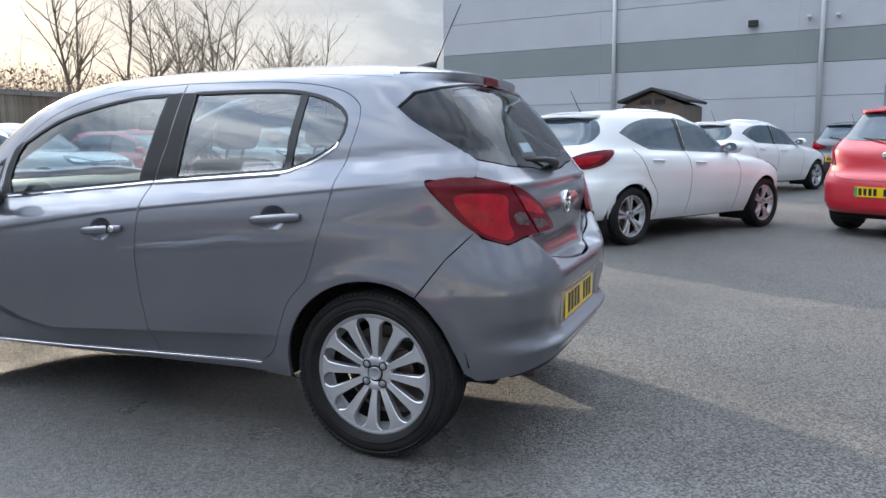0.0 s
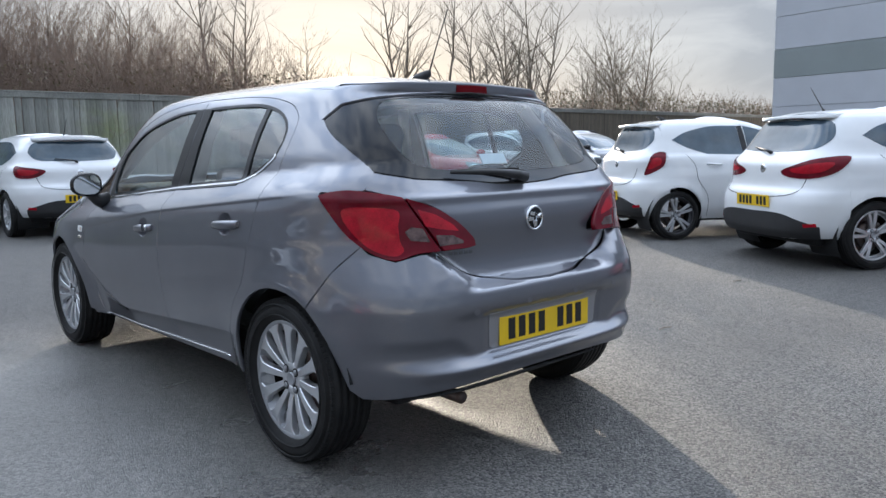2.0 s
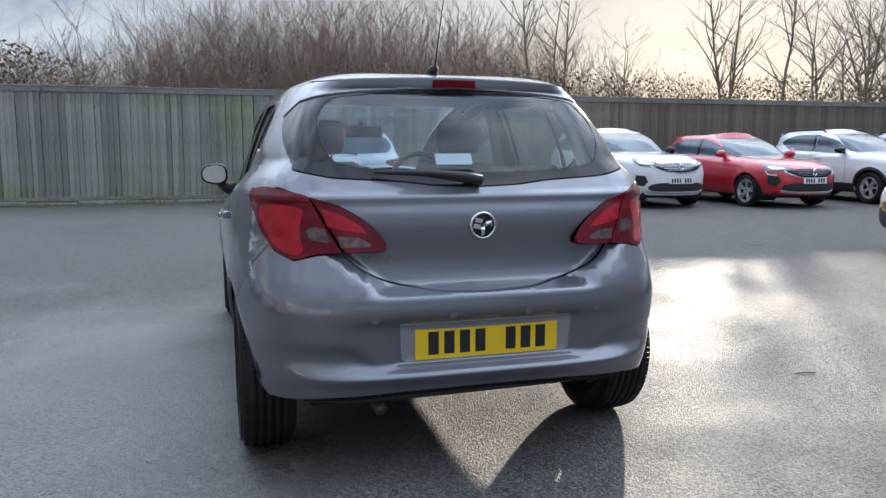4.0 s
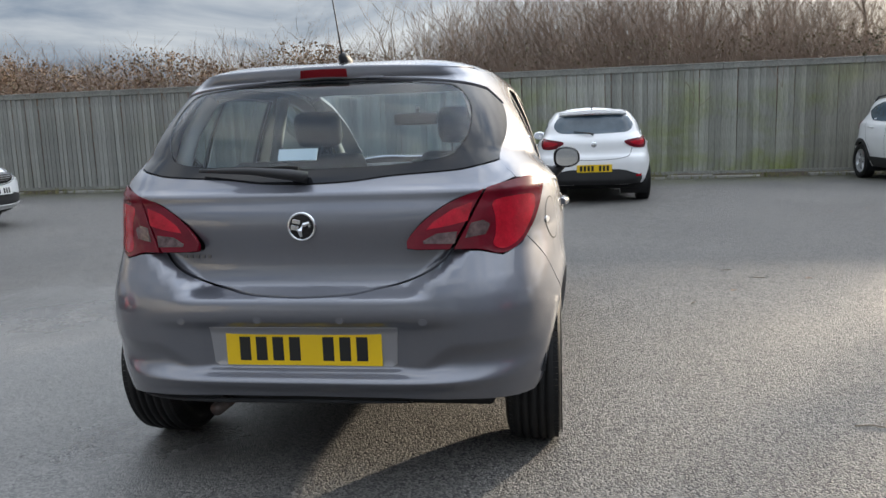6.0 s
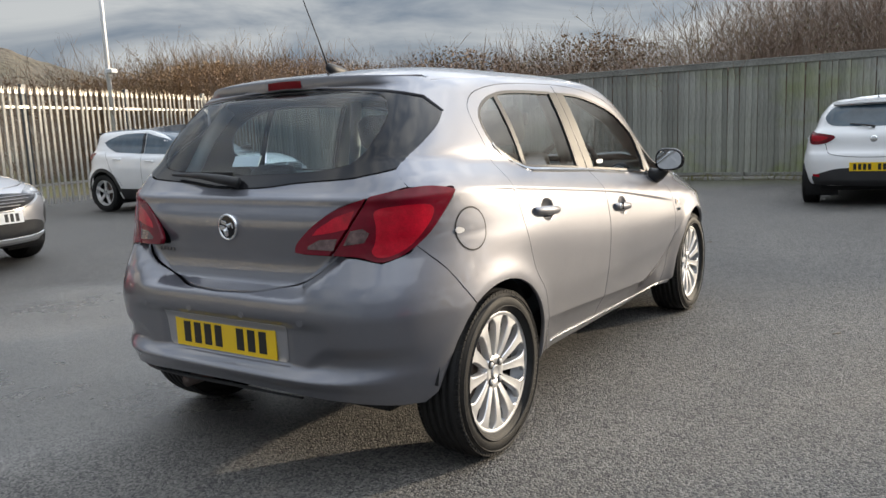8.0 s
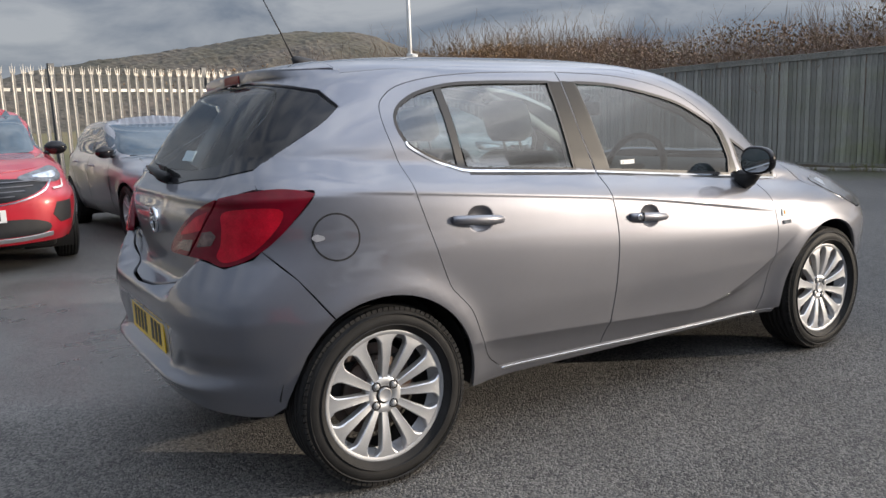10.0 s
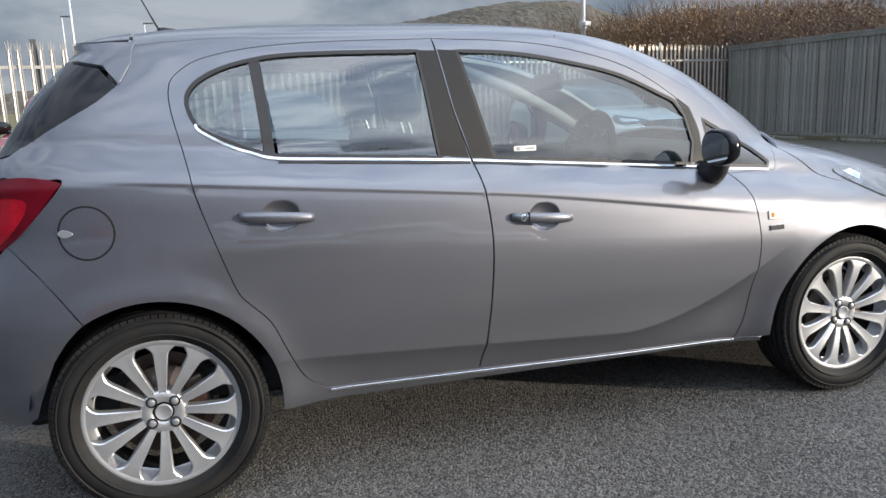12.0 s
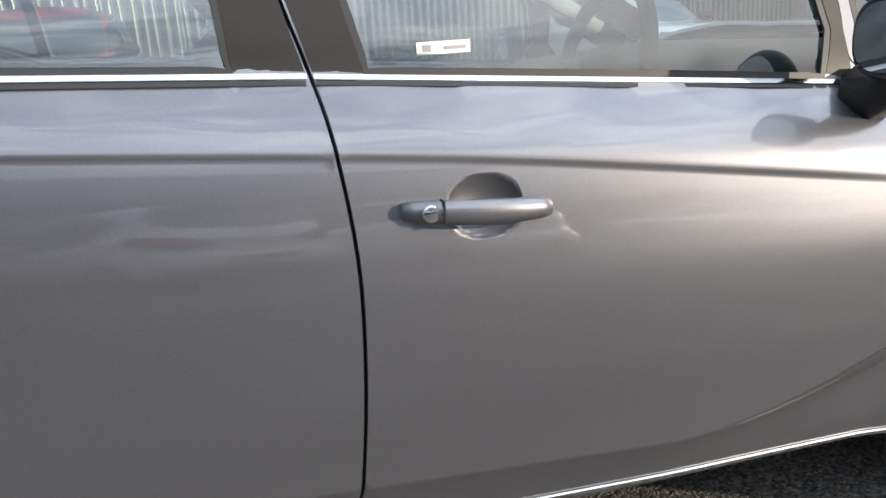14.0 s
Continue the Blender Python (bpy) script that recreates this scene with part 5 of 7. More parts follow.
        mesh_on("reflector", R, bend([(.548, .948), (.62, .962), (.70, .958), (.708, .925), (.672, .868), (.625, .822), (.565, .798), (.535, .815), (.545, .850), (.548, .900)], 4, True), (), 0.015, 0.0046, 0, 0.001, (), s, M["red_bright"], lo_, "bright red reflector")
        mesh_on("clear_segment", R, [(.512, .893), (.478, .886), (.458, .840), (.515, .848), (.530, .878)], (), 0.015, 0.0056, 0, 0.001, (), s, M["smoke_lens"], lo_, "clear reversing segment")
        mesh_on("reflector", R, [(.490, .950), (.435, .930), (.380, .893), (.362, .870), (.42, .880), (.470, .893)], (), 0.015, 0.0046, 0, 0.001, (), s, M["red_bright"], li_, "bright red reflector")
        mesh_on("clear_segment", R, [(.440, .862), (.385, .857), (.350, .836), (.350, .827), (.430, .824)], (), 0.015, 0.0056, 0, 0.001, (), s, M["smoke_lens"], li_, "smoked clear segment")
        # head lamp
        hl = mesh_on("head_lamp", N, bend([(1.085, .856), (1.0, .872), (.86, .846), (.72, .808), (.60, .765), (.62, .70), (.75, .695), (.88, .725), (.99, .785)], 4, True), (), 0.025, 0.004, 0, 0.02, (), s, M["lamp_glass"], car, "clear head lamp")
        mesh_on("indicator", N, [(1.03, .852), (.97, .858), (.93, .835), (.985, .815)], (), 0.02, 0.0055, 0, 0.001, (), s, M["chrome"], hl)
        # door mirror
        mir = thing_part(car, "door_mirror", "black door mirror on a short foot")
        bm = bmesh.new()
        bmesh.ops.create_uvsphere(bm, u_segments=28, v_segments=18, radius=1, matrix=Matrix.Rotation(radians(90), 4, "Y"))
        power = lambda c, e: math.copysign(abs(c) ** e, c)
        for v in bm.verts:
            x, y, z = v.co
            drop = 1 - .10 * (s * y + 1)  # the case is lower at its outer end
            v.co = Vector((.043 * x if x > 0 else -.022 * (1 - (1 - min(-x * 1.6, 1)) ** 2), .079 * power(y, .78), power(z, .78) * (.074 if z > 0 else .066) * drop))
        o = part("mirror_case", bm, M["gloss_black"], mir, "glossy black mirror case", True)
        o.matrix_basis = pose(1.862, s * .868, .985, 0, 0, -4 * s)
        bm = bmesh.new()
        ring = []
        for a in np.linspace(0, math.tau, 41)[:-1]:
            y, z = .066 * power(math.cos(a), .78), power(math.sin(a), .78)
            ring.append(bm.verts.new((-.0234, y, z * (.061 if z > 0 else .053) * (1 - .10 * (s * y / .1 + 1)))))
        bm.faces.new(ring)
        bmesh.ops.recalc_face_normals(bm, faces=bm.faces)
        g_ = part("mirror_glass", bm, M["mirror"], mir, "mirror glass")
        g_.matrix_basis = o.matrix_basis.copy()
        bm = bmesh.new()
        tube(bm, [(1.91, s * .755, .893), (1.905, s * .80, .905), (1.895, s * .845, .945)], .03, 10, [.052, .034, .026])
        part("mirror_foot", bm, M["plastic"], mir, "", True)
        # side repeater and trim badge on the wing
        p = B.at_side(np.array([2.135]), np.array([.733]), s)[0]
        sr = box_part("wing_lamp", (-.034, .034, -.003, .004, -.017, .017), M["plate_white"], car, .004, "small clear side lamp")
        ends = B.at_side(np.array([2.105, 2.165, 2.135, 2.135]), np.array([.733, .733, .685, .745]), s)
        yaw = math.degrees(math.atan2(ends[1][1] - ends[0][1], ends[1][0] - ends[0][0]))
        lean = -math.degrees(math.atan2(ends[3][1] - ends[2][1], ends[3][2] - ends[2][2]))
        sr.matrix_basis = pose(p[0], p[1] + .002 * s, p[2], lean, 0, yaw)
        box_part("amber_bulb", (-.024, -.010, -.0046, .0046, -.009, .009), M["amber"], sr, .002)
        for k in range(2):
            o = box_part("badge_bar", (-.031 + .031 * k, -.003 + .031 * k, -.003, .003, -.009, .009), M["chrome"], sr, .001)
            o.location = (0.002, 0, -.046)
        if s < 0:  # fuel flap and its catch
            cx, cz = -.146, .861
            ring = [(cx + .076 * math.cos(a), cz + .076 * math.sin(a)) for a in np.linspace(0, math.tau, 49)[:-1]]
            ring2 = [(cx + .0702 * math.cos(a), cz + .0702 * math.sin(a)) for a in np.linspace(0, math.tau, 49)[:-1]]
            mesh_on("flap_seam", S, ring, [ring2], .01, .0008, 0, 0, (), s, M["dark"], car)
            flap = mesh_on("fuel_flap", S, ring2, (), .018, .0016, 0, .002, (), s, paint, car, "round fuel filler flap")
            mesh_on("flap_catch", S, bend([(cx - .075, cz + .002), (cx - .062, cz + .012), (cx - .04, cz + .006), (cx - .036, cz), (cx - .04, cz - .006), (cx - .062, cz - .010)], 3, True), (), .008, .004, 0, .004, (), s, M["alloy"], flap, "pale metal catch")
        mesh_on("wheel_housing", lambda u, v, sd: np.stack([.36 * np.cos(u), sd * v, .31 + .36 * np.sin(u)], -1), [(-.12, .45), (3.0, .45), (3.0, .77), (-.12, .77)], (), .12, 0, 0, 0, (), s, M["dark"], car)
        mesh_on("wheel_housing", lambda u, v, sd: np.stack([2.51 + .36 * np.cos(u), sd * v, .31 + .36 * np.sin(u)], -1), [(0.0, .45), (3.25, .45), (3.25, .77), (0.0, .77)], (), .12, 0, 0, 0, (), s, M["dark"], car)
    # tailgate, rear window, spoiler
    plain_rear = R

    def R(u, v, q=1):
        """The rear surface with the tailgate's lower face drawn in above the bumper's shelf."""
        p = plain_rear(u, v, q)
        z = np.asarray(v, float)
        edge = .29 + 1.15 * np.clip(z - .70, 0, .12)
        p[..., 0] += .074 * (1 - ease(-.012, .075, np.abs(u) - edge)) * ease(.655, .700, z) * (1 - ease(.70, .955, z))
        return p
    lamp_in = [(.428, .812), (.405, .809), (.33, .811), (.306, .815), (.312, .845), (.365, .904), (.444, .958), (.524, .985), (.642, 1.019)]
    gate_r = bend([(.0, .668), (.135, .674), (.215, .687), (.28, .702), (.345, .735), (.392, .772), (.428, .812)], 5)
    glass_low = [(.612, 1.078), (.52, 1.060), (.456, 1.050), (.274, 1.038), (.15, 1.024), (0, 1.018)]
    half_gate = outline(gate_r, bend(lamp_in, 4), [(.642, 1.019), (.612, 1.078)], bend(glass_low, 4))
    gate = outline(half_gate, mirrored(half_gate)[1:-1])
    g = mesh_on("tailgate", R, gate, (), .026, 0, .0034, .016, [[(u, z) for u in np.arange(-.56, .57, .013)] for z in (.955, .963, .971, .979, .987, .995, 1.003, 1.011, .68, .69, .70, .71, .72, .735, .745, .755, .765)], 1, paint, car)
    # black glazed surround with the clear pane in it
    sur = outline(bend(glass_low[::-1], 4), bend([(.612, 1.078), (.70, 1.155), (.775, 1.215), (.815, 1.262)], 4), [(.815, 1.262), (.735, 1.315)], bend([(.735, 1.315), (.588, 1.338), (.345, 1.358), (0, 1.370)], 4))
    sur_full = outline(sur, mirrored(sur)[1:-1])
    pane = bend([(0, 1.066), (.25, 1.072), (.44, 1.092), (.505, 1.13), (.56, 1.20), (.592, 1.27), (.575, 1.322), (.50, 1.338), (.3, 1.352), (0, 1.360)], 4)
    pane_full = outline(pane, mirrored(pane)[1:-1])
    rw = mesh_on("rear_window", R, sur_full, [pane_full], .03, 0, .002, .010, (), 1, M["gloss_black"], car, "black edged rear window")
    mesh_on("rear_pane", R, pane_full, (), .05, -.002, 0, .003, (), 1, M["glass"], rw, "clear tinted rear glass")
    face = outline(bend([(0, 1.371), (.345, 1.360), (.588, 1.341), (.74, 1.319)], 4), [(.74, 1.319), (.822, 1.262), (.828, 1.33), (.792, 1.392)], bend([(.70, 1.397), (.4, 1.398), (0, 1.399)], 4))

    def lip(u, v, q=1):
        """The spoiler's upright rear face, which turns into the body towards its ends."""
        u, v = np.asarray(u, float), np.asarray(v, float)
        p, foot = R(u, v, q), R(u, np.minimum(v, 1.371), q)
        foot[..., 0] -= .010 * ease(1.366, 1.374, v)
        foot[..., 2] += np.maximum(v - 1.371, 0) * (1.40 - .9 * (u / .8) ** 2)
        w = (1 - ease(.50, .80, np.abs(u)))[..., None]
        return p * (1 - w) + foot * w
    sp = mesh_on("spoiler", lip, outline(face, mirrored(face)[1:-1]), (), .02, .004, .003, .02, [[(u, z) for u in np.arange(-.7, .71, .02)] for z in (1.372, 1.376, 1.385)], 1, paint, car, "roof spoiler in body colour")
    rim = bend([(.79, 1.392), (.70, 1.397), (.4, 1.398), (0, 1.399)], 4)
    back = lip(np.array([q[0] for q in rim]), np.array([q[1] for q in rim]))[::-1]
    half_sp = outline([(.004, 0), (.004, float(B.half(.004, 1.386)))], [(p[0], p[1]) for p in back[::-1]])

    def deck(u, v, q=1):
        """From the roof's end back to the lip."""
        u, v = np.asarray(u, float), np.asarray(v, float)
        av = np.abs(v)
        xb, zb = np.interp(av, back[:, 1], back[:, 0]), np.interp(av, back[:, 1], back[:, 2])
        z0 = T(np.full(len(u), .004), np.minimum(av, float(B.half(.004, 1.386)) - .002))[:, 2]
        f = np.clip((.004 - u) / (.004 - xb), 0, 1)
        return np.stack([u, v, z0 * (1 - f) + zb * f + .010 * f * (1 - f)], -1)
    mesh_on("spoiler_top", deck, outline(half_sp, [(x, -y) for x, y in half_sp[::-1]][1:-1]), (), .03, .004, .003, .012, (), 1, paint, sp)
    lampz = bend([(-.122, 1.375), (0, 1.376), (.122, 1.375)], 3) + bend([(.118, 1.394), (0, 1.395), (-.118, 1.394)], 3)
    mesh_on("brake_lamp", lip, lampz, (), .02, .008, 0, .012, (), 1, M["brake_red"], sp, "dark red high brake lamp")
    # roof, windscreen, bonnet
    edge = [(x, float(B.half(x, float(rail(x))))) for x in np.linspace(.010, 1.38, 30)]
    head = bend([edge[-1], (1.43, .50), (1.50, .30), (1.525, 0)], 5)
    half_roof = outline([(.010, 0)], edge, head)
    mesh_on("roof", T, outline(half_roof, [(x, -y) for x, y in half_roof[::-1]][1:-1]), (), .045, 0, .0015, .012, (), 1, paint, car)
    mesh_on("headliner", T, outline(half_roof, [(x, -y) for x, y in half_roof[::-1]][1:-1]), (), .09, -.035, .03, 0, (), 1, M["trim_light"], car, "pale cloth roof lining")
    side = [(x, float(B.half(x, float(rail(x))))) for x in np.linspace(1.38, 2.24, 20)]
    base = bend([side[-1], (2.34, .48), (2.42, .22), (2.44, 0)], 5)
    inner = [(x, y - .052 - .02 * float(ease(1.38, 2.24, x))) for x, y in side]
    half_ws = outline([p for p in head[::-1] if p[1] < inner[0][1]], inner, [p for p in base if p[1] < inner[-1][1]])
    wsf = outline(half_ws, [(x, -y) for x, y in half_ws[::-1]][1:-1])
    mesh_on("windscreen", T, wsf, (), .06, -.003, .001, .004, (), 1, M["glass"], car, "clear windscreen")
    for k in (1, -1):
        mesh_on("a_pillar", T, [(x, k * y) for x, y in outline([head[1]], side, [base[1]], inner[::-1])], (), .03, 0, .0005, .012, (), 1, paint, car)
        mesh_on("a_pillar_lining", T, [(x, k * y) for x, y in outline(side, [(x, y - .03) for x, y in inner[::-1]])], (), .03, -.03, 0, .02, (), 1, M["trim_light"], car, "pale pillar lining")
    hood_side = bend([(2.275, .66), (2.36, .703), (2.47, .735), (2.60, .742), (2.75, .70), (2.95, .58), (3.1, .40), (3.19, .18), (3.21, 0)], 5)
    half_hood = outline([(2.46, 0), (2.44, .22), (2.36, .48), (2.275, .66)], hood_side)
    mesh_on("bonnet", T, outline(half_hood, [(x, -y) for x, y in half_hood[::-1]][1:-1]), (), .04, 0, .002, .014, (), 1, paint, car)
    # bumpers
    bt = outline(gate_r, [(.428, .806), (.495, .800), (.56, .781), (.635, .808), (.655, .832)], [(.746, .741), (.838, .608)], [(.80, .56), (.765, .50), (.725, .40), (.70, .335)], [(.66, .305), (.60, .305), (.45, .325), (.25, .338), (0, .34)])
    def bumper_face(u, v, q=1):
        """The rear surface with a pocket for the plate and a hollow either side under the shoulder."""
        p = R(u, v, q)
        au = np.abs(u)
        pocket = (1 - ease(.262, .285, au)) * ease(.425, .437, v) * (1 - ease(.572, .592, v))
        ridge = .520 - .10 * ease(.42, .26, au)
        hollow = ease(.28, .40, au) * (1 - ease(.52, .72, au)) * ease(.405, .45, v) * (1 - ease(ridge - .055, ridge, v))
        lip = np.exp(-((v - .392) / .017) ** 2) * (1 - ease(.34, .66, au))
        tuck = (1 - ease(.24, .46, au)) * ease(.40, .44, v) * (1 - ease(.555, .60, v))
        p[..., 0] += .028 * tuck + .006 * pocket + .016 * hollow - .020 * lip
        return p
    bumper = mesh_on("rear_bumper", bumper_face, outline(bt, mirrored(bt)[1:-1]), (), .024, 0, .0022, .018, [[(u, z) for u in np.arange(-.72, .73, .013)] for z in (.39, .398, .404, .41, .416, .422, .43, .44, .455, .47, .482, .49, .498, .506, .514, .522, .53, .572, .58, .588, .596, .635, .645, .655, .665, .675, .685, .70)], 1, paint, car, "body-coloured rear bumper")
    dif = [(.60, .335), (.45, .355), (.25, .365), (0, .367), (0, .312), (.3, .308), (.55, .292)]
    mesh_on("bumper_underside", R, outline(dif, mirrored(dif)[1:-1]), (), .03, -.014, 0, .01, (), 1, M["plastic"], bumper, "black lower bumper edge")
    recess = [(.262, .570), (.258, .448), (.245, .438), (-.245, .438), (-.258, .448), (-.262, .570)]
    mesh_on("plate_recess", bumper_face, recess, (), .03, .002, 0, .002, (), 1, M["silver"], bumper, "paler panel round the number plate")
    plate_on(car, pose(-.5725, 0, .497, 0, 0, 0), face=M["plate_yellow"], blocks=(1, 1, 1, 1, 0, 1, 1, 1))
    for u in (-.33, -.115, .115, .33):
        mesh_on("parking_sensor", R, [(u + .011 * math.cos(a), .602 - .03 * abs(u) + .011 * math.sin(a)) for a in np.linspace(0, math.tau, 17)[:-1]], (), .01, .0005, 0, .0004, (), 1, paint, bumper)
    fb = outline([(0, .70), (.3, .70), (.6, .69), (.80, .69), (.93, .745), (.962, .735), (.965, .66), (.960, .612), (.935, .588)], [(.90, .542), (.862, .486), (.838, .42), (.826, .371), (.812, .30), (.806, .249)], [(.6, .22), (0, .22)])
    mesh_on("front_bumper", N, outline(fb, mirrored(fb)[1:-1]), (), .05, 0, .002, .016, (), 1, paint, car, "body-coloured front bumper")
    gr = outline([(0, .86), (.3, .85), (.55, .80), (.6, .70), (0, .70)])
    mesh_on("nose_panel", N, outline(gr, mirrored(gr)[1:-1]), (), .05, -.004, 0, .01, (), 1, M["plastic"], car)
    # badge, script, wiper, aerial
    p = R(np.array([0.0]), np.array([.886]))[0]
    bm = bmesh.new()
    lathe(bm, [(.012, .046), (-.004, .0485), (-.010, .046), (-.010, .041), (-.006, .040)], 40)
    badge = part("round_badge", bm, M["chrome"], car, "round chrome badge with plain shapes")
    badge.matrix_basis = pose(p[0], 0, .886, 0, 12, -90)
    bm = bmesh.new()
    lathe(bm, [(-.006, .040), (-.0075, .02), (-.008, .0001)], 32)
    part("badge_field", bm, M["gloss_black"], badge)
    bm = bmesh.new()
    block(bm, -.032, -.006, -.0105, -.007, .006, .020, .001)
    block(bm, -.034, -.008, -.0105, -.007, -.016, .000, .001)
    tube(bm, [(.006, -.0095, -.032), (-.002, -.0095, -.012), (.008, -.0095, .008), (.024, -.0095, .018), (.028, -.0095, .004)], .006, 8, [.006, .011, .010, .007, .004])
    part("badge_shape", bm, M["chrome"], badge)
    for k in range(5):
        o = box_part("script_bar", (-.0015, .0015, -.0075, .0075, -.006, .006), M["alloy_dark"], car, .001)
        qq = R(np.array([.362 - .0185 * k]), np.array([.789]))[0]
        o.matrix_basis = pose(qq[0] - .001, qq[1], .789, 0, 8, -12)
    wip = thing_part(car, "rear_wiper", "black rear wiper with its arm")
    bm = bmesh.new()
    w0, w1 = R(np.array([-.01]), np.array([1.040]))[0], R(np.array([.36]), np.array([1.062]))[0]
    tube(bm, [(w0[0] - .02, w0[1], w0[2]), (w0[0] - .035, w0[1] + .06, w0[2] + .012), ((w0[0] + w1[0]) / 2 - .04, (w0[1] + w1[1]) / 2, 1.066), (w1[0] - .022, w1[1], w1[2] + .008)], .01, 8, [.020, .018, .012, .006])
    part("wiper_arm", bm, M["plastic"], wip, "", True)
    bm = bmesh.new()
    block(bm, w0[0] - .018, w0[0] - .008, .02, .37, 1.058, 1.078, .003)
    for v in bm.verts:
        v.co.x += .09 * (v.co.y / .37) ** 2 * .6
    part("wiper_blade", bm, M["rubber"], wip)
    a = T(np.array([.10]), np.array([0.0]))[0]
    ant = thing_part(car, "roof_aerial", "thin black whip aerial on a roof foot")
    bm = bmesh.new()
    tube(bm, [(.215, 0, a[2] + .004), (.16, 0, a[2] + .008), (.11, 0, a[2] + .014), (.082, 0, a[2] + .026), (.072, 0, a[2] + .034)], .02, 12, [.006, .020, .024, .017, .007])
    part("aerial_foot", bm, M["plastic"], ant, "", True)
    bm = bmesh.new()
    tube(bm, [(.080, 0, a[2] + .02), (.03, 0, 1.575), (-.045, 0, 1.722)], .003, 6, [.0042, .0028, .0022])
    part("aerial_rod", bm, M["plastic"], ant, "", True)
    # underside, cabin
    bm = bmesh.new()
    block(bm, -.40, 3.05, -.60, .60, .25, .32, .02)
    block(bm, .36, 2.11, -.70, .70, .25, .32, .02)
    part("underbody", bm, M["dark"], car, "dark underside")
    bm = bmesh.new()
    tube(bm, [(-.20, .35, .25), (-.48, .36, .25)], .024, 12)
    part("exhaust_pipe", bm, M["disc"], car, "short exhaust pipe", True)
    bm = bmesh.new()
    block(bm, -.42, 2.25, -.70, .70, .30, .42, .02)
    block(bm, -.40, .05, -.58, .58, .42, .98, .03)
    part("cabin_floor", bm, M["seat"], car)
    bm = bmesh.new()
    block(bm, 1.72, 2.3, -.66, .66, .55, .93, .06)
    for v in bm.verts:
        if v.co.z > .8:
            v.co.z += .045 * (v.co.x - 1.72) / .58
    part("dashboard", bm, M["cabin"], car, "black dashboard", True)
    for y in (-.36, .36):
        seat(car, 1.06, y, .50, True, .42, 1.08)
        seat(car, .22, y, .50, True, .42, .86)
    bm = bmesh.new()
    ring = [(1.62 + .05 * math.sin(a), -.36 + .185 * math.cos(a), .93 + .18 * math.sin(a)) for a in np.linspace(0, math.tau, 33)]
    tube(bm, ring, .016, 8)
    tube(bm, [(1.62, -.36, .93), (1.85, -.36, .86)], .03, 8)
    block(bm, 1.60, 1.64, -.43, -.29, .88, .98, .02)
    part("steering_wheel", bm, M["cabin"], car, "black steering wheel", True)
    bm = bmesh.new()
    block(bm, 1.62, 1.65, -.12, .135, 1.21, 1.28, .012)
    tube(bm, [(1.645, 0, 1.265), (1.68, 0, 1.31)], .014, 8)
    part("rear_view_mirror", bm, M["cabin"], car, "black inside mirror", True)
    for y in (-1, 1):
        for pts in ([(.92, y * .55, 1.36), (.965, y * .60, 1.2), (.99, y * .655, .97)], [(1.40, y * .52, 1.335), (1.72, y * .565, 1.22), (2.08, y * .59, 1.03)], [(-.02, y * .50, 1.32), (-.10, y * .55, 1.2), (-.2, y * .56, 1.05)]):
            bm = bmesh.new()
            tube(bm, pts, .03, 8)
            part("pillar_lining", bm, M["trim_light"], car, "pale pillar lining", True)
    box_part("window_sticker", (1.165, 1.245, -.7215, -.7205, 1.008, 1.026), M["paper"], car, 0, "small white sticker in the side window")
    box_part("print_bar", (1.205, 1.238, -.7222, -.7214, 1.014, 1.019), M["alloy_rim"], car, 0)
    box_part("print_spot", (1.174, 1.186, -.7222, -.7214, 1.012, 1.022), M["alloy_rim"], car, 0)
    o = box_part("paper_sheet", (-.004, .0, -.068, .068, -.022, .022), M["paper"], car, 0, "white paper sheet behind the rear glass")
    o.matrix_basis = pose(-.350, .055, 1.110, 0, 30, 0)
    wheel = wheel_maker(M["alloy"], 4, M["alloy_rim"])
    for x in (0, 2.51):
        for s in (1, -1):
            wheel(car, x, .722, .31, s, 0, 14 if x else 3)
    return car


def thing_part(car, name, label):
    """A part that carries pieces of its own."""
    o = new(name)
    o.parent = car
    o.empty_display_size = 0.05
    return tagged(o, label)


corsa = build_corsa()


# ---- the other parked cars ----
DARK_GLASS = material("dark_car_window", (0.035, 0.058, 0.080), 0.05, vary=0.5, scale=3, coat=0.0, spec=0.7, tint=(0.075, 0.11, 0.14))
WHEELS = dict(
    silver=wheel_maker(M["alloy"], 5, spokes=10, style="pair"),
    dark=wheel_maker(M["alloy"], 5, M["alloy_dark"], spokes=10, style="pair", radius=0.295),
    five=wheel_maker(M["alloy"], 5, spokes=5, style="five", radius=0.33, rim=0.225),
    fan=wheel_maker(M["alloy"], 5, spokes=9, style="pair", radius=0.32, rim=0.215),
)


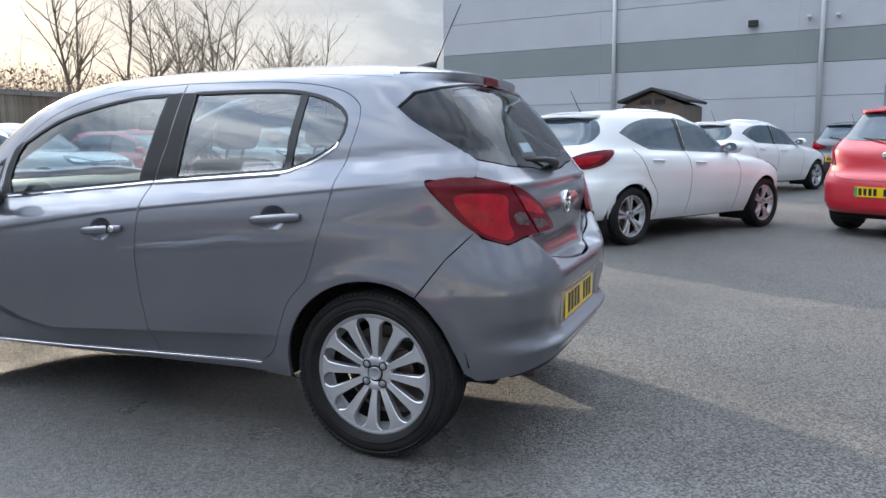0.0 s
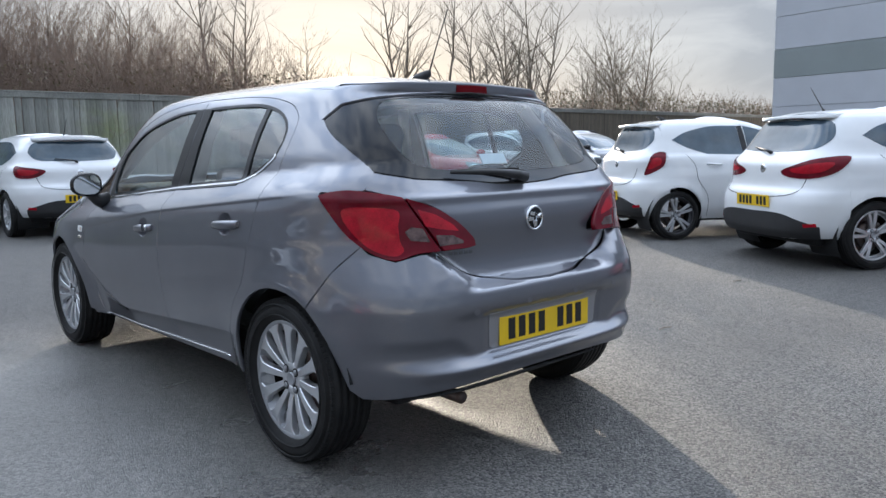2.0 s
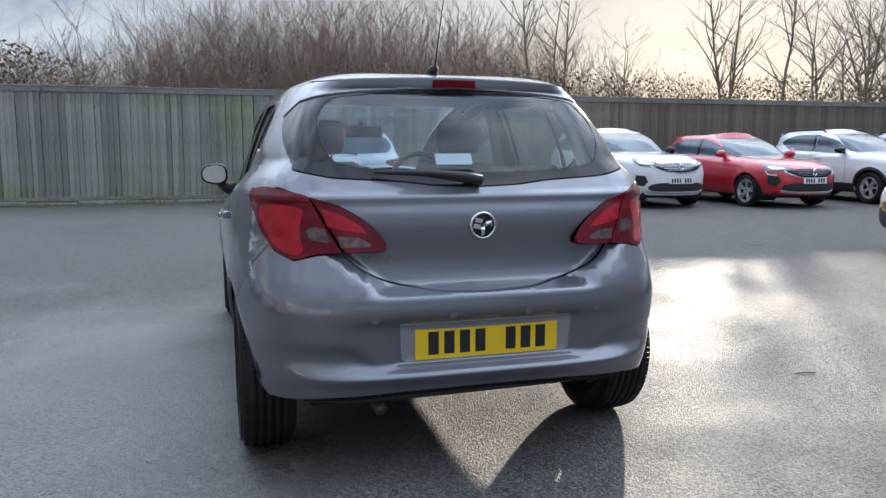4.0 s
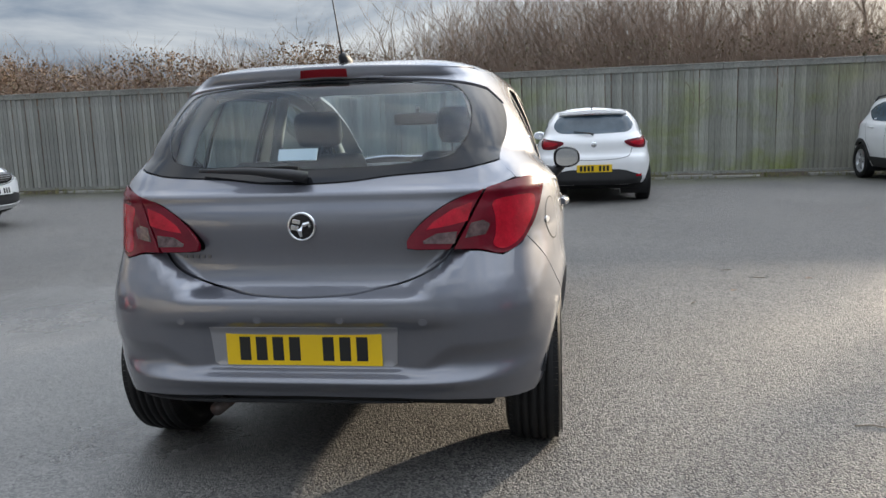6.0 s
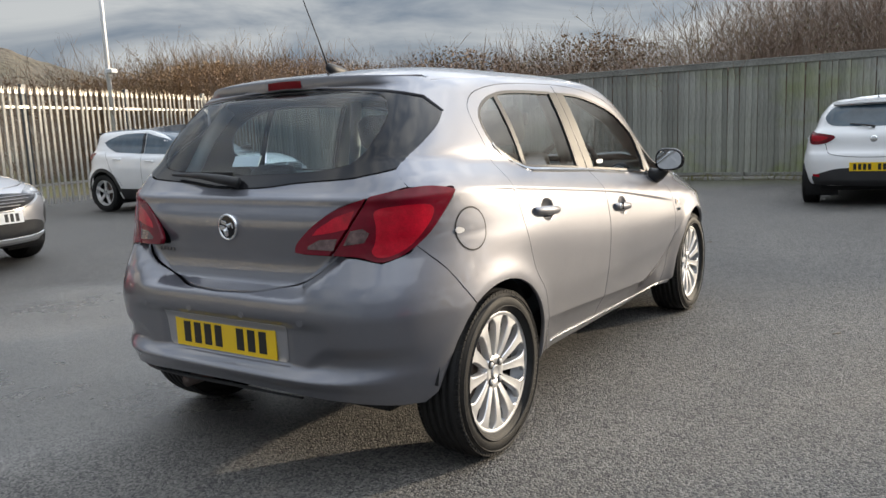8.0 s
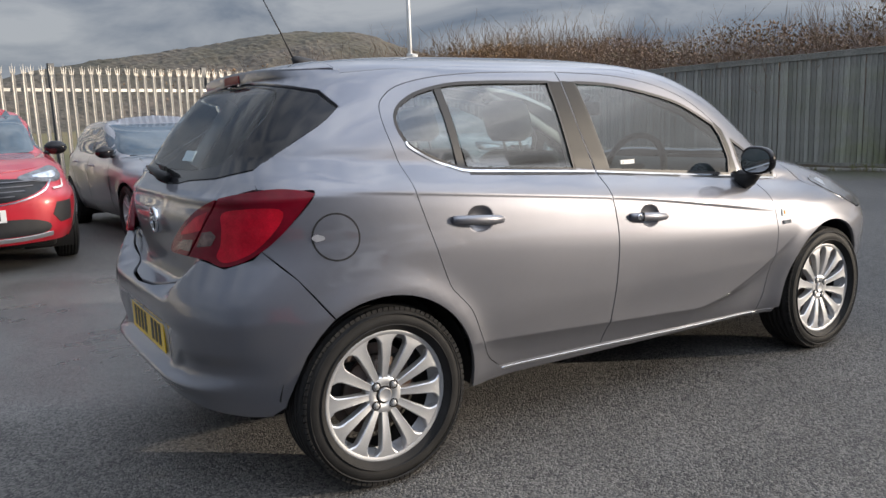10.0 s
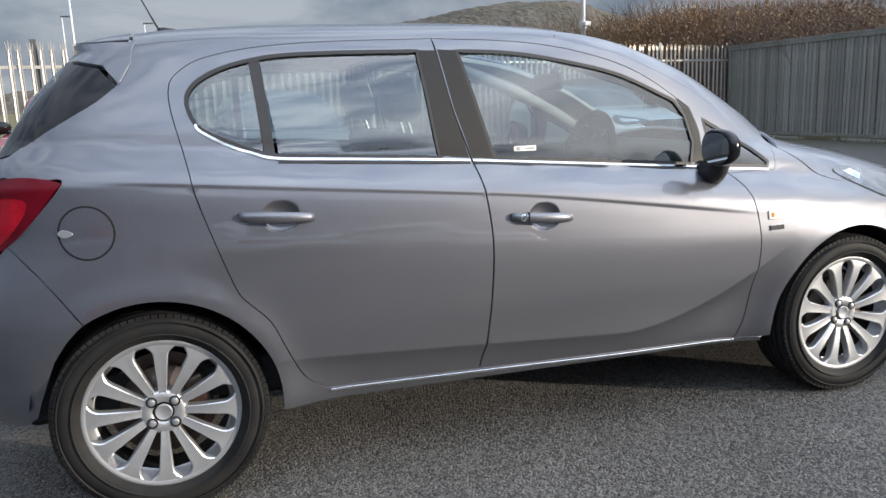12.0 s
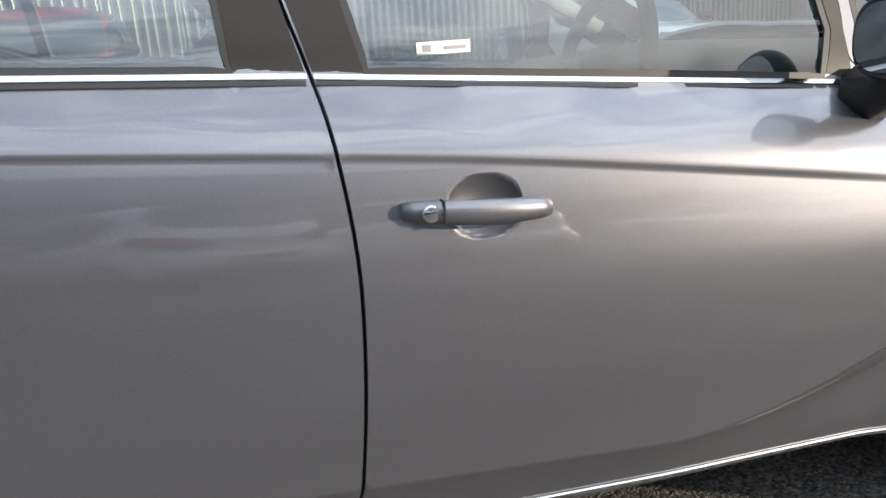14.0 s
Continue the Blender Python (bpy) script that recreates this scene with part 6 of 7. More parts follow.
def parked_car(name, label, where, paint, base=2.57, back=0.68, front=0.81, half=0.85, high=1.49, belt=(0.98, 0.90), cowl=(2.15, 0.97), nose_z=0.74, gate=-0.30, header=1.30, pillar=0.98, quarter=0.02,
               wheel="silver", radius=0.31, roof_paint=None, clad=False, tail="wedge", plate=None, nose_plate=None, black_bumper=True, rails=False, face="plain", sweep=0.05, bright_sill=False, see=0.0, blunt=8.0, green=False, script=0, group="parked cars"):
    """A hatchback: body sides, tailgate, nose, roof, windows, lamps, bumpers, doors' shut lines, mirrors, wheels and plates."""
    H, W, f = high, half, base + front
    mid = (gate + header) / 2
    zr, zf = belt
    B = Body(
        width=((.15, .80 * W), (.25, .89 * W), (.40, .96 * W), (.60, .995 * W), (.74, W), (.84, .985 * W), (zf, .955 * W), (zf + .05, .90 * W), (zf + .10, .87 * W), (1.12, .83 * W), (H - .20, .755 * W), (H - .12, .70 * W), (H - .085, .66 * W),
               (H - .05, .54 * W), (H - .022, .36 * W), (H, 0)),
        rear=((.15, -back + .22), (.25, -back + .07), (.36, -back), (.56, -back + .005), (.68, -back + .03), (.74, -back + .075), (zr - .06, -back + .11), (zr + .02, -back + .17), (zr + .06, -back + .21), (H - .17, gate - .02), (H - .11, gate + .03),
              (H - .06, gate + .20), (H - .03, gate + .42), (H - .01, mid - .25), (H, mid)),
        nose=((.15, f - .18), (.24, f - .06), (.38, f), (.58, f - .01), (nose_z - .06, f - .06), (nose_z, f - .13), (nose_z + .07, f - .32), (nose_z + .13, f - .58), (cowl[1], cowl[0]), (cowl[1] + .06, cowl[0] - .09),
              (H - .22, (cowl[0] * .42 + header * .58)), (H - .11, header), (H - .065, header - .2), (H - .03, header - .42), (H - .01, mid + .2), (H, mid)),
        slope=(zr - zf) / 1.6, wheels=((0, radius), (base, radius)), arch=radius + .04, flare=.014, top=H, xa=.75, xb=base * .36, nose_n=blunt)
    car = thing(name, label, "car", where, group)
    S, R, T, N = B.at_side, B.at_rear, B.at_top, B.at_nose
    xs, xf = -back + .42, f - .45
    rail = curve((xs - .3, H - .15), (xs, H - .105), (.3, H - .085), (pillar, H - .08), (header - .1, H - .105), (header + .22, H - .20), (cowl[0] - .2, cowl[1] + .02), (cowl[0] + .3, cowl[1] - .05))
    skin = 0.05
    hood_line = curve((cowl[0] - .2, cowl[1] - .03), (cowl[0] + .3, nose_z + .145), (f - .45, nose_z + .06), (f, nose_z))
    seam_r = lambda z: .95 * math.atan2(float(B.half(xs, z)), .5 - xs)
    cn = float(B.nose(0.6)) - 1.15
    seam_n = lambda z: .95 * math.atan2(float(B.half(xf, z)), xf - cn)
    x_top = np.linspace(cowl[0] - .12, xs, 24)
    side = outline([(radius + .045, .24), (base - radius - .045, .23)], arc(base, radius, radius + .04, 190, -10, 18), [(xf, .26), (xf, float(hood_line(xf)))], [(x, float(hood_line(x))) for x in np.linspace(xf, cowl[0] - .1, 8)],
                   [(x, float(rail(x))) for x in x_top], [(xs, .30)], arc(0, radius, radius + .04, 190, -10, 18))
    zt = H - .145
    bz = lambda x: zr + (zf - zr) * x / 1.75
    wr = bend([(quarter - .10, zr + .14 + sweep), (quarter + .06, zr + .05 + sweep), (quarter + .30, bz(quarter + .3) + .03)], 4) + [(pillar - .05, bz(pillar) + .03), (pillar - .085, zt + .01)] + bend([(pillar - .35, zt + .012), (quarter + .35, zt), (quarter + .08, zt - .06), (quarter - .10, zr + .14 + sweep)], 4)[:-1]
    wf = [(pillar + .03, bz(pillar) + .03), (cowl[0] - .30, bz(cowl[0] - .3) + .035), (cowl[0] - .32, zf + .14)] + bend([(cowl[0] - .42, zf + .20), ((cowl[0] + header) / 2 - .16, H - .26), (header - .12, zt - .02), (pillar + .005, zt + .012)], 4)
    trim = M["plastic"]
    for s in (1, -1):
        sd = mesh_on("body_side", S, side, (), skin, 0, 0, .01, (), s, paint, car)
        mesh_on("rear_side_window", S, wr, (), .06, .003, 0, .004, (), s, DARK_GLASS, sd, "dark side window")
        mesh_on("front_side_window", S, wf, (), .06, .003, 0, .004, (), s, DARK_GLASS, sd, "dark side window")
        strip_on("pillar_trim", S, [(pillar - .015, bz(pillar) + .03), (pillar - .045, zt + .01)], .07, .0035, M["gloss_black"], sd, s)
        # shut lines
        strip_on("shut_line", S, bend([(pillar - .02, zt + .03), (pillar, bz(pillar)), (pillar + .03, .7), (pillar + .0, .28)], 5), .005, .0015, M["dark"], sd, s, .001)
        strip_on("shut_line", S, bend([(quarter + .02, zr + .03), (quarter + .13, zr - .12), (.26, .72), (radius + .10, .52), (radius + .12, .28)], 5), .005, .0015, M["dark"], sd, s, .001)
        strip_on("shut_line", S, bend([(cowl[0] - .18, zf - .03), (cowl[0] - .13, .70), (cowl[0] - .16, .45), (cowl[0] - .18, .28)], 5), .005, .0015, M["dark"], sd, s, .001)
        for hx, hz in ((quarter + .28, zr - .10), (pillar + .12, (zr + zf) / 2 - .10)):
            bm = bmesh.new()
            y = float(B.half(hx + .1, hz))
            tube(bm, [(hx, s * (y - .004), hz), (hx + .04, s * (y + .026), hz), (hx + .16, s * (y + .026), hz - .006), (hx + .20, s * (y - .004), hz - .008)], .013, 6)
            part("door_handle", bm, paint, sd, "", True)
        # mirror
        mx = cowl[0] - .30
        my = float(B.half(mx, zf + .05))
        bm = bmesh.new()
        bmesh.ops.create_uvsphere(bm, u_segments=14, v_segments=8, radius=1, matrix=pose(mx + .02, s * (my + .11), zf + .10, 0, 0, -10 * s) @ Matrix.Diagonal((.075, .115, .075, 1)))
        tube(bm, [(mx + .03, s * (my - .01), zf + .03), (mx + .02, s * (my + .06), zf + .07)], .03, 6)
        part("door_mirror", bm, M["gloss_black"] if (clad or roof_paint) else paint, car, "", True)
        bm = bmesh.new()
        bmesh.ops.create_circle(bm, cap_ends=True, segments=16, radius=1, matrix=pose(mx - .052, s * (my + .115), zf + .10, 0, -90, 0) @ Matrix.Diagonal((.055, .088, 1, 1)))
        part("mirror_glass", bm, M["mirror"], car, "mirror glass")
        # wheel arches
        for wx in (0, base):
            if clad:
                mesh_on("arch_trim", S, arc(wx, radius, radius + .095, 178, 2, 20) + arc(wx, radius, radius + .035, 2, 178, 20), (), .05, .006, 0, .012, (), s, trim, sd, "black wheel arch trim")
            mesh_on("wheel_housing", lambda u, v, q, wx=wx: np.stack([wx + (radius + .05) * np.cos(u), q * v, radius + (radius + .05) * np.sin(u)], -1), [(-.5, .4), (3.7, .4), (3.7, W * .93), (-.5, W * .93)], (), .2, 0, 0, 0, (), s, M["dark"], car)
            WHEELS[wheel](car, wx, W - .105, radius, s, 0, 17 * (wx > 0) + 9 * s)
        if clad:
            mesh_on("sill_trim", S, [(radius + .08, .24), (base - radius - .08, .23), (base - radius - .08, .40), (radius + .08, .42)], (), .06, .006, 0, .01, (), s, trim, sd, "black sill trim")
        # tail lamps
        zt_ = zr - .02
        u0 = float(seam_r(zt_))
        if tail == "wedge":
            lamp = bend([(u0 + .02, zt_ + .03), (u0 - .18, zt_ + .02), (u0 - .36, zt_ - .04), (u0 - .50, zt_ - .10), (u0 - .42, zt_ - .15), (u0 - .22, zt_ - .16), (u0 - .06, zt_ - .10)], 4, True)
        elif tail == "tall":
            lamp = bend([(u0 - .04, zt_ + .06), (u0 - .16, zt_ + .05), (u0 - .20, zt_ - .06), (u0 - .24, zt_ - .20), (u0 - .14, zt_ - .17), (u0 - .03, zt_ - .08)], 4, True)
        else:
            lamp = bend([(u0 - .02, zt_ + .02), (u0 - .16, zt_ + .01), (u0 - .38, zt_ - .03), (u0 - .36, zt_ - .09), (u0 - .24, zt_ - .14), (u0 - .06, zt_ - .12)], 4, True)
        tl = mesh_on("tail_lamp", R, lamp, (), .03, .006, 0, .012, (), s, M["red_lens"], car, "red tail lamp")
        c = np.array(lamp).mean(0)
        mesh_on("reflector", R, [tuple(c + (np.array(q) - c) * (.62, .5)) for q in lamp], (), .03, .008, 0, .002, (), s, M["red_bright"], tl)
        un = float(seam_n(nose_z))
        hlz = nose_z + .01
        if face in ("plain", "suv"):
            hl = bend([(un + .06, hlz + .06), (un - .10, hlz + .04), (un - .34, hlz - .02), (un - .46, hlz - .07), (un - .30, hlz - .10), (un - .10, hlz - .08), (un + .02, hlz)], 4, True)
        else:
            hl = bend([(un + .06, hlz + .05), (un - .12, hlz + .035), (un - .36, hlz - .008), (un - .42, hlz - .045), (un - .28, hlz - .075), (un - .08, hlz - .085), (un + .03, hlz - .03)], 4, True)
        h = mesh_on("head_lamp", N, hl, (), .03, .006, 0, .014, (), s, M["lamp_glass"], car, "clear head lamp")
        c = np.array(hl).mean(0)
        mesh_on("lamp_reflector", N, [tuple(c + (np.array(q) - c) * (.55, .4)) for q in hl], (), .03, .008, 0, .002, (), s, M["chrome"], h)
        if face == "diamond":
            strip_on("day_lamp", N, bend([(un - .01, hlz - .075), (un - .05, hlz - .135), (un - .18, hlz - .150)], 4), .016, .010, M["plate_white"], h, s)
        if face != "plain":
            mesh_on("air_vent", N, [(un - .05, .62), (un - .20, .61), (un - .24, .50), (un - .18, .42), (un - .04, .44)], (), .04, .005, 0, .01, (), s, M["plastic"], car, "black side vent in the bumper")
        if rails:
            bm = bmesh.new()
            yy = .62 * W
            pts = T(np.array([gate + .15, gate + .3, .4, pillar, header - .25, header - .15]), np.full(6, yy))
            tube(bm, [(p[0], s * yy, p[2] + dz) for p, dz in zip(pts, (0, .05, .055, .055, .05, 0))], .018, 8)
            part("roof_rail", bm, M["plastic"], car, "black roof rail", True)
    # tail
    zz = np.linspace(.30, H - .11, 14)
    tailz = outline([(0, .27), (.4, .27), (.75, .29)], [(seam_r(z), z) for z in zz], [(.5, H - .10), (0, H - .10)])
    rearp = mesh_on("rear_body", R, outline(tailz, mirrored(tailz)[1:-1]), (), skin, 0, 0, .01, (), 1, paint, car)
    gl = bend([(0, zr + .055), (.30, zr + .065), (.50, zr + .085), (.60, zr + .16), (.62, H - .26), (.56, H - .16), (.3, H - .145), (0, H - .142)], 3)
    mesh_on("rear_window", R, outline(gl, mirrored(gl)[1:-1]), (), .06, .004, 0, .005, (), 1, DARK_GLASS, rearp, "dark rear window")
    strip_on("shut_line", R, bend([(-.50, zr - .14), (-.40, .68), (0, .64), (.40, .68), (.50, zr - .14)], 5), .006, .002, M["dark"], rearp, 1, .001)
    if black_bumper or clad:
        bb = bend([(.0, .50), (.30, .50), (.46, .45), (.60, .39)], 3) + [(.60, .28), (0, .27)]
        mesh_on("bumper_insert", R, outline(bb, mirrored(bb)[1:-1]), (), .05, .005, 0, .01, (), 1, trim, rearp, "black lower bumper")
    for s in (1, -1):
        strip_on("bumper_reflector", R, [(.50 * s, .40), (.58 * s, .41)], .03, .008, M["red_bright"], rearp)
    zlamp = H - .115
    strip_on("brake_lamp", R, [(-.16, zlamp), (0, zlamp + .002), (.16, zlamp)], .022, .012, M["red_lens"], rearp, 1, .01)
    bm = bmesh.new()
    w0 = R(np.array([0.0]), np.array([zr + .05]))[0]
    w1 = R(np.array([.30]), np.array([zr + .10]))[0]
    tube(bm, [(w0[0] - .02, 0, w0[2]), (w0[0] - .03, .05, w0[2] + .02), (w1[0] - .02, w1[1], w1[2])], .01, 6, [.018, .014, .007])
    part("rear_wiper", bm, trim, car, "", True)
    p = R(np.array([0.0]), np.array([zr - .10]))[0]
    bm = bmesh.new()
    lathe(bm, [(.006, .04), (-.006, .042), (-.010, .03), (-.010, .0001)], 6 if face == "diamond" else 20)
    o = part("tail_badge", bm, M["chrome"], car)
    o.matrix_basis = pose(p[0], 0, zr - .10, 0, 10, -90)
    pz = .60 if tail == "wedge" else .52
    if plate:
        q = R(np.array([0.0]), np.array([pz]))[0]
        plate_on(car, pose(q[0] - .012, 0, pz, 0, -3, 0), face=plate, green=green)
    # nose
    zz = np.linspace(float(hood_line(xf)), .30, 8)
    nz = outline([(0, nose_z + .01), (seam_n(nose_z) * .6, float(hood_line(f - .3)))], [(seam_n(z), z) for z in zz], [(.7, .26), (0, .25)])
    nosep = mesh_on("nose_body", N, outline(nz, mirrored(nz)[1:-1]), (), skin, 0, 0, .01, (), 1, paint, car)
    gz = nose_z - .05
    if face in ("diamond", "suv"):
        gd, gw = (.20, .56) if high > 1.55 else (.14, .44)
        g = bend([(0, gz + .03), (gw * .6, gz + .02), (gw, gz - .01), (gw * .86, gz - gd * .45), (gw * .5, gz - gd * .85), (0, gz - gd)], 3)
        gr = mesh_on("grille", N, outline(g, mirrored(g)[1:-1]), (), .04, .005, 0, .012, (), 1, M["gloss_black"], nosep, "black grille")
        for k in range(4):
            z = gz - .005 - gd * .21 * k
            strip_on("grille_bar", N, [(-gw * (.9 - .13 * k), z), (0, z - .004), (gw * (.9 - .13 * k), z)], .009, .013, M["chrome"] if face == "suv" else M["alloy_dark"], gr)
        lo = bend([(0, .48), (.34, .48), (.50, .42), (.44, .34), (0, .325)], 3)
        mesh_on("lower_grille", N, outline(lo, mirrored(lo)[1:-1]), (), .04, .005, 0, .012, (), 1, M["plastic"], nosep, "black lower grille")
        strip_on("skid_strip", N, bend([(-.52, .33), (-.3, .305), (0, .30), (.3, .305), (.52, .33)], 4), .035, .012, M["alloy"], nosep, 1, .014, "pale lower bumper strip")
        strip_on("bright_edge", N, bend([(-gw - .04, gz - .01), (-gw * .9, gz - gd * .5), (-gw * .5, gz - gd * .93), (0, gz - gd - .012), (gw * .5, gz - gd * .93), (gw * .9, gz - gd * .5), (gw + .04, gz - .01)], 4), .012, .011, M["chrome"], nosep)
    else:
        lo = bend([(0, .54), (.30, .53), (.42, .45), (.36, .34), (0, .32)], 3)
        mesh_on("grille", N, outline(lo, mirrored(lo)[1:-1]), (), .05, .005, 0, .012, (), 1, M["plastic"], nosep, "black grille")
        strip_on("grille_bar", N, [(-.45, nose_z - .06), (0, nose_z - .065), (.45, nose_z - .06)], .05, .008, M["gloss_black"], nosep)
    if face != "plain":
        p = N(np.array([0.0]), np.array([gz - .045]))[0]
        bm = bmesh.new()
        for a, b in (((-.045, 0), (0, .075)), ((0, .075), (.045, 0)), ((.045, 0), (0, -.075)), ((0, -.075), (-.045, 0))):
            tube(bm, [(0, a[0], a[1]), (0, b[0], b[1])], .011, 6)
        o = part("nose_badge", bm, M["chrome"], car, "diamond-shaped bright badge", True)
        o.matrix_basis = pose(p[0] + .03, 0, gz - .045, 0, -8, 0)
    if nose_plate:
        q = N(np.array([0.0]), np.array([.525]))[0]
        plate_on(car, pose(q[0] + .02, 0, .525, 0, 6, 180), face=nose_plate, green=green)
    # roof, windscreen, bonnet
    rp = roof_paint or paint
    edge = [(x, float(B.half(x, float(rail(x))))) for x in np.linspace(xs, header - .05, 16)]
    back_edge = R(np.linspace(float(seam_r(H - .11)), 0, 8), np.full(8, H - .105))
    half_roof = outline([(q[0], q[1]) for q in back_edge[::-1]], edge, [(header - .01, .45 * W), (header, .25 * W), (header + .01, 0)])
    mesh_on("roof", T, outline(half_roof, [(x, -y) for x, y in half_roof[::-1]][1:-1]), (), .05, .001, 0, .01, (), 1, rp, car)
    sde = [(x, float(B.half(x, float(rail(x))))) for x in np.linspace(header - .05, cowl[0] - .12, 12)]
    half_ws = outline([(header + .01, 0), (header, .25 * W), (header - .01, .45 * W), sde[0]], sde, [(cowl[0] - .04, .5 * W), (cowl[0] + .01, .25 * W), (cowl[0] + .02, 0)])
    ws = outline(half_ws, [(x, -y) for x, y in half_ws[::-1]][1:-1])
    mesh_on("windscreen", T, ws, (), .05, .001, 0, .006, (), 1, DARK_GLASS, car, "dark windscreen reflecting the sky")
    hd = [(x, float(B.half(x, float(hood_line(x))))) for x in np.linspace(cowl[0] - .10, xf, 8)]
    fr = N(np.linspace(float(seam_n(float(hood_line(xf)))), 0, 9), np.linspace(float(hood_line(xf)), nose_z + .012, 9))
    half_hood = outline([(cowl[0] + .02, 0), (cowl[0] + .01, .25 * W), (cowl[0] - .04, .5 * W)], hd, [(q[0], q[1]) for q in fr])
    mesh_on("bonnet", T, outline(half_hood, [(x, -y) for x, y in half_hood[::-1]][1:-1]), (), .06, .001, 0, .01, (), 1, paint, car)
    sp = outline([(gate + .22, 0), (gate + .22, .56 * W), (gate + .05, .60 * W), (gate - .045, .50 * W), (gate - .07, 0)])
    top = lambda u, v, q: np.stack([u, q * v, H - .062 - .03 * (v / W) ** 2 * 2 - .10 * np.clip(gate + .2 - u, 0, 1)], -1)
    mesh_on("spoiler", top, outline(sp, [(x, -y) for x, y in sp[::-1]][1:-1]), (), .06, 0, 0, .03, (), 1, rp, car)
    bm = bmesh.new()
    ax = gate + .34
    az = float(T(np.array([ax]), np.array([0.0]))[0][2])
    if rails or roof_paint or tail == "tall":
        tube(bm, [(ax + .06, 0, az - .003), (ax, 0, az + .03), (ax - .05, 0, az + .05)], .02, 6, [.03, .02, .005])
    else:
        tube(bm, [(ax, 0, az - .003), (ax - .02, 0, az + .02), (ax - .16, 0, az + .22)], .004, 6, [.016, .006, .003])
    part("roof_aerial", bm, trim, car, "", True)
    bm = bmesh.new()
    block(bm, -back + .25, f - .25, -W * .74, W * .74, .20, .34, .03)
    part("underbody", bm, M["dark"], car)
    return car


HEAD = math.degrees(math.atan2(-.86, -.51))
NORTH_ROW = dict(group="cars parked along the fence")
mazda = dict(base=2.57, back=.68, front=.81, half=.848, high=1.49, belt=(1.0, .92), cowl=(2.12, .98), nose_z=.76, gate=-.28, header=1.25, pillar=.98, quarter=.05, sweep=.06)
parked_car("white_hatchback", "white hatchback with silver alloy wheels and black lower bumper", pose(.70, -5.62, 0, 0, 0, HEAD), M["white"], plate=M["plate_yellow"], group="cars parked in the shade", **mazda)
parked_car("white_hatchback", "white hatchback with a short roof aerial, beside the building", pose(-.35, -13.3, 0, 0, 0, HEAD), M["white"], plate=M["plate_yellow"], group="cars parked in the shade", **mazda)
parked_car("dark_hatchback", "dark hatchback beside the grey building", pose(-3.2, -17.2, 0, 0, 0, HEAD), M["dark_paint"], plate=M["plate_yellow"], group="cars parked in the shade", **mazda)
parked_car("small_white_car", "small white city car with dark alloy wheels", pose(3.12, -6.42, 0, 0, 0, HEAD), M["white"], base=2.40, back=.52, front=.675, half=.80, high=1.485, belt=(1.0, .95), cowl=(2.02, 1.0), nose_z=.80, gate=-.18, header=1.20, pillar=.95,
           quarter=.10, wheel="dark", radius=.295, tail="tall", plate=M["plate_yellow"], group="cars parked in the shade", black_bumper=True)
parked_car("red_electric_car", "red electric hatchback with a green-edged number plate", pose(-2.93, -7.05, 0, 0, 0, HEAD - 6), M["red"], base=2.70, back=.78, front=.92, half=.885, high=1.53, belt=(1.02, .95), cowl=(2.3, 1.0), nose_z=.80, gate=-.35, header=1.35,
           tail="tall", radius=.315, plate=M["plate_yellow"], green=True, group="cars parked in the shade", black_bumper=False)
parked_car("white_hatchback", "white hatchback with a black rear bumper, facing the fence", pose(9.50, -1.34, 0, 0, 0, 0.5), M["white"], base=2.59, back=.62, front=.85, half=.866, high=1.448, belt=(.97, .90), cowl=(2.1, .95), nose_z=.74, gate=-.26, header=1.22,
           tail="short", wheel="fan", radius=.31, plate=M["plate_yellow"], **NORTH_ROW)
stepway = dict(base=2.60, back=.65, front=.84, half=.87, high=1.535, belt=(1.05, .97), cowl=(2.12, 1.03), nose_z=.86, gate=-.35, header=1.25, wheel="fan", radius=.325, clad=True, rails=True, face="suv", black_bumper=True)
parked_car("white_crossover", "white crossover with black arch trims and roof rails", pose(12.75, -7.28, 0, 0, 0, 182), M["white"], nose_plate=M["plate_white"], **stepway, **NORTH_ROW)
parked_car("red_hatchback", "red hatchback parked nose out by the fence", pose(12.1, -9.75, 0, 0, 0, 181), M["red"], base=2.58, back=.62, front=.85, half=.87, high=1.44, belt=(.97, .90), cowl=(2.1, .95), nose_z=.76, gate=-.26, header=1.22, face="diamond", nose_plate=M["plate_white"], radius=.31, **NORTH_ROW)
parked_car("white_crossover", "white crossover with roof rails beside a red car", pose(12.0, -12.6, 0, 0, 0, 181), M["white"], nose_plate=M["plate_white"], **stepway, **NORTH_ROW)
parked_car("silver_crossover", "pale grey crossover at the end of the row", pose(12.1, -15.5, 0, 0, 0, 180), M["silver"], nose_plate=M["plate_white"], **stepway, **NORTH_ROW)
parked_car("white_electric_car", "white electric hatchback with a black roof and sills", pose(6.74, 10.54, 0, 0, 0, -85), M["white"], blunt=14.0, base=2.685, back=.69, front=.82, half=.884, high=1.505, belt=(1.04, .95), cowl=(2.12, 1.0), nose_z=.81, gate=-.45, header=1.20,
           wheel="five", radius=.345, roof_paint=M["gloss_black"], clad=True, face="diamond", nose_plate=M["plate_white"], green=True, group="cars parked along the palisade")
parked_car("red_crossover", "red crossover with a bright diamond badge and white plate", pose(-.96, 8.32, 0, 0, 0, -90.5), M["red"], blunt=13.0, base=2.64, back=.75, front=.84, half=.90, high=1.576, belt=(1.06, .99), cowl=(2.1, 1.05), nose_z=.87, gate=-.42, header=1.20, wheel="five", radius=.335,
           clad=True, face="diamond", nose_plate=M["plate_white"], group="cars parked along the palisade")
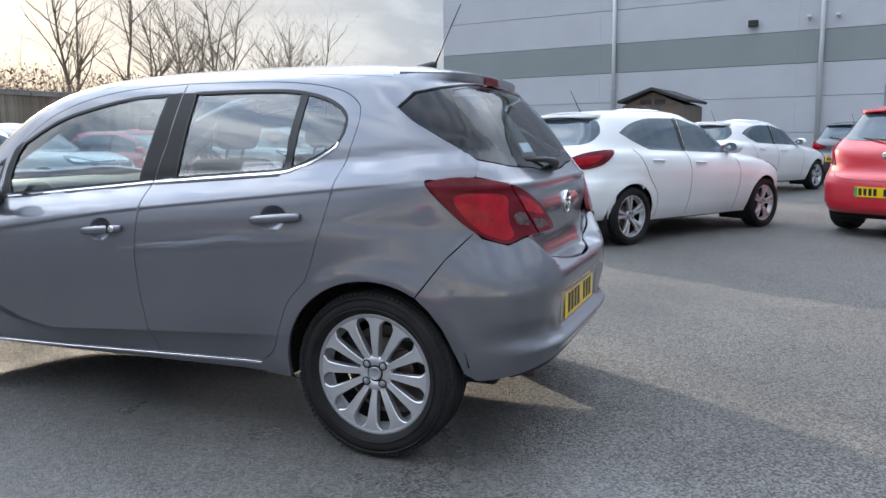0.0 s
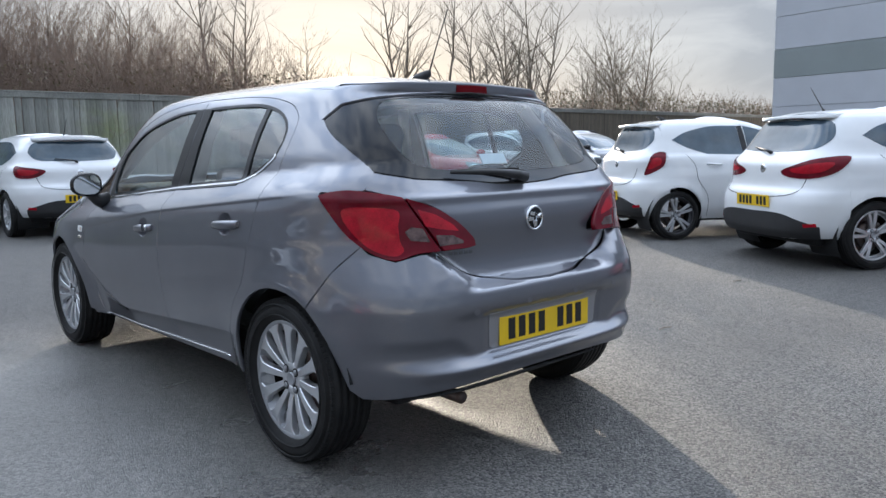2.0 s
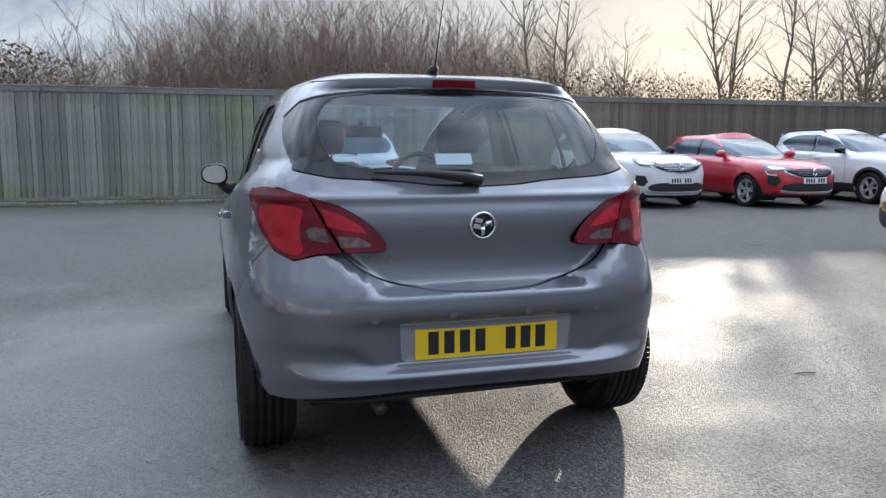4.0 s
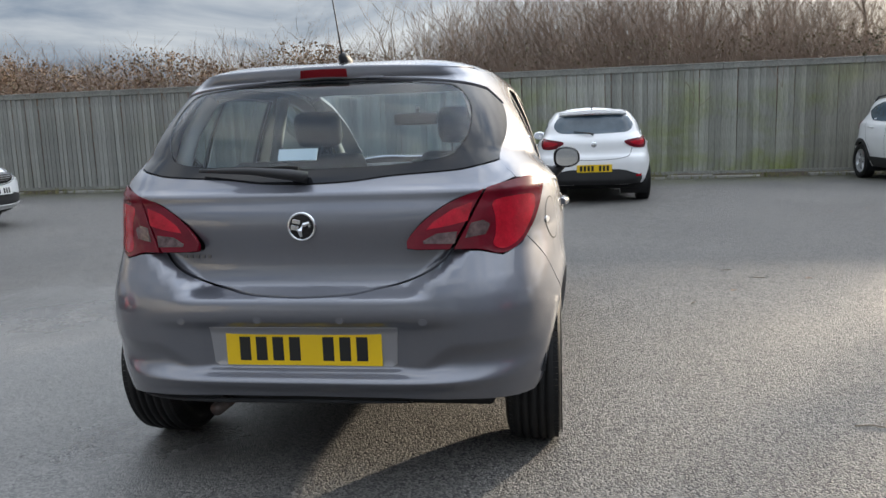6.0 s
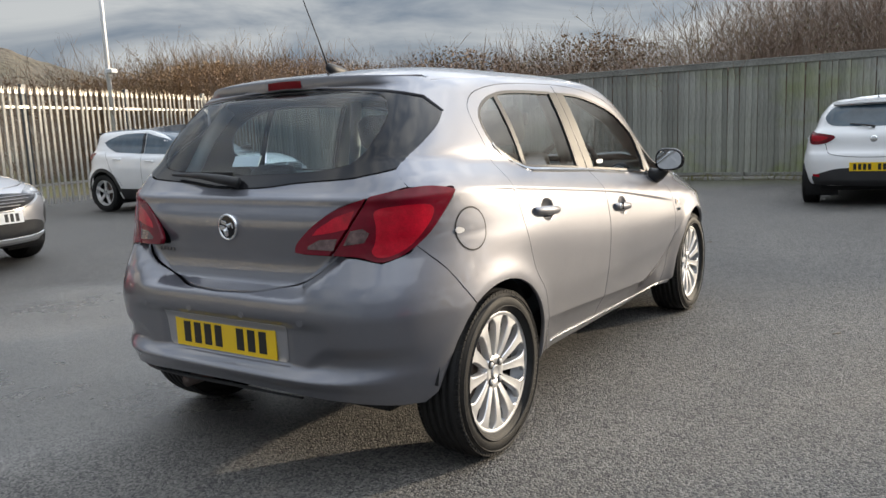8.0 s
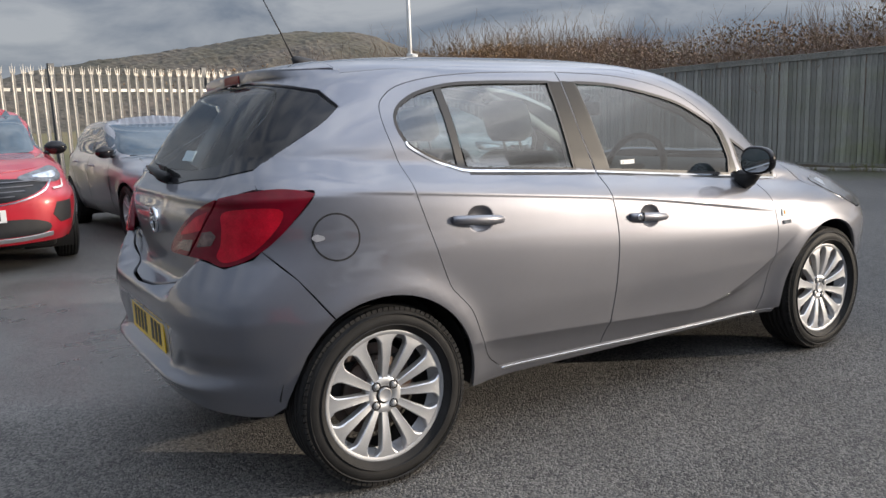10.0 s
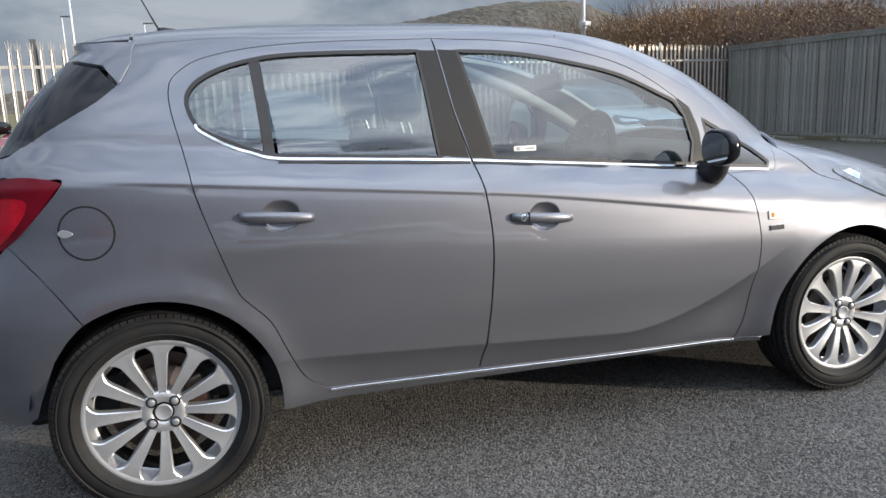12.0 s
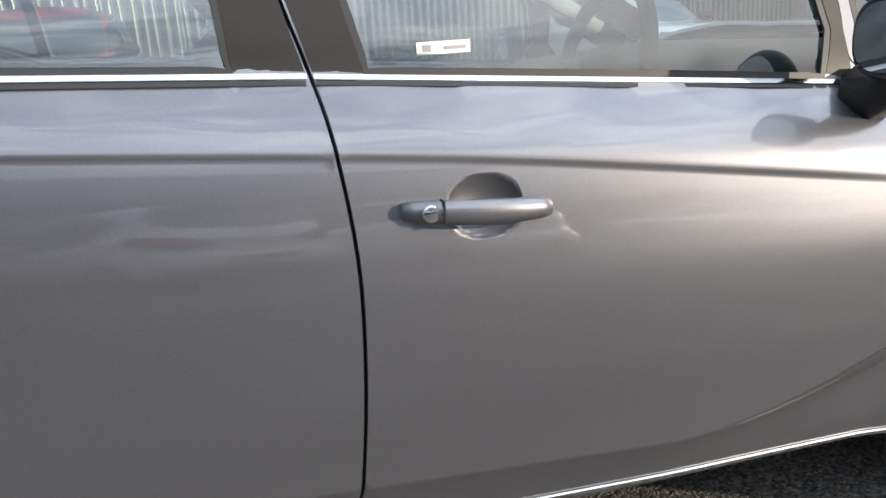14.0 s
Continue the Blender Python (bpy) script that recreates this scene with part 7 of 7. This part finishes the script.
parked_car("grey_hatchback", "silver grey hatchback with dark mirrors by the palisade", pose(1.18, 8.95, 0, 0, 0, -85), M["silver"], base=2.58, back=.62, front=.85, half=.87, high=1.44, belt=(.98, .90), cowl=(2.1, .95), nose_z=.78, gate=-.30, header=1.20, wheel="fan", radius=.315,
           clad=False, roof_paint=M["silver"], face="diamond", nose_plate=M["plate_white"], group="cars parked along the palisade")


# ---- fences ----
def wood_fence():
    f = thing("wooden_fence", "tall weathered close-board wooden fence, green with algae", "fence", pose(FENCE_X, 0, 0))
    boards = []
    rng = random.Random(31)
    for k in range(9):
        bm = bmesh.new()
        w = (.052, .058, .047, .061, .050, .055, .044, .057, .049)[k]
        made = block(bm, -.009, .009, -w, w, .12, 2.25 + rng.uniform(-.02, .015))
        for v in made:
            v.co.x += .008 * v.co.y / w
        me = tidy("board")
        bm.to_mesh(me)
        bm.free()
        me.materials.append(G["fence"])
        boards.append((me, w))
    near = 0
    y = CORNER_Y - .01
    rest = bmesh.new()
    while y > -44:
        me, w = boards[rng.randrange(9)]
        y -= w
        if near < 300:
            o = new("board", me)
            o.parent = f
            o.matrix_basis = pose(rng.uniform(-.010, .006), y, rng.uniform(-.012, .012), rng.uniform(-.45, .45), 0, rng.uniform(-2.5, 2.5))
            near += 1
        else:
            block(rest, -.012 + rng.uniform(-.006, .006), .012, y - w, y + w, .12, 2.25 + rng.uniform(-.015, .015))
        y -= w + rng.choice((0, .001, .003, .007))
    tagged(part("boarding", rest, G["fence"], f), kind="stuff")
    for y in np.arange(CORNER_Y, -44, -2.7):
        bm = bmesh.new()
        block(bm, .02, .12, y - .05, y + .05, 0, 2.30, .006)
        part("post", bm, G["fence_cap"], f)
    for z in (.35, 1.2, 2.0):
        bm = bmesh.new()
        block(bm, .015, .055, -44, CORNER_Y, z - .04, z + .04)
        part("rail", bm, G["fence_cap"], f)
    y = CORNER_Y
    k = 0
    while y > -44:
        bm = bmesh.new()
        block(bm, -.045, .07, y - 2.695, y - .005, 2.295, 2.325, .008)
        block(bm, -.038, -.014, y - 2.694, y - .006, 2.20, 2.294, .005)
        part("cap_rail", bm, G["fence_cap"], f)
        bm = bmesh.new()
        block(bm, -.03, .03, y - 2.69, y - .01, -.02, .13, .006)
        part("gravel_board", bm, G["fence_cap"], f)
        y -= 2.7
    kb = thing("kerb", "low concrete kerb stones along the fence", "kerb", pose(FENCE_X - .30, 0, 0), kind="structure")
    rng = random.Random(8)
    y = CORNER_Y - .4
    while y > -30:
        if rng.random() < .80:
            bm = bmesh.new()
            block(bm, -.06, .06, y - .905, y - .005, -.03, .05 + rng.uniform(-.01, .02), .012)
            part("kerb_stone", bm, G["kerb"], kb)
        y -= .915
    bm = bmesh.new()
    n = 120
    rows = []
    for i in range(n + 1):
        yy = CORNER_Y - .2 - i * .45
        rows.append([bm.verts.new((FENCE_X - d, yy, z * (.6 + .8 * abs(noise.noise(Vector((yy * 1.3, d, 2))))) + .004)) for d, z in ((.02, .09), (.12, .07), (.22, .035), (.35 + .2 * noise.noise(Vector((yy * .7, 0, 0))), .0))])
    for a, b in zip(rows, rows[1:]):
        for k in range(3):
            bm.faces.new((a[k], a[k + 1], b[k + 1], b[k])).smooth = True
    tagged(part("soil_strip", bm, G["soil"]), "strip of earth and moss at the foot of the fence", "soil", kind="structure")


wood_fence()


def palisade():
    f = thing("palisade_fence", "galvanised steel palisade fence with split pointed pales", "fence")
    d = (PAL_B - PAL_A)
    length = d.length
    d.normalize()
    ang = math.degrees(math.atan2(d.y, d.x))
    bm = bmesh.new()
    prof = ((-.034, .0), (-.020, -.012), (.0, -.004), (.020, -.012), (.034, .0))
    levels = [(.06, 1, 0), (2.14, 1, 0), (2.24, .75, 0)]
    prev = None
    for z, w, _ in levels:
        ring = [bm.verts.new((x * w, y, z)) for x, y in prof] + [bm.verts.new((x * w, y + .003, z)) for x, y in reversed(prof)]
        if prev:
            for k in range(10):
                bm.faces.new((prev[k], prev[(k + 1) % 10], ring[(k + 1) % 10], ring[k]))
        prev = ring
    for cx, tip in ((-.024, -.046), (0, 0), (.024, .046)):  # three splayed points
        a = [bm.verts.new(q) for q in ((cx - .011, -.004, 2.235), (cx + .011, -.004, 2.235), (cx + .011, .0, 2.235), (cx - .011, .0, 2.235))]
        t = bm.verts.new((tip, -.010 if tip else -.002, 2.40 if not tip else 2.37))
        for k in range(4):
            bm.faces.new((a[k], a[(k + 1) % 4], t))
    pale = tidy("pale")
    bm.to_mesh(pale)
    bm.free()
    pale.materials.append(G["galvanised"])
    rng = random.Random(41)
    s = .12
    while s < length:
        q = PAL_A + d * s
        o = new("pale", pale)
        o.parent = f
        o.matrix_basis = pose(q.x, q.y, rng.uniform(-.01, .01), rng.uniform(-.5, .5), rng.uniform(-.6, .6), ang + 180)
        s += .158
    for z in (.45, 1.98):
        bm = bmesh.new()
        t = Matrix.Translation(PAL_A) @ Matrix.Rotation(radians(ang), 4, "Z")
        block(bm, 0, length, -.055, -.010, z - .025, z + .025, turn=t)
        part("rail", bm, G["galvanised"], f)
    s = -.3
    while s < length:
        q = PAL_A + d * max(s, 0)
        bm = bmesh.new()
        block(bm, -.05, .05, -.13, -.055, 0, 2.42, .006, turn=Matrix.Translation(q) @ Matrix.Rotation(radians(ang), 4, "Z"))
        part("post", bm, G["post"], f, "dark steel post")
        s += 2.8


palisade()


def litter():
    """Fallen leaves, twigs and grit on the asphalt."""
    rng = random.Random(77)
    for k in range(26):
        x, y = rng.uniform(1.5, 9), rng.uniform(-7.5, 1.2)
        if abs(y) < 1.1 and x < 3.6:
            continue
        bm = bmesh.new()
        s = rng.uniform(.02, .045)
        v = [bm.verts.new(q) for q in ((-s, 0, .003), (-s * .2, s * .45, .012), (s, 0, .006), (0, -s * .4, .010))]
        bm.faces.new(v)
        o = part("dead_leaf", bm, G["twig"])
        tagged(o, "curled brown dead leaf lying on the asphalt", "leaf", "dead leaves")
        o.matrix_basis = pose(x, y, 0.002, 0, 0, rng.uniform(0, 360))
    rng2 = random.Random(78)
    for k in range(9):
        bm = bmesh.new()
        l = rng2.uniform(.05, .13)
        tube(bm, [(0, 0, .004), (l * .5, l * .12, .006), (l, 0, .004)], .003, 5)
        o = part("twig", bm, G["bark"])
        tagged(o, "short broken twig lying on the asphalt", "twig", "fallen twigs")
        o.matrix_basis = pose(rng2.uniform(-.5, 6), rng2.uniform(-6, -1.6), 0, 0, 0, rng2.uniform(0, 360))


litter()
